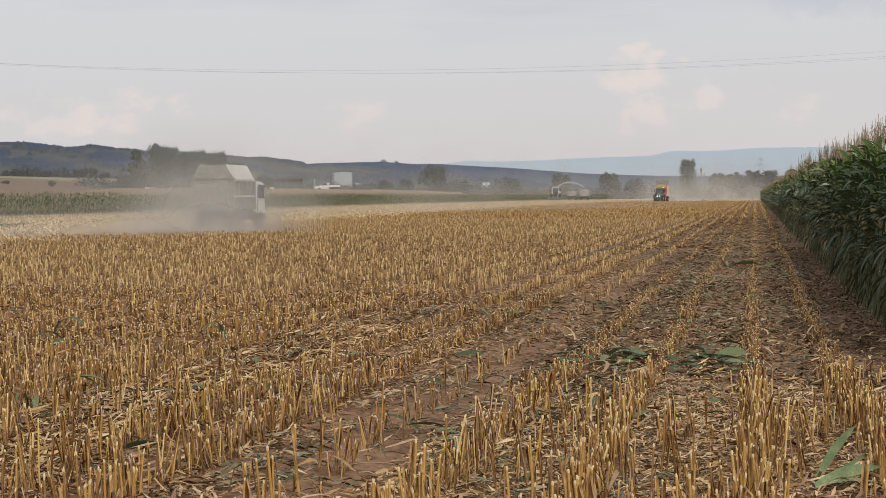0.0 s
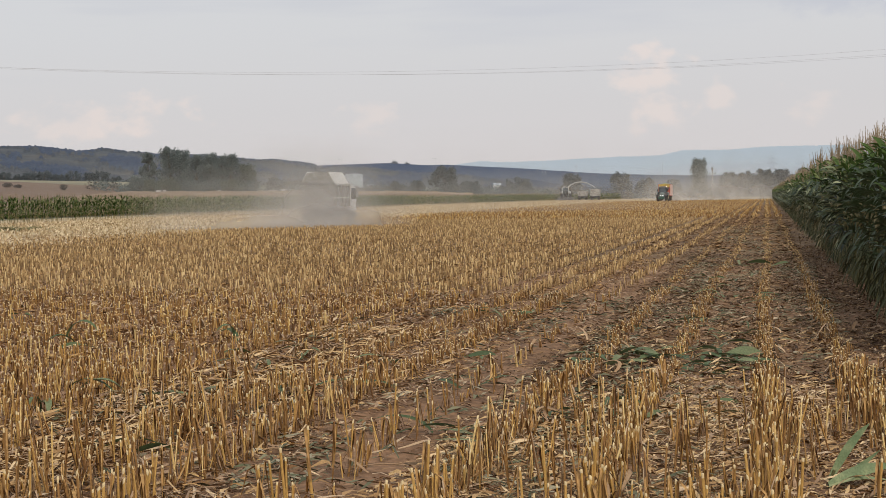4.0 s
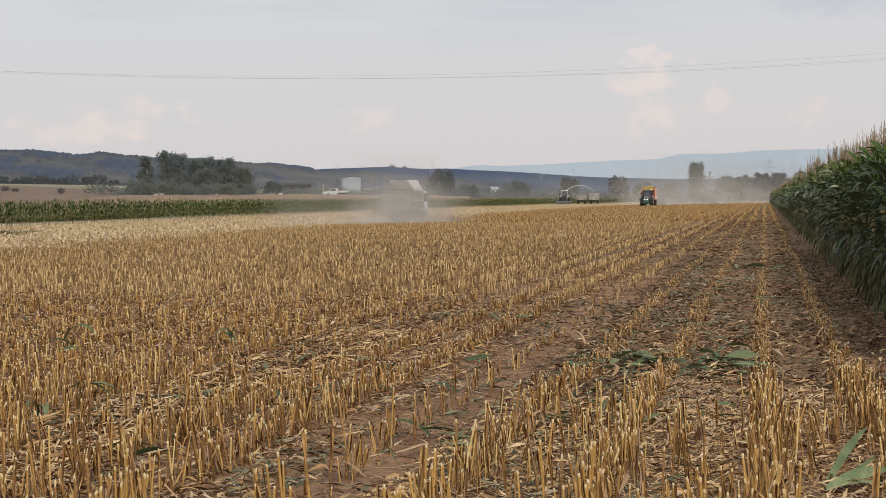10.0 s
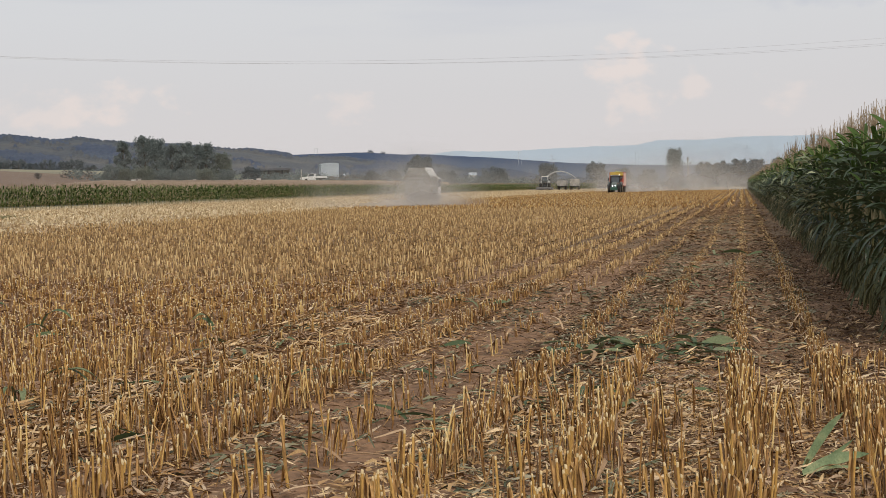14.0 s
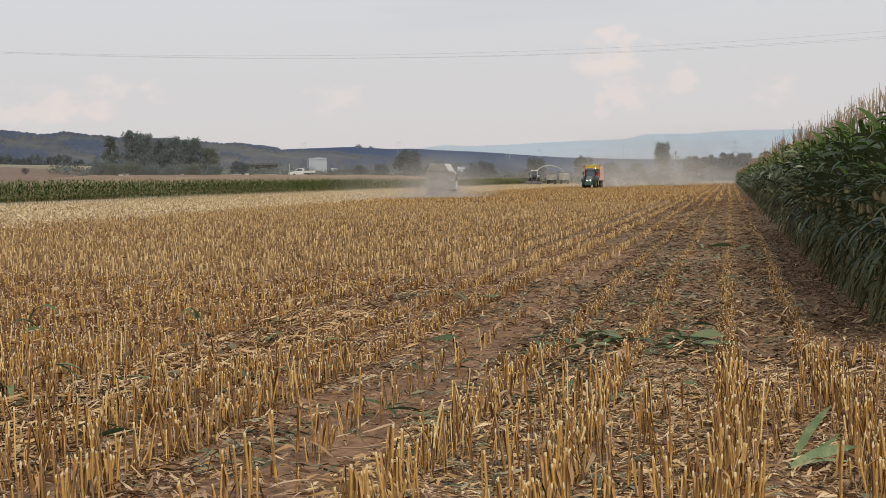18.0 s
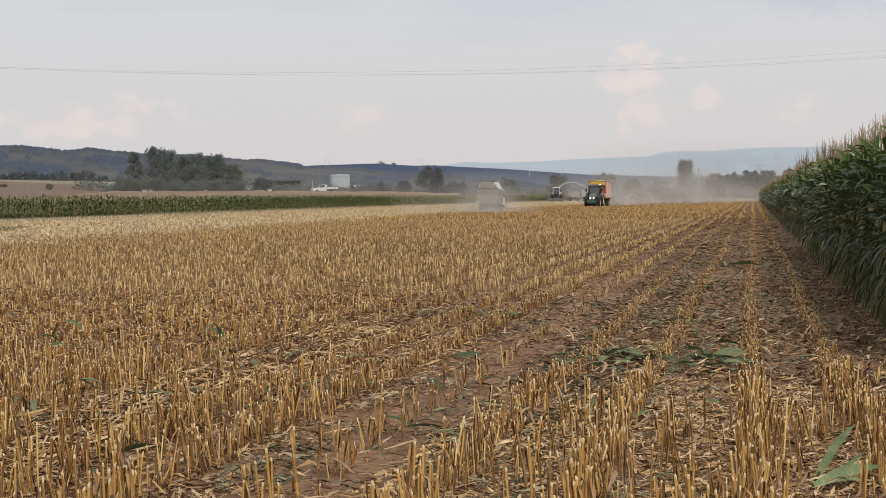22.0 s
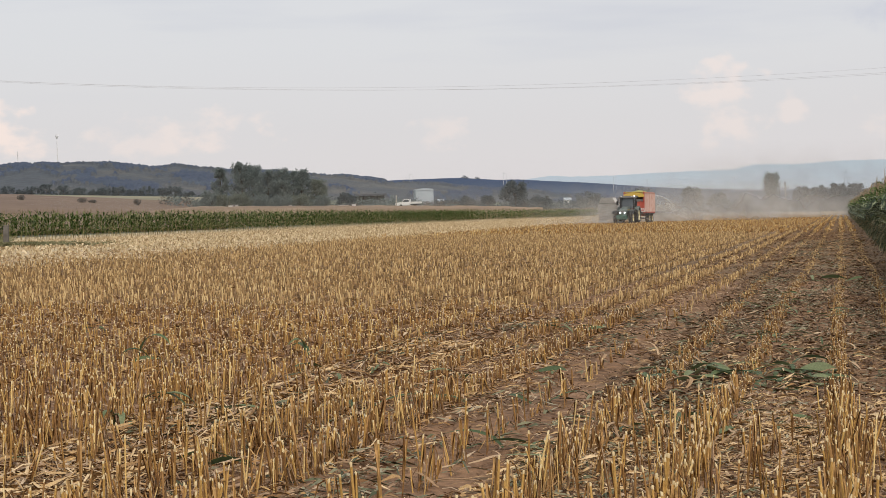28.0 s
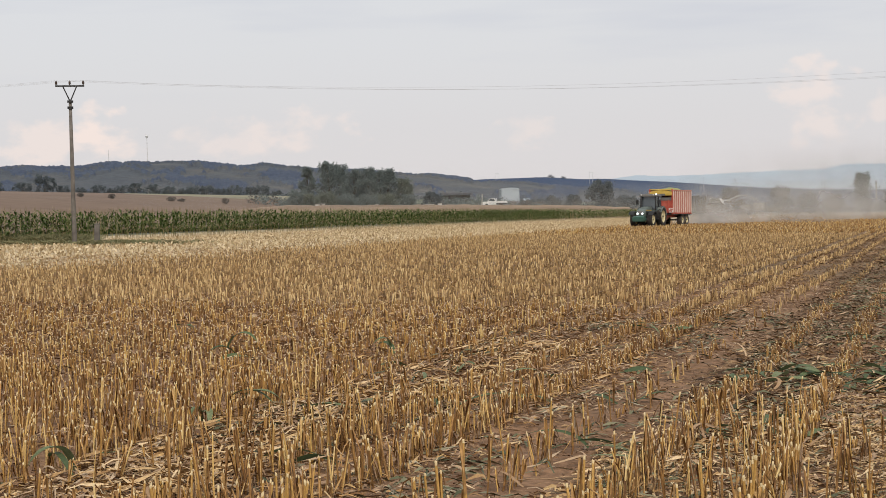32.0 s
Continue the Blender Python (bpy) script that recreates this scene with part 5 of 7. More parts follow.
def build_litter():
    shapes = [flake(k, L, w, a) for k, (L, w, a) in enumerate(((0.22, 0.017, 0.03), (0.15, 0.022, 0.02), (0.32, 0.012, 0.05), (0.12, 0.018, 0.03), (0.24, 0.009, 0.04), (0.26, 0.024, 0.035)))]
    chips = [chip(70 + k, L, w) for k, (L, w) in enumerate(((0.14, 0.010), (0.09, 0.014), (0.06, 0.018), (0.17, 0.007), (0.045, 0.02), (0.11, 0.009), (0.08, 0.012), (0.12, 0.015)))]

    def strew(pile, n, y0, y1, lo, hi, smin, smax, temps, base=0.45, gain=1.5, seed=1.7, lean=0.0, power=1.3, tall=0.03, lanes=True):
        y = y0 + (y1 - y0) * rng.uniform(0, 1, n) ** power
        x = rng.uniform(lo, hi, n)
        m = (x > -0.68 * y - 1) & (x < 0.16 * y + 1)
        x, y = x[m], y[m]
        patch = np.array([noise.noise(Vector((a * 0.8, b * 0.35, seed))) + 0.6 * noise.noise(Vector((a * 3.1, b * 1.7, seed + 4))) for a, b in zip(x, y)])
        lane = np.where((np.abs(x + 2.2) < 0.28) & (y < 30), 0.6, 1.0) * np.where((np.abs(x - 1.1) < 0.3) & (y > 12), 0.4, 1.0) * np.where((np.abs(x + 3.25) < 0.22) & (y < 12), 0.4, 1.0)
        m = rng.uniform(size=len(x)) < np.clip(base + gain * patch, 0.05, 1) * (lane if lanes else 1)
        x, y = x[m], y[m]
        pick = rng.integers(0, len(temps), len(x))
        for k, t in enumerate(temps):
            i = pick == k
            spread(pile, t, np.stack([x[i], y[i], gz(x[i]) + rng.uniform(0.0, tall, i.sum())], 1), rng.uniform(0, 6.28, i.sum()), rng.uniform(smin, smax, i.sum()), lean)
    dry, brown, grey, straw, dark, torn = Pile(), Pile(), Pile(), Pile(), Pile(), Pile()
    # beside the standing maize and in the driven lanes
    strew(brown, 38000, 7.5, 36, -4.8, 1.5, 0.5, 1.2, chips, base=0.7, gain=0.8, seed=7.7, power=1.15)
    strew(dry, 26000, 6.3, 34, -4.8, 1.5, 0.4, 1.0, chips, base=0.5)
    strew(dry, 9000, 6.3, 30, -4.8, 1.5, 0.45, 1.1, shapes, base=0.55, power=1.6)
    strew(dry, 2600, 6.3, 12, -4.8, 1.7, 0.5, 1.1, shapes, base=0.5, lean=0.4, tall=0.07)
    strew(straw, 26000, 6.3, 18, -2.0, 2.2, 0.5, 1.0, chips, base=0.6, gain=0.9, power=2.2)
    strew(straw, 7000, 6.3, 17.0, -2.0, 2.2, 0.5, 1.0, shapes, base=0.5, gain=0.9, lean=0.5, tall=0.06, power=2.2)
    strew(straw, 12000, 6.3, 11.5, -2.0, 2.2, 0.6, 1.2, chips, base=0.7, gain=0.8, power=1.0)
    strew(straw, 900, 7.0, 17, -4.8, -2.4, 0.5, 1.1, shapes, base=0.6, gain=0.9, lean=0.5, tall=0.06)
    strew(grey, 13000, 6.3, 34, -1.8, 0.9, 0.5, 1.2, chips, base=0.25, gain=1.6, seed=3.3)
    strew(grey, 4000, 6.3, 34, -1.8, 0.9, 0.5, 1.1, shapes, base=0.2, gain=1.6, seed=3.3)
    strew(grey, 4200, 6.3, 24, -5.0, -1.7, 0.5, 1.2, shapes, base=0.1, gain=1.6, seed=5.3)
    # the flattened row at the edge of the dense stand
    strew(dry, 1500, 7.0, 22, -4.65, -4.0, 0.5, 1.1, shapes, base=0.6, gain=1.0, tall=0.07, lean=0.3)
    strew(torn, 1500, 7.0, 22, -4.65, -4.0, 0.5, 1.1, shapes, base=0.6, gain=1.0, tall=0.05, lean=0.3)
    strew(grey, 900, 7.0, 20, -4.75, -3.95, 0.6, 1.2, shapes, base=0.4, gain=1.4, seed=5.3, tall=0.07)
    strew(straw, 1400, 7.0, 17, -4.75, -3.7, 0.8, 1.4, [shapes[2], shapes[4]], base=0.7, gain=0.9, tall=0.07, lean=0.2)
    # among the stumps of the dense stand
    strew(torn, 11000, 6.3, 34, -22, -4.5, 0.5, 1.0, shapes, base=0.75, gain=0.8, tall=0.13, lean=0.8, power=1.1)
    strew(torn, 26000, 14, 60, -30, -4.5, 0.8, 1.6, chips, base=0.8, gain=0.6, tall=0.13, lean=0.8, power=1.0)
    strew(torn, 7000, 6.3, 36, -4.0, -2.5, 0.5, 1.1, chips, base=0.7, gain=0.8, tall=0.08, lean=0.6, power=1.1)
    strew(dry, 14000, 6.3, 36, -22, -4.5, 0.6, 1.3, chips, base=0.6, tall=0.10, lean=0.4)
    strew(dry, 2600, 6.3, 24, -12, -4.5, 0.6, 1.2, shapes, base=0.5, tall=0.12, lean=0.6)
    strew(brown, 34000, 6.3, 40, -24, -4.5, 0.8, 1.7, chips, base=0.7, gain=0.8, seed=7.7, tall=0.09, lean=0.5)
    strew(dry, 7000, 22, 62, -30, -4.5, 0.9, 1.8, chips, base=0.7, tall=0.12, lean=0.6, power=1.0)
    strew(brown, 12000, 30, 80, -30, -4.5, 1.2, 2.2, chips, base=0.7, tall=0.08, lean=0.5, power=1.0, seed=7.7)
    # farther along the lane; the dark scraps stand in for shadows between debris
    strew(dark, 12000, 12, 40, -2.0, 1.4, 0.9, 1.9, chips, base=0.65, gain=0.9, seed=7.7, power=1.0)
    strew(brown, 10000, 40, 110, -3.6, 1.4, 1.4, 2.8, chips, base=0.65, gain=0.9, seed=7.7, power=1.2)
    strew(brown, 12000, 30, 80, -5, 1.4, 0.7, 1.6, chips, base=0.6, gain=0.9, seed=7.7, power=1.0)
    strew(brown, 8000, 70, 200, -3, 1.4, 1.5, 3.0, chips, base=0.7, gain=0.8, seed=7.7, power=1.3)
    strew(dry, 9000, 26, 110, -5, 1.4, 0.8, 1.7, chips, power=1.1)
    strew(grey, 6000, 30, 75, -1.8, 0.9, 0.9, 1.8, chips, base=0.3, gain=1.4, seed=3.3, power=1.0)
    # dark scraps laid for the shade at the foot of the maize
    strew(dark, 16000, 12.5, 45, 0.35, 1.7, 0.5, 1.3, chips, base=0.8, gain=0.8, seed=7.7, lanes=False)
    for pile, n in ((dry, 5200), (brown, 9000), (straw, 3000), (torn, 2600)):
        x, y = rng.uniform(-13, 4, n), rng.uniform(-6.5, 6.5, n)
        for k, t in enumerate(chips):
            i = np.arange(n) % len(chips) == k
            spread(pile, t, np.stack([x[i], y[i], gz(x[i]) + rng.uniform(0, 0.02, i.sum())], 1), rng.uniform(0, 6.28, i.sum()), rng.uniform(0.6, 1.3, i.sum()))
    stuff("torn_sheaths", torn, ["sheath"], "torn orange-brown leaf sheaths hanging among the stumps", "litter")
    stuff("dark_litter", dark, ["shade_leaf"], "dark maize leaf scraps standing in for shade in the lane", "litter")
    stuff("straw_litter", straw, ["straw"], "bright yellow chopped straw between the stumps", "litter")
    stuff("leaf_litter", dry, ["dry_leaf"], "dry straw-coloured maize leaf litter", "litter")
    stuff("brown_litter", brown, ["brown_leaf"], "chopped brown maize stalks and leaves on the soil", "litter")
    stuff("green_litter", grey, ["grey_leaf"], "wilted grey-green chopped maize leaves", "litter")


build_litter()


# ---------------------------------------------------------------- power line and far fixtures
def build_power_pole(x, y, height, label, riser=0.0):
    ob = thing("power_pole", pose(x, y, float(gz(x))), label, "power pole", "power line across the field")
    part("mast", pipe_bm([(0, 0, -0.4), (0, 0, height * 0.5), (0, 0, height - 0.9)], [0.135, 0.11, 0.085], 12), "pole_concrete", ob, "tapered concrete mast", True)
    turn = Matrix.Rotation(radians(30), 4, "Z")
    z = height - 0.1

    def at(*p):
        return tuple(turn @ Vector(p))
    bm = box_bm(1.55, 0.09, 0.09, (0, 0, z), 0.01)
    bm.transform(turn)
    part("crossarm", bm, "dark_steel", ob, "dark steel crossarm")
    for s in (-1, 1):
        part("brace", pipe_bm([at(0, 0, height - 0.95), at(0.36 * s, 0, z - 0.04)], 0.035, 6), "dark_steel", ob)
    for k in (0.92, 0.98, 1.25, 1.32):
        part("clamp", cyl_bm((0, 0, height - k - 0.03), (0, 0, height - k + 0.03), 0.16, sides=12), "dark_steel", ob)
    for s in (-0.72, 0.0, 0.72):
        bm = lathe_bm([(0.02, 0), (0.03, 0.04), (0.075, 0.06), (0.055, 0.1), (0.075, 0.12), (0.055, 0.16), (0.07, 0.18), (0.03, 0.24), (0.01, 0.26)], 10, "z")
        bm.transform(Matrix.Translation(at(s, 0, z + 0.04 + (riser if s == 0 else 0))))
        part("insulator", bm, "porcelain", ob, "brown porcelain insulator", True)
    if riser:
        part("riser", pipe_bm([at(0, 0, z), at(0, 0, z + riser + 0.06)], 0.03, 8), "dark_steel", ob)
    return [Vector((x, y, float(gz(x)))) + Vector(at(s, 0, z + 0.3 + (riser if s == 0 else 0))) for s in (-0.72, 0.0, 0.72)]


def span_wire(a, b, sag):
    pts = [tuple(a.lerp(b, k / 24) - Vector((0, 0, 4 * sag * (k / 24) * (1 - k / 24)))) for k in range(25)]
    ob = part("power_wire", pipe_bm(pts, 0.004, 5), "wire")
    tagged(ob, "thin grey power line wire hanging in a sag", "wire", "power line across the field")


def build_line():
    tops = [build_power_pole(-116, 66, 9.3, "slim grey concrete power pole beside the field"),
            build_power_pole(-44.88, 76.6, 8.72, "slim concrete power pole with dark crossarm and three insulators"),
            build_power_pole(22, 84, 9.2, "slim concrete power pole among the maize", 0.4)]
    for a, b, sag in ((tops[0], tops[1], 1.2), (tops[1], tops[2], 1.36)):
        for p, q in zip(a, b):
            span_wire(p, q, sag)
    # marker stone beside the pole
    x, y = -43.9, 77.3
    ob = part("marker_post", box_bm(0.3, 0.3, 1.2, (0, 0, 0.5), 0.04, taper=(0.85, 0.85)), "pole_concrete")
    ob.matrix_world = pose(x, y, float(gz(x)), 2, 1.5, 20)
    tagged(ob, "weathered concrete marker post beside the power pole", "post")
    # weeds round the pole
    P = Pile()
    blade = []
    for k in range(4):
        r = np.random.default_rng(k)
        l = r.normal(0, 0.12, 2)
        blade.append((np.array([(-0.012, 0, 0), (0.012, 0, 0), (l[0] * 0.4 + 0.008, l[1] * 0.4, 0.2), (l[0], l[1], 0.34)]), np.array([(0, 1, 2), (0, 2, 3)]), np.zeros(2, int)))
    n = 4500
    w, u = rng.uniform(0, 6.28, n), np.sqrt(rng.uniform(0, 1, n)) * rng.uniform(0.8, 1.1, n)
    X, Y = -43.0 + 6.5 * u * np.cos(w), 75.5 + 3.0 * u * np.sin(w)
    patch = np.array([noise.noise(Vector((a * 0.35, b * 0.6, 2))) for a, b in zip(X, Y)]) > -0.05
    X, Y = X[patch], Y[patch]
    n = len(X)
    tall = rng.uniform(0.3, 0.8, n)
    n2 = 4000
    w, u = rng.uniform(0, 6.28, n2), np.sqrt(rng.uniform(0, 1, n2))
    X, Y = np.concatenate([X, -48.6 + 3.2 * u * np.cos(w)]), np.concatenate([Y, 79.5 + 2.2 * u * np.sin(w)])
    tall = np.concatenate([tall, rng.uniform(0.6, 1.7, n2)])
    n += n2
    for k, t in enumerate(blade):
        i = np.arange(n) % 4 == k
        spread(P, t, np.stack([X[i], Y[i], gz(X[i])], 1), rng.uniform(0, 6.28, i.sum()), tall[i], 0.1, rng.uniform(1.5, 3.0, i.sum()))
    stuff("weeds", P, ["grass"], "green weeds and grass round the power pole", "grass")
    # cross-shaped pole far off by the poplar
    x, y = polar(-1.9, 520)
    ob = thing("utility_pole", pose(x, y, float(gz(x))), "grey wooden utility pole with a short dark crossarm", "power pole")
    part("mast", pipe_bm([(0, 0, -0.3), (0, 0, 5), (0, 0, 9.7)], [0.26, 0.22, 0.18], 8), "concrete", ob)
    part("crossarm", box_bm(2.3, 0.16, 0.2, (0, 0, 7.8), 0.02), "dark_panel", ob)
    part("head", cyl_bm((0, 0, 9.0), (0, 0, 9.9), 0.3, 0.26, 8), "dark_panel", ob)
    for s in (-1, 1):
        part("insulator", cyl_bm((s, 0, 7.9), (s, 0, 8.4), 0.11, 0.08, 8), "porcelain", ob)


def lattice(height, base, top, arms):
    """Legs, rings, diagonals and arms of a lattice tower."""
    legs, braces, armbars = [], [], []
    levels = 7
    for sx in (-1, 1):
        for sy in (-1, 1):
            legs.append([(sx * base / 2, sy * base / 2, -0.5), (sx * top / 2, sy * top / 2, height)])
    for k in range(levels):
        u0, u1 = k / levels, (k + 1) / levels
        w0, w1 = (base + (top - base) * u0) / 2, (base + (top - base) * u1) / 2
        for sy in (-1, 1):
            braces.append([(-w0, sy * w0, height * u0), (w1, sy * w1, height * u1)])
            braces.append([(w0, sy * w0, height * u0), (-w1, sy * w1, height * u1)])
    for z, reach in arms:
        for s in (-1, 1):
            armbars.append([(0, 0, z), (s * reach, 0, z)])
            armbars.append([(0, 0, z + height * 0.035), (s * reach, 0, z)])
    return legs, braces, armbars


def build_pylon(bearing, r, z0, height, label, mat="far_steel"):
    x, y = polar(bearing, r)
    ob = thing("pylon", pose(x, y, z0, 0, 0, -bearing), label, "pylon", "pylons in the distance")
    legs, braces, arms = lattice(height, height * 0.16, height * 0.035, ((height * 0.64, height * 0.12), (height * 0.77, height * 0.15), (height * 0.9, height * 0.10)))
    t = r / 5200
    for p in legs:
        part("leg", pipe_bm(p, 0.24 * t, 4), mat, ob)
    part("bracing", join_bm(*[pipe_bm(p, 0.12 * t, 3) for p in braces]), mat, ob)
    for p in arms:
        part("arm", pipe_bm(p, 0.2 * t, 4), mat, ob)


def build_twin_mast(bearing, r, z0, z1):
    """A portal mast: two slim poles joined by a crossbeam."""
    x, y = polar(bearing, r)
    h = z1 - z0
    ob = thing("portal_mast", pose(x, y, z0, 0, 0, -bearing), "faint portal mast of two slim poles on the ridge", "pylon", "pylons in the distance")
    for k in (-1, 1):
        part("pole", pipe_bm([(2.1 * k, 0, -1), (2.0 * k, 0, h)], [0.22, 0.16], 6), "far_steel", ob)
    part("crossbeam", box_bm(6.4, 0.25, 0.3, (0, 0, h * 0.9), 0.02), "far_steel", ob)
    for k in (-2.9, 0, 2.9):
        part("insulator", cyl_bm((k, 0, h * 0.9 - 1.0), (k, 0, h * 0.9), 0.12, 0.1, 6), "far_steel", ob)


def build_masts():
    build_pylon(0.19, 900, float(gz(polar(0.19, 900)[0])) + 1, 21.5, "grey lattice power pylon beyond the trees", "mid_steel")
    build_pylon(-6.75, 1900, 12, 30.5, "faint lattice power pylon before the ridge")
    for b, r, low, high in ((-15.25, 2300, 1.3, 1.69), (-11.85, 2300, 1.2, 1.63), (-7.9, 2600, 0.9, 1.36), (-3.7, 2600, 0.72, 1.22)):
        build_twin_mast(b, r, EYE + r * math.tan(radians(low)), EYE + r * math.tan(radians(high)))
    for b, h, head in ((-27.75, 42, True), (-29.1, 22, False)):
        r = 2190
        x, y = polar(b, r)
        z = EYE + r * math.tan(radians(float(hill_el(b)))) - 6
        ob = thing("radio_mast", pose(x, y, z, 0, 0, -b), "slim radio mast on the hilltop", "mast", "masts on the hilltop")
        part("tower", pipe_bm([(0, 0, 0), (0, 0, h)], [0.5, 0.35], 6), "white_paint", ob)
        for k in range(5):
            part("ring", cyl_bm((0, 0, h * (0.2 + 0.18 * k)), (0, 0, h * (0.2 + 0.18 * k) + 0.8), 0.8, sides=8), "white_paint", ob)
        if head:
            part("platform", cyl_bm((0, 0, h - 3.0), (0, 0, h - 0.6), 1.5, 2.2, 10), "white_paint", ob)
            for s in (-1.8, 0, 1.8):
                part("antenna", cyl_bm((s, 0, h - 0.8), (s, 0, h + 2.2), 0.25, sides=6), "white_paint", ob)


def build_buildings():
    # metal hall
    x, y = polar(-14.77, 700)
    zt = EYE + 700 * math.tan(radians(1.13))
    z0 = float(gz(x)) - 0.5
    ob = thing("hall", pose(x, y, z0, 0, 0, 14.8 + 4), "pale grey sheet-metal hall with a low rounded roof", "building")
    h = zt - z0
    part("wall", box_bm(7.9, 14, h - 0.9, (0, 7, (h - 0.9) / 2), 0.05), "metal_sheet", ob)
    part("roof", prism_bm([(-4.05, h - 0.9), (4.05, h - 0.9), (3.9, h - 0.35), (2.0, h - 0.12), (0, h), (-2.0, h - 0.12), (-3.9, h - 0.35)], "y", -0.2, 14.2, 0.0), "metal_sheet", ob, "rounded metal roof")
    part("gate", box_bm(3.4, 0.12, 3.6, (0, -0.05, 1.8), 0.03), "white_paint", ob, "large pale sliding gate")
    for k in range(9):
        part("sheet_rib", box_bm(0.06, 0.05, h - 1.0, (-3.6 + 0.9 * k, -0.02, (h - 1) / 2), 0), "metal_sheet", ob)
    # open shed with a dark roof
    x, y = polar(-16.75, 640)
    z0 = float(gz(x))
    h = EYE + 640 * math.tan(radians(0.98)) - z0
    ob = thing("open_shed", pose(x, y, z0, 0, 0, 20), "long open shed with a flat dark roof", "building")
    part("roof", prism_bm([(-2.6, h - 0.75), (2.6, h - 0.75), (0.4, h), (-0.4, h)], "x", -6.2, 6.2, 0.02), "dark_steel", ob, "dark gently pitched roof")
    for k in range(5):
        part("post", box_bm(0.3, 0.3, h - 0.6, (-5.6 + 2.8 * k, -2.2, (h - 0.6) / 2), 0.02), "dark_steel", ob)
    part("back_wall", box_bm(11.8, 0.2, h - 0.8, (0, 2.2, (h - 0.8) / 2), 0.02), "dark_panel", ob)
    # farmhouses in the valley
    for b, r, w, el in ((-9.62, 760, 3.2, 0.64), (-14.2, 760, 2.6, 0.72), (-13.28, 760, 2.4, 0.73)):
        x, y = polar(b, r)
        z0 = float(gz(x))
        H = EYE + r * math.tan(radians(el)) - z0 - 1.2
        ob = thing("farmhouse", pose(x, y, z0, 0, 0, -b + 12), "small white farmhouse among trees", "house", "houses in the valley")
        part("wall", box_bm(w, 3.6, H, (0, 0, H / 2), 0.03), "white_paint", ob)
        part("roof", prism_bm([(-2.1, H), (2.1, H), (0, H + 1.2)], "x", -w / 2 - 0.2, w / 2 + 0.2, 0.02), "metal_sheet", ob)
        for s in (-0.28, 0.28):
            part("window", box_bm(0.7, 0.08, 0.9, (s * w, -1.82, H - 1.0), 0.02), "glass", ob)


def build_pickup(bearing, r, lift):
    x, y = polar(bearing, r)
    ob = thing("pickup_truck", pose(x, y, float(gz(x)) + lift, 0, 0, -bearing + 85), "white pickup truck parked by the hedge", "truck")
    ob.scale = (1.25, 1.15, 1.25)
    part("body", prism_bm([(-0.6, 0.5), (3.2, 0.5), (3.3, 0.9), (3.1, 1.2), (1.7, 1.3), (-0.6, 1.3)], "x", -1.0, 1.0, 0.06), "white_paint", ob)
    part("load_bed", box_bm(2.0, 2.9, 0.16, (0, -2.05, 0.98), 0.03), "white_paint", ob, "open flat load bed")
    part("chassis", box_bm(0.8, 3.0, 0.2, (0, -1.9, 0.72), 0.02), "dark_steel", ob)
    for k in (-1, 1):
        part("drop_side", box_bm(0.06, 2.8, 0.3, (k * 0.97, -2.05, 1.2), 0.02), "white_paint", ob)
    part("cab", prism_bm([(-0.5, 1.28), (1.6, 1.28), (0.95, 1.95), (-0.3, 2.0)], "x", -0.9, 0.9, 0.06), "white_paint", ob)
    for s in (-1, 1):
        part("side_window", prism_bm([(-0.35, 1.35), (1.35, 1.35), (0.85, 1.88), (-0.2, 1.9)], "x", s * 0.9, s * 0.93, 0.0), "glass", ob)
    part("windscreen", prism_bm([(1.62, 1.3), (1.64, 1.32), (0.99, 1.95), (0.97, 1.93)], "x", -0.82, 0.82, 0.0), "glass", ob)
    for sx in (-0.9, 0.9):
        for sy in (-1.8, 1.75):
            w = part("wheel", lathe_bm([(0.2, -0.11), (0.38, -0.11), (0.4, 0), (0.38, 0.11), (0.2, 0.11)], 16), "tyre", ob)
            w.location = (sx, sy, 0.4)
    part("headboard", box_bm(1.8, 0.08, 0.75, (0, -0.66, 1.6), 0.02), "white_paint", ob)
    part("load", box_bm(1.3, 0.9, 0.35, (0, -1.3, 1.24), 0.08, taper=(0.8, 0.7)), "dark_panel", ob, "dark load behind the cab")


def build_white_block(bearing, r, el, wide, door):
    """A white block made up for an unidentified white speck; its eaves stand at an elevation, in degrees, over the eye.
    """
    x, y = polar(bearing, r)
    z0 = float(gz(x, y))
    h = EYE + r * math.tan(radians(el)) - z0
    ob = thing("hut", pose(x, y, z0, 0, 0, -bearing + 6), "small white block made up for a white speck below the trees", "hut", "white huts below the trees")
    part("wall", box_bm(wide, 2.2, h, (0, 0, h / 2), 0.04), "white_paint", ob)
    part("roof", prism_bm([(-1.3, h), (1.3, h), (1.2, h + 0.14), (-1.2, h + 0.14)], "x", -wide / 2 - 0.15, wide / 2 + 0.15, 0.02), "grey_panel", ob, "flat grey roof")
    if door:
        # dark strip added to split the white into two bits
        part("door", box_bm(0.5, 0.06, h - 0.1, (0.1, -1.12, h / 2), 0.02), "dark_panel", ob, "dark strip that splits the block into two white bits")


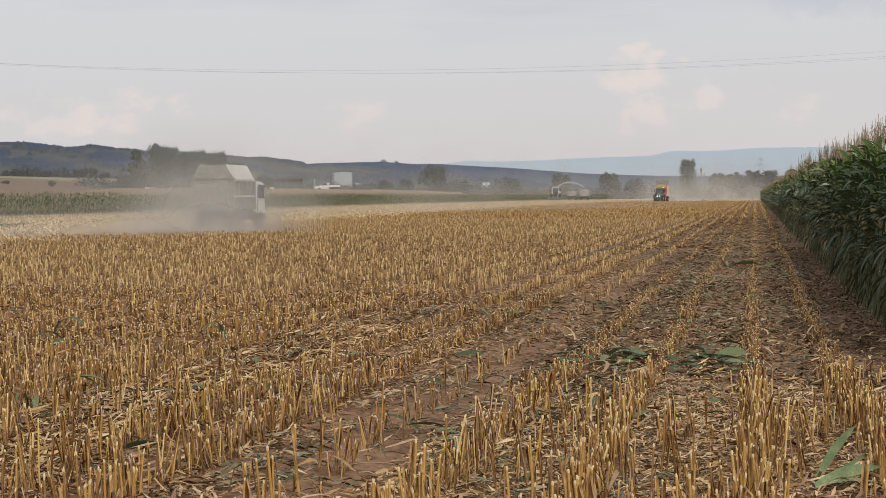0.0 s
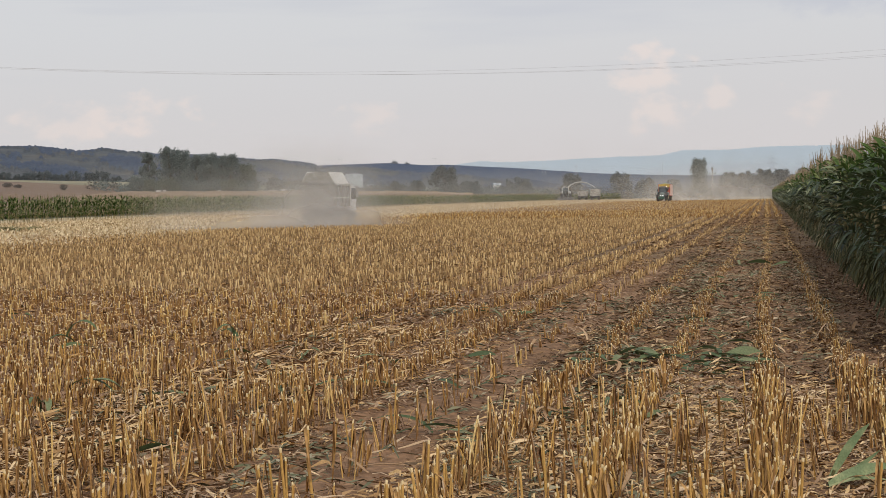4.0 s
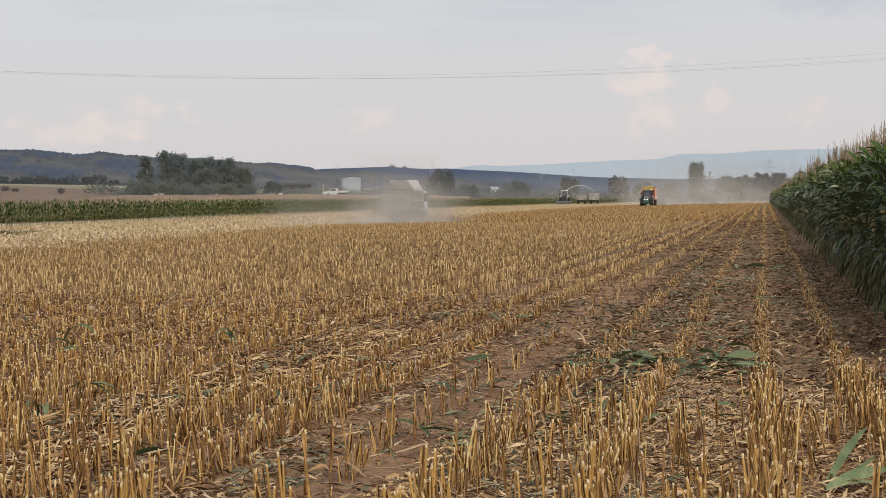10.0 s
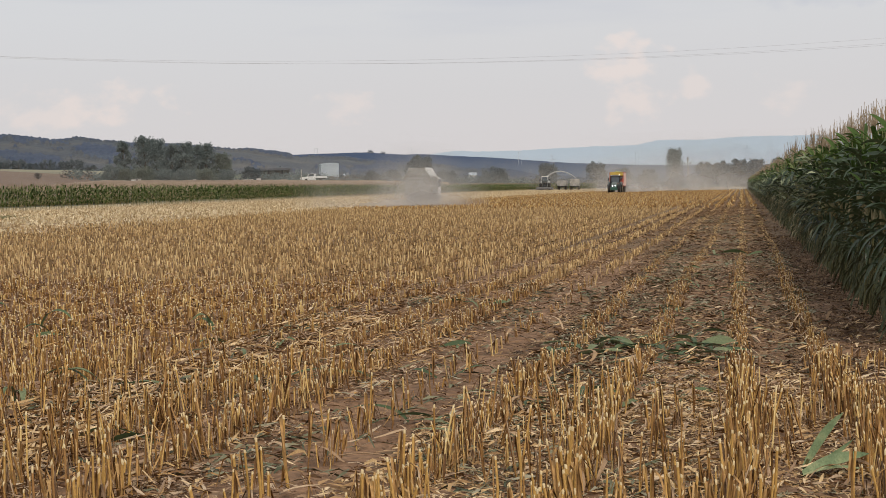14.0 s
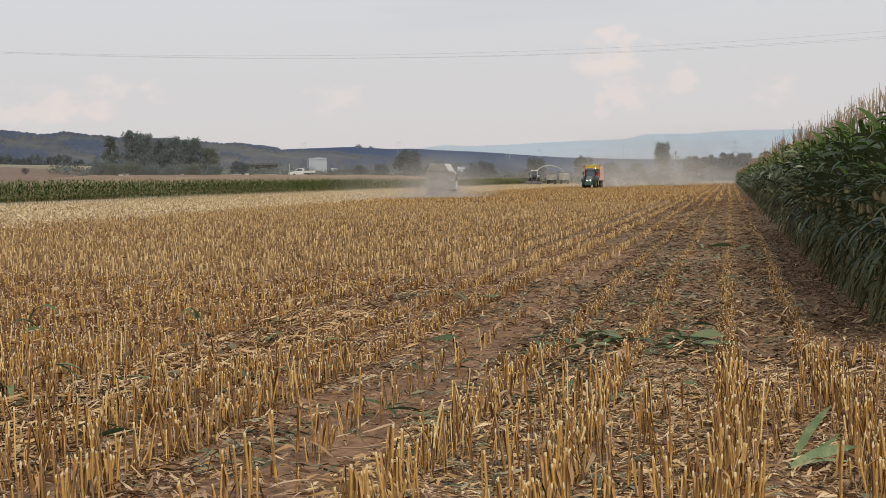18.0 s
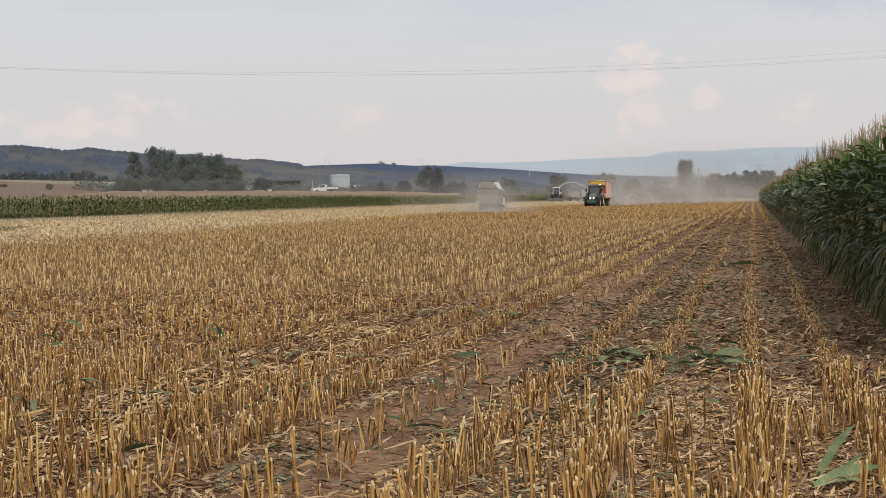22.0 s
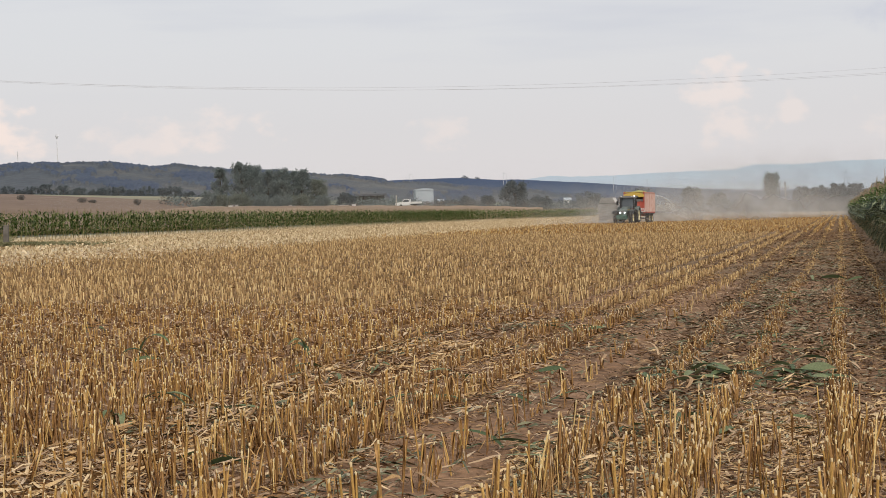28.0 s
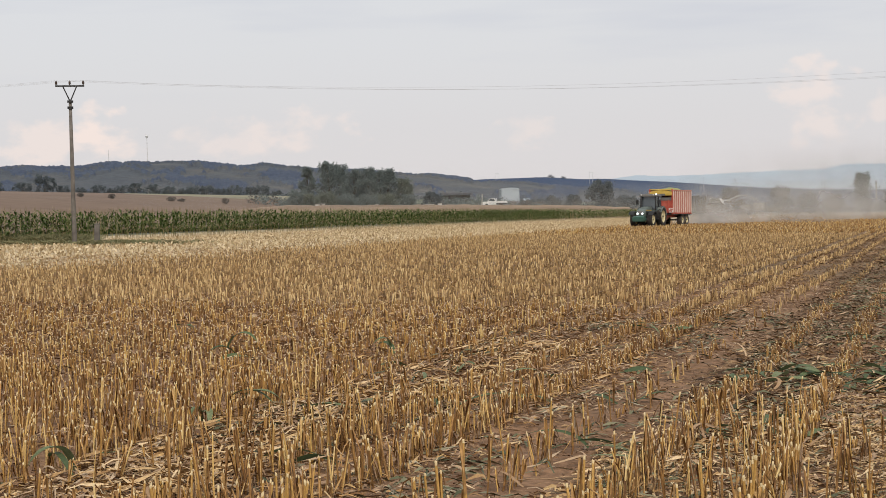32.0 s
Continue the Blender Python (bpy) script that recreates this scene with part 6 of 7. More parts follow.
def build_far_post(bearing, r, el, girth, label):
    x, y = polar(bearing, r)
    z0 = float(gz(x, y))
    h = EYE + r * math.tan(radians(el)) - z0
    ob = thing("post", pose(x, y, z0, 1, 1.5, -bearing), label, "post")
    part("shaft", pipe_bm([(0, 0, -0.3), (0, 0, h * 0.6), (0.03, 0, h)], [girth, girth * 0.9, girth * 0.75], 8), "concrete", ob)
    part("cap", cyl_bm((0.03, 0, h), (0.03, 0, h + 0.15), girth * 0.9, girth * 0.6, 8), "dark_panel", ob)


build_line()
build_masts()
build_buildings()
x, y = polar(-15.38, 470)
build_pickup(-15.38, 470, EYE + 470 * math.tan(radians(0.5)) - float(gz(x)) - 0.4)
for b, r, el, w, door in ((-21.67, 412, 0.715, 2.4, True), (-19.62, 412, 0.655, 0.7, False), (-17.72, 412, 0.6, 2.4, False), (-17.34, 412, 0.63, 0.9, False)):
    build_white_block(b, r, el, w, door)
build_far_post(-15.82, 468, 0.92, 0.2, "weathered grey post beside the pickup truck")


# ---------------------------------------------------------------- fallen green leaves
def fallen_leaf(x, y, turn, length, width, rise, droop, label, mat="green_leaf", group="fallen maize leaves"):
    """A torn maize leaf: starts at the ground, rises and droops along its length, winding and twisting."""
    n = 9
    d, z, side, h = 0.0, 0.015, 0.0, rng.normal(0, 0.5)
    turn_rate, twist = rng.normal(0, 1.1), rng.normal(0, 0.6)
    v, f = [], []
    for k in range(n + 1):
        u = k / n
        w = width * (0.18 + 0.82 * math.sin(math.pi * (0.12 + 0.86 * u)) ** 0.8) if k < n else width * 0.08
        zz = max(z, 0.014 + 0.01 * math.sin(5 * u + y))
        t = twist * math.sin(2.5 * u + x)
        nx, ny = -math.sin(h) * w / 2, math.cos(h) * w / 2
        v += [(d - nx, side - ny, zz + w * (0.18 - 0.5 * t)), (d, side, zz), (d + nx, side + ny, zz + w * (0.18 + 0.5 * t))]
        a = rise + (droop - rise) * u ** 1.2
        h += turn_rate / n
        d += math.cos(a) * math.cos(h) * length / n
        side += math.cos(a) * math.sin(h) * length / n
        z += math.sin(a) * length / n
    for k in range(n):
        a = 3 * k
        f += [(a, a + 1, a + 4), (a, a + 4, a + 3), (a + 1, a + 2, a + 5), (a + 1, a + 5, a + 4)]
    me = raw_mesh("fallen_leaf", v, f, mats=[M[mat]])
    me.shade_smooth()
    ob = new("fallen_leaf", me)
    ob.matrix_world = pose(x, y, float(gz(x)) + 0.01, 0, 0, turn)
    return tagged(ob, label, "leaf", group)


def build_fallen():
    green = "fresh green maize leaf lying on the stubble"
    # the upright torn shoot in front
    ob = thing("maize_shoot", pose(0.27, 8.15, float(gz(0.27))), "torn green maize shoot with two broad leaves", "plant")
    for dx, dz, bend, w, side, at in ((0.21, 0.30, 0.02, 0.055, (-0.62, 0.45, 0.42), 0.03), (0.33, 0.10, 0.01, 0.075, (-0.25, 0.6, 0.65), -0.03), (0.26, 0.16, -0.03, 0.04, (-0.4, 0.6, 0.5), 0.06), (0.30, 0.03, 0.02, 0.035, (0.0, 0.9, 0.3), -0.08)):
        pts, wid = [], []
        for k in range(9):
            u = k / 8
            pts.append((dx * u, at + 0.03 * math.sin(2.5 * u), 0.03 + dz * u + bend * math.sin(math.pi * u)))
            wid.append(w * max(0.05, math.sin(math.pi * (0.1 + 0.9 * u)) ** 0.75))
        v, f = ribbon(pts, wid, side, 0.15)
        me = raw_mesh("leaf", v, f, mats=[M["shoot_leaf"]])
        me.shade_smooth()
        mesh_part("leaf", me, ob)
    part("stem", pipe_bm([(0, 0, -0.02), (0.01, 0.01, 0.05), (0.03, 0.0, 0.1)], 0.008, 6), "corn_stalk", ob)
    # heaps: place, count, width of the leaves, spread
    spots = ((-1.18, 14.2, 14, 0.09, 0.16), (-1.2, 13.5, 8, 0.085, 0.2), (-0.5, 14.0, 22, 0.075, 0.2), (-0.45, 13.2, 8, 0.06, 0.2), (-0.35, 15.2, 5, 0.05, 0.2), (-1.13, 17.8, 7, 0.06, 0.2), (-2.94, 19.4, 5, 0.08, 0.14),
             (-3.26, 19.0, 3, 0.07, 0.12), (-4.63, 10.9, 4, 0.08, 0.08), (-4.82, 10.0, 4, 0.085, 0.08), (-6.85, 14.9, 3, 0.08, 0.1), (-6.5, 15.1, 1, 0.07, 0.05), (-5.5, 15.6, 2, 0.075, 0.05),
             (-4.33, 14.2, 6, 0.05, 0.2), (-3.36, 11.6, 5, 0.045, 0.15), (-3.3, 13.4, 5, 0.05, 0.15), (-0.63, 10.9, 6, 0.05, 0.15), (-1.4, 10.6, 4, 0.05, 0.12), (-1.97, 9.5, 5, 0.05, 0.12),
             (-1.19, 10.7, 6, 0.05, 0.15), (-4.7, 9.3, 3, 0.045, 0.2), (-4.75, 7.85, 2, 0.09, 0.08), (-3.5, 8.4, 2, 0.05, 0.2), (-0.8, 19, 7, 0.06, 0.25), (-0.35, 17, 8, 0.05, 0.2), (-0.4, 22, 8, 0.06, 0.3),
             (-1.2, 24, 6, 0.06, 0.3), (-0.9, 28, 8, 0.07, 0.4), (-0.5, 33, 8, 0.08, 0.5), (-2.6, 14.5, 3, 0.05, 0.15), (-2.3, 12.0, 3, 0.045, 0.12), (-4.2, 12.4, 5, 0.045, 0.2), (-9.4, 18.3, 3, 0.06, 0.2))
    for x, y, n, w, loose in spots:
        for k in range(n):
            stand = w > 0.072 and x < -4 and k < 2
            fallen_leaf(x + rng.normal(0, loose), y + rng.normal(0, 1.6 * loose), rng.uniform(0, 360), rng.uniform(0.25, 0.6), w * rng.uniform(0.35, 0.8), rng.uniform(1.0, 1.4) if stand else rng.uniform(0.02, 0.5),
                        -1.2 if stand else rng.uniform(-0.8, -0.2), green)
    for k in range(150):
        y = 6.8 + 10.5 * rng.uniform() ** 1.2
        x = rng.uniform(max(-0.62 * y, -5.2), 1.4)
        fallen_leaf(x, y, rng.uniform(0, 360), rng.uniform(0.2, 0.6), rng.uniform(0.009, 0.032), rng.uniform(0.05, 0.8), rng.uniform(-1.0, -0.3), "long dry straw-coloured maize leaf on the stubble", "dry_strip")


build_fallen()


# ---------------------------------------------------------------- vehicles; each faces +y in its own space
def wheel(parent, at, radius, width, rim_mat, lugs=0, tyre="tyre", rim_share=0.58):
    w2 = width / 2
    rr = radius * rim_share
    bm = lathe_bm([(rr, -w2 * 0.8), (radius * 0.86, -w2), (radius * 0.965, -w2 * 0.85), (radius * 0.975, 0), (radius * 0.965, w2 * 0.85), (radius * 0.86, w2), (rr, w2 * 0.8)], 28, closed=True)
    if lugs:
        bars = []
        for k in range(lugs):
            for s in (-1, 1):
                b = box_bm(width * 0.52, radius * 0.07, radius * 0.07, (s * width * 0.23, 0, radius * 0.97), 0)
                b.transform(Matrix.Rotation(2 * math.pi * (k + (0.5 if s > 0 else 0)) / lugs, 4, "X") @ Matrix.Rotation(s * 0.6, 4, "Z"))
                bars.append(b)
        bm = join_bm(bm, *bars)
    ob = part("wheel", bm, tyre, parent)
    ob.location = at
    part("rim", lathe_bm([(0.02, -w2 * 0.55), (rr * 0.3, -w2 * 0.6), (rr * 0.5, -w2 * 0.35), (rr * 0.9, -w2 * 0.5), (rr * 1.02, -w2 * 0.82), (rr * 1.02, w2 * 0.82), (rr * 0.9, w2 * 0.5), (rr * 0.5, w2 * 0.35), (rr * 0.3, w2 * 0.6), (0.02, w2 * 0.55)], 20), rim_mat, ob)
    part("hub", cyl_bm((-w2 * 0.75, 0, 0), (w2 * 0.75, 0, 0), rr * 0.2, sides=10), "dark_steel", ob)
    return ob


def build_tractor():
    ob = thing("tractor", pose(0, 0, 0), "large dusty green tractor with lit headlights pulling a forage trailer", "tractor")
    part("hood", prism_bm([(0.35, 1.05), (2.55, 1.0), (2.62, 1.35), (2.35, 1.62), (1.2, 1.86), (0.35, 1.95)], "x", -0.43, 0.43, 0.07), "green_paint", ob, "dusty grey-green sloping hood")
    part("grille", box_bm(0.5, 0.1, 0.26, (0, 2.56, 1.38), 0.04), "dark_panel", ob, "black mesh grille")
    for s in (-1, 1):
        part("headlight", box_bm(0.13, 0.09, 0.13, (s * 0.24, 2.62, 1.27), 0.045), "headlight", ob, "lit headlight")
        part("hood_grille", box_bm(0.03, 1.1, 0.36, (s * 0.45, 1.5, 1.3), 0.01), "black", ob)
        part("hood_stripe", box_bm(0.02, 1.6, 0.06, (s * 0.452, 1.4, 1.58), 0), "yellow_paint", ob, "thin yellow stripe")
    part("chassis", prism_bm([(-1.6, 0.75), (2.4, 0.62), (2.5, 1.0), (0.4, 1.1), (-1.6, 1.25)], "x", -0.36, 0.36, 0.05), "dark_steel", ob)
    part("front_weight", prism_bm([(2.55, 0.5), (3.15, 0.52), (3.2, 0.95), (2.95, 1.05), (2.55, 1.0)], "x", -0.6, 0.6, 0.08), "deep_green", ob, "green front ballast block")
    part("front_axle", box_bm(1.6, 0.24, 0.22, (0, 1.75, 0.72), 0.04), "green_paint", ob)
    part("rear_axle", box_bm(1.7, 0.34, 0.34, (0, -0.95, 0.95), 0.05), "green_paint", ob)
    part("cab_floor", box_bm(1.45, 1.6, 0.42, (0, -0.55, 1.45), 0.06), "green_paint", ob)
    part("roof", box_bm(1.72, 1.95, 0.26, (0, -0.52, 3.0), 0.09, taper=(0.9, 0.92)), "dark_panel", ob, "dark cab roof")
    for s in (-1, 1):
        for p, q in (((0.78, 0.28, 1.6), (0.7, 0.18, 2.9)), ((0.82, -0.6, 1.6), (0.76, -0.55, 2.9)), ((0.8, -1.35, 1.6), (0.72, -1.25, 2.9))):
            part("pillar", pipe_bm([(s * p[0], p[1], p[2]), (s * q[0], q[1], q[2])], 0.05, 6), "black", ob)
        part("side_window", prism_bm([(-1.3, 1.65), (0.24, 1.65), (0.16, 2.88), (-1.22, 2.88)], "x", s * 0.74, s * 0.765, 0), "glass", ob)
        part("mirror", box_bm(0.24, 0.07, 0.42, (s * 1.06, 0.25, 2.35), 0.03), "black", ob)
        part("mirror_arm", pipe_bm([(s * 0.75, 0.2, 2.6), (s * 1.06, 0.25, 2.58)], 0.02, 6), "black", ob)
        part("fender", prism_bm([(-1.85, 1.15), (-1.55, 1.75), (-0.95, 1.98), (-0.35, 1.8), (-0.1, 1.4), (-0.25, 1.35), (-0.5, 1.7), (-0.95, 1.86), (-1.45, 1.64), (-1.72, 1.12)], "x", s * 0.66, s * 1.2, 0.0), "green_paint", ob, "rounded green rear fender")
        part("front_fender", prism_bm([(1.15, 1.18), (1.4, 1.42), (1.8, 1.5), (2.2, 1.4), (2.4, 1.15), (2.2, 1.33), (1.8, 1.43), (1.42, 1.35)], "x", s * 0.72, s * 1.22, 0.0), "black", ob)
        part("work_light", box_bm(0.12, 0.08, 0.09, (s * 0.6, 0.42, 3.04), 0.02), "white_paint", ob)
        part("step", box_bm(0.35, 0.5, 0.06, (s * 0.85, 0.25, 0.75), 0.01), "dark_steel", ob)
        part("fuel_tank", box_bm(0.36, 1.0, 0.5, (s * 0.62, 0.55, 0.95), 0.08), "black", ob)
    part("windscreen", prism_bm([(0.26, 1.7), (0.29, 1.7), (0.2, 2.88), (0.17, 2.88)], "x", -0.7, 0.7, 0), "glass", ob)
    part("rear_window", prism_bm([(-1.36, 1.7), (-1.33, 1.7), (-1.23, 2.88), (-1.26, 2.88)], "x", -0.7, 0.7, 0), "glass", ob)
    part("seat", box_bm(0.5, 0.5, 0.8, (0, -0.85, 1.95), 0.1), "black", ob)
    part("steering_wheel", lathe_bm([(0.2, -0.02), (0.23, -0.02), (0.23, 0.02), (0.2, 0.02)], 16, "z"), "black", ob).location = (0, -0.15, 2.15)
    part("exhaust", pipe_bm([(0.62, 0.55, 1.5), (0.62, 0.5, 2.4), (0.6, 0.42, 2.95)], 0.075, 10), "dark_steel", ob, "upright exhaust stack")
    part("beacon_light", cyl_bm((-0.84, 0.3, 3.05), (-0.84, 0.3, 3.2), 0.06, 0.05, 12), "beacon", ob, "lit roof beacon")
    part("hitch", box_bm(0.3, 0.9, 0.16, (0, -2.0, 0.62), 0.03), "dark_steel", ob)
    turning = []
    for s in (-1, 1):
        turning.append((wheel(ob, (s * 0.9, -0.95, 0.98), 0.98, 0.58, "cream_rim", 18), 0.98))
        turning.append((wheel(ob, (s * 0.84, 1.75, 0.72), 0.72, 0.48, "cream_rim", 16), 0.72))
    return ob, turning


def build_trailer():
    ob = thing("forage_trailer", pose(0, 0, 0), "red and yellow high-sided forage trailer heaped with chopped maize", "trailer")
    part("chassis", join_bm(box_bm(0.16, 6.0, 0.26, (-0.45, 0, 0.98), 0.02), box_bm(0.16, 6.0, 0.26, (0.45, 0, 0.98), 0.02), *[box_bm(1.1, 0.12, 0.18, (0, -2.5 + 1.0 * k, 0.98), 0.01) for k in range(6)]), "red_paint", ob)
    part("floor", box_bm(2.36, 5.9, 0.14, (0, 0, 1.2), 0.02), "dark_steel", ob)
    for s in (-1, 1):
        side = part("side_panel", box_bm(0.07, 5.9, 2.2, (s * 1.17, 0, 2.36), 0.02), "red_dusty", ob, "dusty red side wall")
        for k in range(10):
            part("side_rib", box_bm(0.09, 0.16, 2.16, (s * 1.24, -2.84 + 0.632 * k, 2.36), 0.02), "rib_dusty", side)
        part("top_rail", box_bm(0.14, 6.0, 0.13, (s * 1.19, 0, 3.5), 0.03), "red_dusty", ob)
        part("bottom_rail", box_bm(0.14, 6.0, 0.17, (s * 1.19, 0, 1.27), 0.03), "red_paint", ob)
        part("mudguard", box_bm(0.5, 3.2, 0.06, (s * 1.02, -1.0, 1.13), 0.02), "black", ob)
        board = part("hazard_board", box_bm(0.42, 0.04, 0.42, (s * 1.02, 3.08, 1.55), 0.01), "white_paint", ob, "red and white striped warning board")
        for k in (-1, 0, 1):
            b = box_bm(0.07, 0.012, 0.4, (0, 0, 0), 0)
            b.transform(Matrix.Translation((s * 1.02 + 0.12 * k, 3.106, 1.55)) @ Matrix.Rotation(s * 0.6, 4, "Y"))
            part("stripe", b, "red_paint", board)
        part("front_post", box_bm(0.13, 0.13, 2.5, (s * 1.13, 2.96, 2.4), 0.02), "red_paint", ob)
    part("front_wall", box_bm(2.26, 0.08, 1.35, (0, 2.96, 1.95), 0.02), "red_paint", ob, "red front wall")
    part("front_flap", prism_bm([(-1.15, 3.0), (1.15, 3.0), (1.15, 3.35), (0.7, 3.48), (0, 3.54), (-0.7, 3.48), (-1.15, 3.35)], "y", 2.96, 3.05, 0.02), "yellow_paint", ob, "yellow front panel")
    part("nameplate", box_bm(1.1, 0.02, 0.2, (0.1, 3.06, 3.08), 0.005), "dark_panel", ob, "dark lettering bar")
    part("front_hood", prism_bm([(2.4, 3.5), (3.05, 3.54), (3.03, 3.62), (2.4, 3.64)], "x", -1.1, 1.1, 0.02), "yellow_paint", ob, "yellow folding flap along the top")
    part("front_grid", box_bm(2.1, 0.04, 0.3, (0, 3.01, 2.66), 0.01), "dark_panel", ob, "dark mesh window")
    for k in (-0.75, 0, 0.75):
        part("wall_rib", box_bm(0.1, 0.07, 1.3, (k, 3.03, 1.95), 0.02), "red_paint", ob)
    part("rear_gate", box_bm(2.3, 0.1, 2.35, (0, -3.0, 2.36), 0.03), "red_dusty", ob)
    P = Pile()
    n = 18
    gx, gy = np.meshgrid(np.linspace(-1.13, 1.13, 8), np.linspace(-2.9, 2.9, n))
    zz = 3.28 + 0.5 * np.cos(gx * 1.15) * np.cos(gy * 0.45) + rng.normal(0, 0.035, gx.shape)
    a = (np.arange(n - 1)[:, None] * 8 + np.arange(7)[None]).ravel()
    P.add(np.stack([gx, gy, zz], -1).reshape(-1, 3), np.concatenate([np.stack([a, a + 1, a + 9], 1), np.stack([a, a + 9, a + 8], 1)]))
    mesh_part("load", P.mesh("load", [M["silage"]]), ob, "heap of chopped green maize")
    part("drawbar", prism_bm([(-0.6, 2.9), (0.6, 2.9), (0.14, 5.0), (-0.14, 5.0)], "z", 0.62, 0.86, 0.03), "red_paint", ob)
    turning = []
    for s in (-1, 1):
        for y in (-1.7, -0.3):
            turning.append((wheel(ob, (s * 0.95, y, 0.6), 0.6, 0.5, "cream_rim", 0, "dusty_tyre", 0.5), 0.6))
    part("axle", join_bm(box_bm(1.7, 0.14, 0.14, (0, -1.7, 0.6), 0.02), box_bm(1.7, 0.14, 0.14, (0, -0.3, 0.6), 0.02)), "dark_steel", ob)
    return ob, turning


def build_truck():
    ob = thing("forage_truck", pose(0, 0, 0), "dusty grey truck with a high mesh-sided box driving away", "truck")
    part("chassis", join_bm(box_bm(0.14, 5.4, 0.24, (-0.42, 0.4, 0.82), 0.02), box_bm(0.14, 5.4, 0.24, (0.42, 0.4, 0.82), 0.02), *[box_bm(0.9, 0.1, 0.16, (0, -2.1 + 0.98 * k, 0.82), 0.01) for k in range(6)]), "dark_steel", ob)
    part("bed", box_bm(2.1, 3.5, 0.14, (0, -0.6, 1.02), 0.02), "dark_panel", ob)
    for s in (-1, 1):
        lo = part("side_panel", box_bm(0.06, 3.5, 0.62, (s * 1.04, -0.6, 1.4), 0.015), "grey_panel", ob, "dusty grey drop side")
        hi = part("upper_panel", box_bm(0.05, 3.5, 0.78, (s * 1.04, -0.6, 2.14), 0.015), "grey_panel", ob, "dusty upper side")
        part("slope_panel", prism_bm([(s * 1.06, 2.55), (s * 1.02, 2.52), (s * 0.62, 3.24), (s * 0.66, 3.27)], "y", -2.35, 1.15, 0.0), "tarp", ob, "pale inward-leaning top board")
        for k in range(6):
            part("stake", box_bm(0.07, 0.07, 1.5, (s * 1.09, -2.3 + 0.68 * k, 1.82), 0.01), "grey_panel", lo)
        for z in (1.72, 2.5):
            part("rail", box_bm(0.08, 3.56, 0.08, (s * 1.07, -0.6, z), 0.01), "tarp", hi)
    part("tailgate", box_bm(2.1, 0.07, 1.5, (0, -2.35, 1.78), 0.02), "grey_panel", ob, "dusty grey tailgate")
    part("rear_gable", prism_bm([(-1.04, 2.54), (1.04, 2.54), (0.64, 3.24), (-0.64, 3.24)], "y", -2.38, -2.32, 0.0), "grey_panel", ob, "dusty board above the tailgate")
    part("front_wall", prism_bm([(-1.04, 1.08), (1.04, 1.08), (1.04, 2.54), (0.64, 3.24), (-0.64, 3.24), (-1.04, 2.54)], "y", 1.1, 1.16, 0.0), "grey_panel", ob)
    for k in (-0.7, 0, 0.7):
        part("gate_rib", box_bm(0.08, 0.06, 1.45, (k, -2.4, 1.78), 0.01), "grey_panel", ob)
    part("gate_rail", box_bm(2.16, 0.08, 0.1, (0, -2.4, 2.55), 0.01), "dark_panel", ob)
    cab = part("cab", prism_bm([(1.35, 0.85), (3.1, 0.75), (3.15, 1.5), (2.95, 2.45), (1.4, 2.5)], "x", -1.05, 1.05, 0.08), "white_paint", ob, "white driver's cab")
    for s in (-1, 1):
        part("side_window", prism_bm([(1.75, 1.62), (2.9, 1.62), (2.78, 2.3), (1.8, 2.32)], "x", s * 1.05, s * 1.075, 0), "glass", cab)
        part("door_seam", box_bm(0.015, 0.03, 1.4, (s * 1.06, 1.65, 1.5), 0), "black", cab)
        part("mirror", box_bm(0.1, 0.2, 0.42, (s * 1.2, 2.75, 1.95), 0.03), "grey_panel", ob)
        part("mirror_arm", pipe_bm([(s * 1.05, 2.8, 2.2), (s * 1.2, 2.75, 2.1)], 0.02, 6), "black", ob)
        part("mudguard", box_bm(0.5, 1.25, 0.05, (s * 0.82, -1.3, 1.0), 0.01), "black", ob)
        part("tail_light", box_bm(0.26, 0.05, 0.10, (s * 0.8, -2.42, 0.86), 0.02), "red_dusty", ob, "red tail light")
    part("windscreen", prism_bm([(3.16, 1.55), (3.18, 1.56), (2.99, 2.38), (2.97, 2.37)], "x", -0.92, 0.92, 0), "glass", ob)
    part("bumper", box_bm(2.05, 0.2, 0.3, (0, 3.22, 0.65), 0.05), "grey_panel", ob)
    part("rear_bumper", box_bm(2.0, 0.1, 0.14, (0, -2.42, 0.66), 0.02), "dark_steel", ob)
    part("fuel_tank", cyl_bm((-0.75, -0.3, 0.72), (-0.75, 0.7, 0.72), 0.26, sides=14), "dark_steel", ob)
    turning = []
    for s in (-1, 1):
        for y, w in ((2.35, 0.28), (-1.3, 0.5)):
            turning.append((wheel(ob, (s * 0.84, y, 0.5), 0.5, w, "grey_panel", 0, "dusty_tyre", 0.5), 0.5))
    return ob, turning


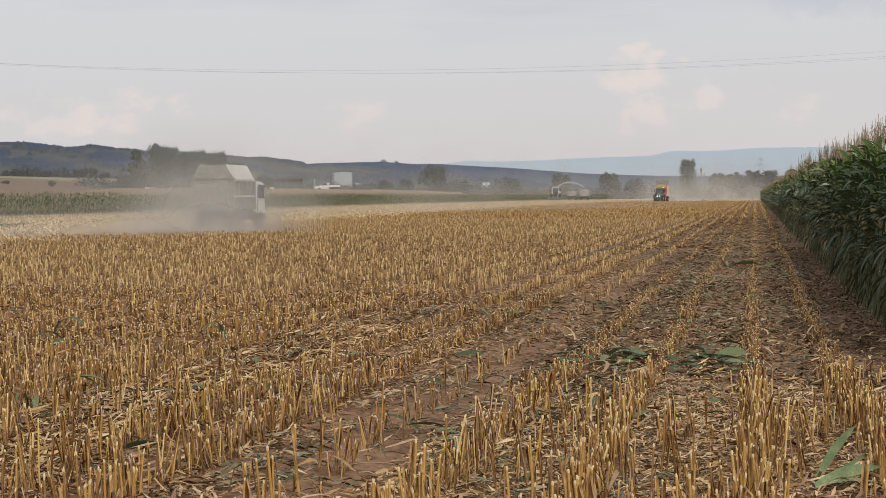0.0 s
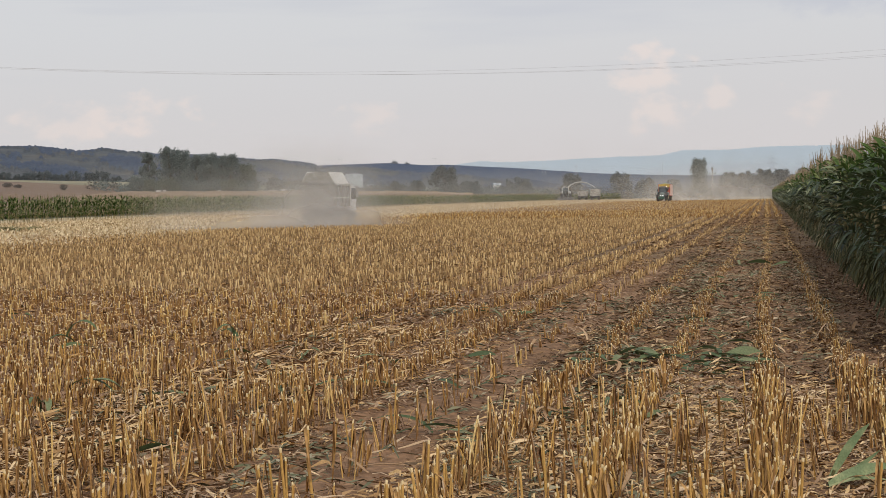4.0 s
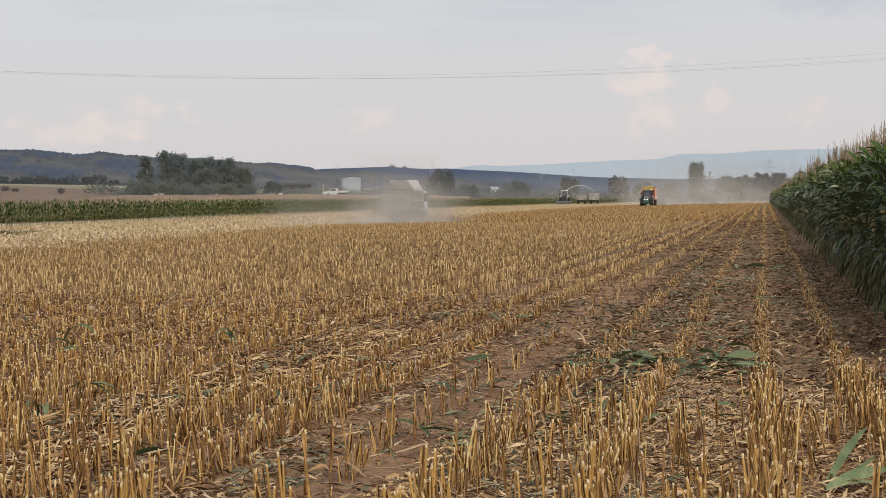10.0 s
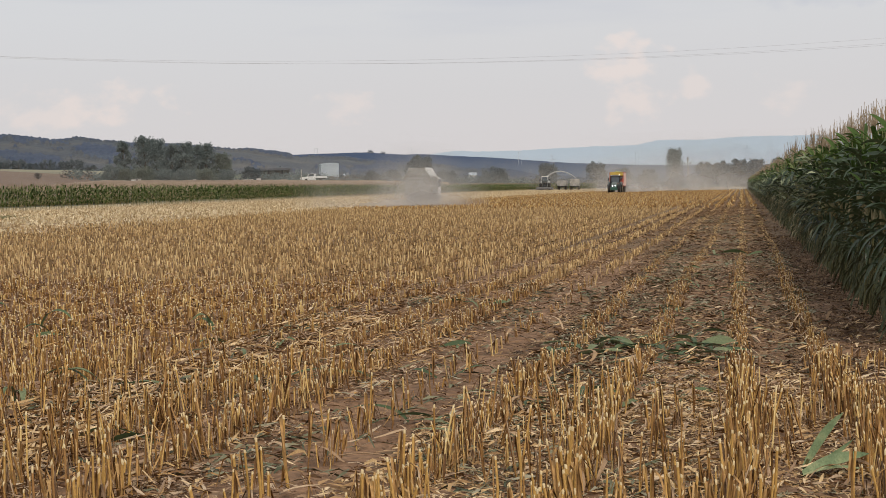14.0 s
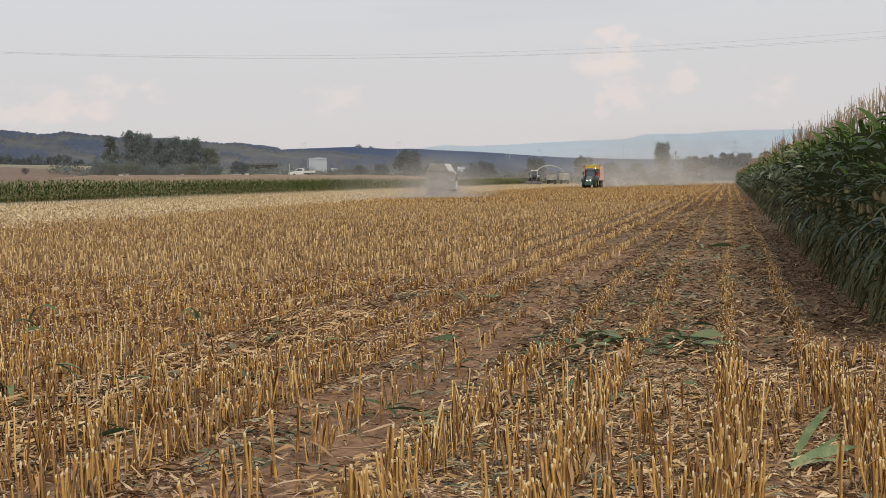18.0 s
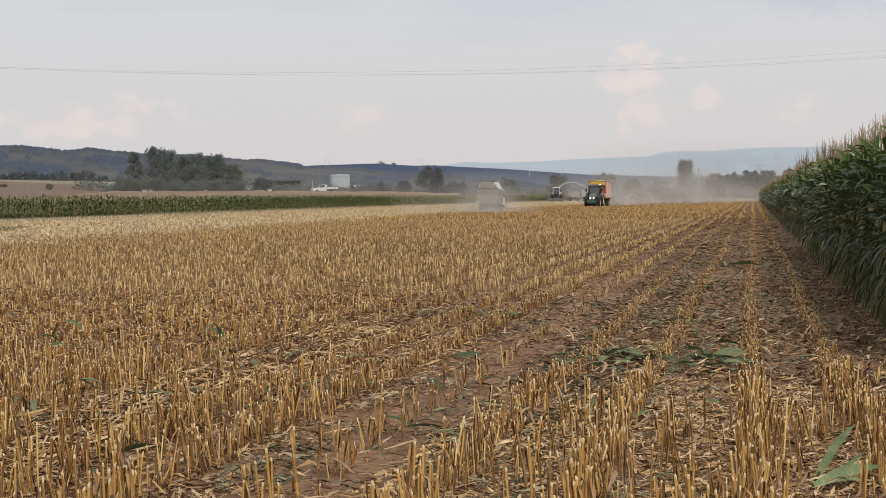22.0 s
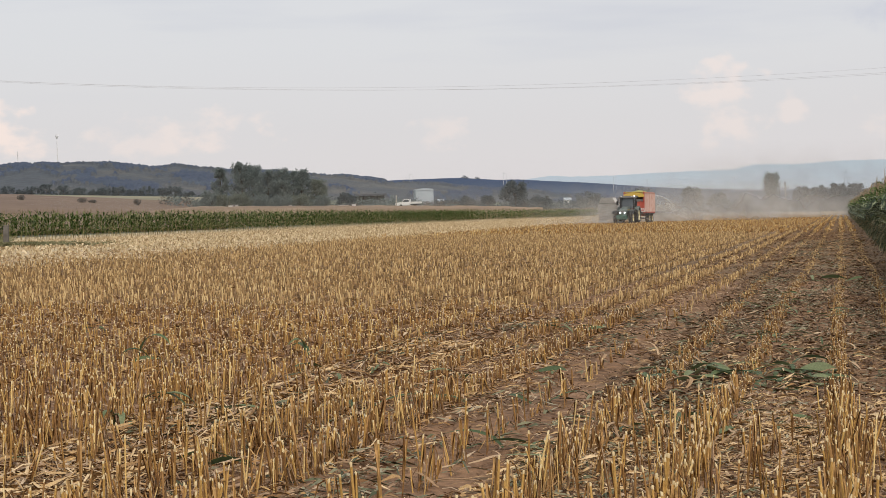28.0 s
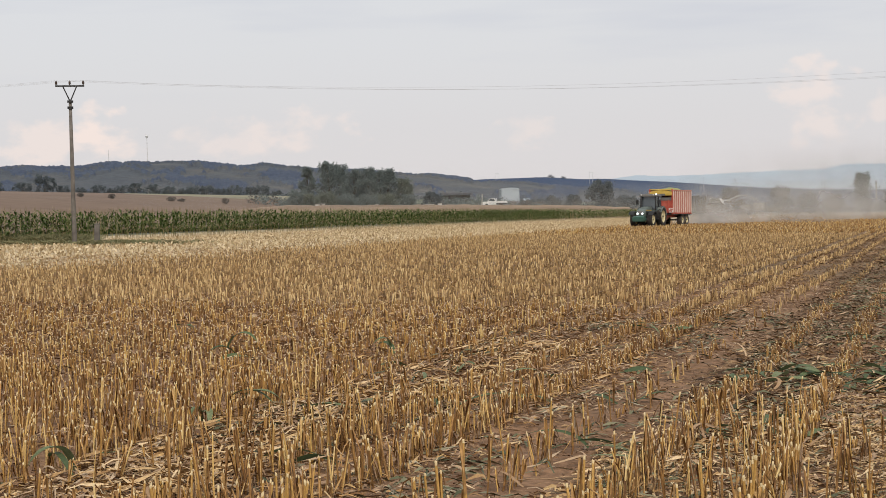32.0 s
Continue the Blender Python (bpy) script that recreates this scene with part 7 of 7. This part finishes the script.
def build_harvester():
    ob = thing("forage_harvester", pose(0, 0, 0), "pale forage harvester with a wide maize header and long spout", "harvester")
    part("body", prism_bm([(-3.2, 1.2), (1.2, 1.1), (1.2, 2.3), (-0.6, 2.6), (-3.0, 2.5), (-3.3, 2.0)], "x", -1.2, 1.2, 0.12), "spout_paint", ob, "pale engine body")
    part("side_grille", join_bm(box_bm(0.05, 1.5, 0.8, (-1.22, -2.0, 1.85), 0.02), box_bm(0.05, 1.5, 0.8, (1.22, -2.0, 1.85), 0.02)), "dark_panel", ob)
    cab = part("cab", prism_bm([(0.6, 1.9), (2.2, 1.9), (2.3, 2.6), (2.0, 3.55), (0.6, 3.6)], "x", -0.8, 0.8, 0.08), "glass", ob, "glazed cab")
    part("cab_roof", box_bm(1.75, 1.8, 0.2, (0, 1.3, 3.68), 0.07), "white_paint", cab)
    for s in (-1, 1):
        part("pillar", pipe_bm([(s * 0.8, 2.25, 1.9), (s * 0.78, 2.02, 3.58)], 0.05, 6), "white_paint", cab)
        part("ladder", box_bm(0.3, 0.5, 1.3, (s * 1.15, 1.5, 1.3), 0.03), "dark_steel", ob)
        part("mirror", box_bm(0.25, 0.06, 0.45, (s * 1.3, 2.1, 2.8), 0.03), "black", ob)
    part("feeder", prism_bm([(1.2, 0.9), (3.0, 0.45), (3.0, 1.1), (1.2, 1.9)], "x", -0.5, 0.5, 0.05), "dark_steel", ob)
    header = part("header", prism_bm([(2.9, 0.25), (3.5, 0.2), (3.5, 0.6), (3.1, 0.9), (2.9, 0.85)], "x", -2.2, 2.2, 0.06), "dark_panel", ob, "wide rotary maize header")
    for k in range(9):
        part("divider", cyl_bm((-2.08 + 0.52 * k, 3.45, 0.45), (-2.08 + 0.52 * k, 4.6, 0.2), 0.16, 0.02, 8), "dark_panel", header)
    for k in range(8):
        part("drum", cyl_bm((-1.82 + 0.52 * k, 3.6, 0.25), (-1.82 + 0.52 * k, 3.6, 0.75), 0.3, 0.24, 12), "dark_panel", header)
    arc = [(0.0, -1.2, 2.5), (-0.2, -1.3, 3.4), (-1.0, -1.5, 4.2), (-2.4, -1.8, 4.85), (-4.0, -2.1, 5.05), (-5.4, -2.4, 4.75), (-6.8, -2.7, 4.1), (-7.6, -2.8, 3.5)]
    spout = part("spout", pipe_bm(arc, [0.24, 0.22, 0.18, 0.16, 0.15, 0.14, 0.13, 0.13], 8), "spout_paint", ob, "long curved discharge spout", True)
    part("deflector", box_bm(0.5, 0.42, 0.1, (-7.75, -2.82, 3.4), 0.02, shift=(0.1, 0)), "spout_paint", spout)
    for s in (-1, 1):
        wheel(ob, (s * 1.15, 0.9, 0.95), 0.95, 0.7, "white_paint", 16)
        wheel(ob, (s * 1.05, -2.5, 0.65), 0.65, 0.5, "white_paint", 0)
    return ob


def build_wagon(label, height, cab):
    ob = thing("silage_wagon", pose(0, 0, 0), label, "trailer", "wagons beside the harvester")
    part("floor", box_bm(2.4, 6.0, 0.16, (0, 0, 1.05), 0.02), "dark_steel", ob)
    for s in (-1, 1):
        side = part("side_panel", box_bm(0.07, 6.0, height - 1.15, (s * 1.18, 0, (height + 1.15) / 2), 0.02), "wagon_panel", ob)
        for k in range(7):
            part("side_rib", box_bm(0.08, 0.1, height - 1.2, (s * 1.25, -2.85 + 0.95 * k, (height + 1.15) / 2), 0.01), "grey_panel", side)
        for y in (-1.5, -0.3, 2.0):
            wheel(ob, (s * 0.95, y, 0.52), 0.52, 0.4, "wagon_panel", 0, "dusty_tyre", 0.5)
    part("front_wall", box_bm(2.36, 0.08, height - 1.15, (0, 3.0, (height + 1.15) / 2), 0.02), "wagon_panel", ob)
    part("rear_wall", box_bm(2.36, 0.08, height - 1.15, (0, -3.0, (height + 1.15) / 2), 0.02), "wagon_panel", ob)
    part("load", box_bm(2.2, 5.8, 0.5, (0, 0, height - 0.35), 0.12, taper=(0.7, 0.8)), "silage", ob)
    part("chassis", box_bm(0.9, 6.6, 0.2, (0, 0.2, 0.85), 0.03), "dark_steel", ob)
    if cab:
        c = part("cab", prism_bm([(3.2, 0.8), (4.8, 0.7), (4.85, 1.5), (4.6, 2.5), (3.25, 2.55)], "x", -1.1, 1.1, 0.08), "grey_panel", ob, "pale driver's cab")
        part("windscreen", prism_bm([(4.86, 1.5), (4.88, 1.5), (4.64, 2.42), (4.62, 2.42)], "x", -0.95, 0.95, 0), "glass", c)
        for s in (-1, 1):
            wheel(ob, (s * 0.92, 4.0, 0.52), 0.52, 0.3, "wagon_panel", 0, "dusty_tyre", 0.5)
    return ob


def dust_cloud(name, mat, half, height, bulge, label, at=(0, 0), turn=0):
    """A drift of dust, and also the sheet of haze before the grove: a curved, billowing veil that rises from the
    ground.
    """
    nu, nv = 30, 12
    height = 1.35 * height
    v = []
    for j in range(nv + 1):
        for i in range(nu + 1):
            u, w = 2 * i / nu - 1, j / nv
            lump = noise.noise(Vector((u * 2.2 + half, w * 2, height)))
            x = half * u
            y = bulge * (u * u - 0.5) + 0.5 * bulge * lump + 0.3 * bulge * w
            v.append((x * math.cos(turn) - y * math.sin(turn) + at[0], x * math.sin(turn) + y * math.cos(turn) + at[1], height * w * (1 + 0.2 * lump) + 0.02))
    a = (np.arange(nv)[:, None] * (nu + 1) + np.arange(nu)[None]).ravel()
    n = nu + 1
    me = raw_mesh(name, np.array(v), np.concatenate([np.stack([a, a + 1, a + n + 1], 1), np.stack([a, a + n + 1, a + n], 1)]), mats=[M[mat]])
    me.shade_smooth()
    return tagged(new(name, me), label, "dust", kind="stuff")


tractor, tractor_wheels = build_tractor()
trailer, trailer_wheels = build_trailer()
truck, truck_wheels = build_truck()
truck.scale = (0.88, 0.88, 0.88)
tractor.scale = trailer.scale = (0.95, 0.95, 0.95)
harvester = build_harvester()
wagon_a = build_wagon("grey wagon being filled under the harvester's spout", 3.0, False)
wagon_b = build_wagon("grey silage wagon waiting behind the harvester", 2.6, False)
TRAIL = [(2.5, dust_cloud("dust_cloud", "dust_dense", 5.0, 3.6, 2.0, "low dense dust behind the trailer", (-1.5, 0))),
         (4.2, dust_cloud("dust_cloud", "dust_thick", 11.0, 6.0, 4.0, "dust hanging over the trailer's track", (-4, 0))),
         (9.5, dust_cloud("dust_cloud", "dust_thick", 19.0, 10.0, 5.0, "thin far dust hanging over the track", (-8, 0))),
         (18.0, dust_cloud("dust_cloud", "dust_mid", 32.0, 14.0, 7.0, "faint far dust veil", (-13, 0)))]
TRUCK_DUST = [(1.0, dust_cloud("dust_cloud", "dust_dense", 3.7, 5.2, 0.8, "grey dust whirled up behind the truck", (0.0, 0))),
              (1.3, dust_cloud("dust_cloud", "dust_dense", 5.0, 3.3, 1.0, "dense dust round the truck's wheels", (1.0, 0))),
              (2.4, dust_cloud("dust_cloud", "dust_mid", 7.0, 3.6, 1.6, "low dust left behind the truck", (-1.5, 0)))]
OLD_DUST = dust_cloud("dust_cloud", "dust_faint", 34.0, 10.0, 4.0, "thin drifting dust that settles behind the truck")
# sheet added to pale the grove and the hill as the air's haze does
GROVE_HAZE = dust_cloud("dust_cloud", "haze_veil", 150.0, 17.0, 8.0, "translucent sheet standing in for air haze before the grove and the hill")
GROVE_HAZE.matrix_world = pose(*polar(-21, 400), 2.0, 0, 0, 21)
# wide sheet: the harvester's dust, and also the haze before the far trees
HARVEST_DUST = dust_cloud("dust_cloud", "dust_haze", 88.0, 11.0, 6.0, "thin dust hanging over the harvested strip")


# ---------------------------------------------------------------- what moves
def smooth_path(rows, degree=4):
    """rows of seconds, bearing and distance ahead; gives a function of time for the place on the ground."""
    t = np.array([r[0] for r in rows], float)
    y = np.array([r[2] for r in rows], float)
    x = y * np.tan(np.radians([r[1] for r in rows]))
    px, py = np.polyfit((t - 16) / 16, x, degree), np.polyfit((t - 16) / 16, y, 3)

    def place(s):
        c = min(max(s, 0.0), SECONDS)
        u = (c - 16) / 16
        p = np.array((np.polyval(px, u), np.polyval(py, u)))
        if s != c:
            p = p + (s - c) * np.array((np.polyval(np.polyder(px), u), np.polyval(np.polyder(py), u))) / 16
        return p
    return place


def seat(p, heading, lift=0.0):
    """The pose of a thing on the sloping field at p that faces along heading."""
    up = Vector((SLOPE, 0, 1)).normalized()
    f = Vector((heading[0], heading[1], 0))
    f = (f - up * f.dot(up)).normalized()
    r = f.cross(up)
    m = Matrix((r, f, up)).transposed().to_4x4()
    m.translation = (p[0], p[1], float(gz(p[0])) + lift)
    return m


TRACTOR_ROWS = [(0, -3.4, 332), (4, -3.65, 313), (7, -3.95, 296), (10, -4.1, 281), (13, -4.4, 265), (17, -4.98, 238), (19, -5.15, 223), (21, -5.4, 210), (23, -5.75, 199),
                (25, -6.25, 187), (28, -7.65, 168), (30, -8.6, 155), (32, -9.73, 142)]
TRUCK_ROWS = [(0, -18.69, 67), (2, -17.42, 74), (4, -15.85, 82), (7, -14.01, 94), (10, -12.9, 104), (13, -11.76, 114), (17, -10.45, 128), (19, -10.03, 135), (21, -9.7, 143),
              (23, -9.15, 151), (25, -8.78, 160), (28, -8.08, 174), (32, -7.43, 196)]


def key_path(ob, place, lag=0.0, sink=0.0, behind=0.0, step=0.5, fixed=None, lift=0.0, wheels=()):
    rows = []
    for k in range(int(SECONDS / step) + 1):
        s = k * step - lag
        d = place(s + 0.1) - place(s - 0.1)
        d = d / np.linalg.norm(d)
        p = place(s)
        if behind:
            q = place(s - behind / max(0.5, np.linalg.norm(place(s) - place(s - 1))))
            p = p + (q - p) * behind / max(0.1, np.linalg.norm(q - p))
        rows.append((k * step, seat(p, d if fixed is None else fixed, lift - sink * min(1.0, max(0.0, (k * step - 13) / 9)))))
    walk(ob, rows)
    for w, radius in wheels:
        spin, last, turn_rows = 0.0, place(0.0), []
        at = tuple(w.location)
        for k in range(int(SECONDS / 0.125) + 1):
            here = place(k * 0.125)
            spin += math.degrees(np.linalg.norm(here - last) / radius)
            last = here
            turn_rows.append((k * 0.125, pose(*at, -spin, 0, 0)))
        walk(w, turn_rows)


def motions():
    way = smooth_path(TRACTOR_ROWS)
    key_path(tractor, way, wheels=tractor_wheels)
    key_path(trailer, way, behind=6.6, wheels=trailer_wheels)
    for lag, cloud in TRAIL:
        key_path(cloud, way, lag=lag, step=1.0)
    off = smooth_path(TRUCK_ROWS, 3)
    key_path(truck, off, wheels=truck_wheels)
    for lag, cloud in TRUCK_DUST:
        key_path(cloud, off, lag=lag, step=1.0, sink=0.9)
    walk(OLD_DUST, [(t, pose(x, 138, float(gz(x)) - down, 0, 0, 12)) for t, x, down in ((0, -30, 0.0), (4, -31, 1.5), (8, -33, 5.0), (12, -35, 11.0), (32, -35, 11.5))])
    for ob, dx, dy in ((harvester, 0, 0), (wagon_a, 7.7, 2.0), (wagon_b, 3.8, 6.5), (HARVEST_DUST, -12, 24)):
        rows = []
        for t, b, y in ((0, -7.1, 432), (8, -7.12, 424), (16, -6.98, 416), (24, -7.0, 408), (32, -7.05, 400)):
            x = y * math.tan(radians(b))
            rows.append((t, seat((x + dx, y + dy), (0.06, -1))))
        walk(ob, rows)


motions()
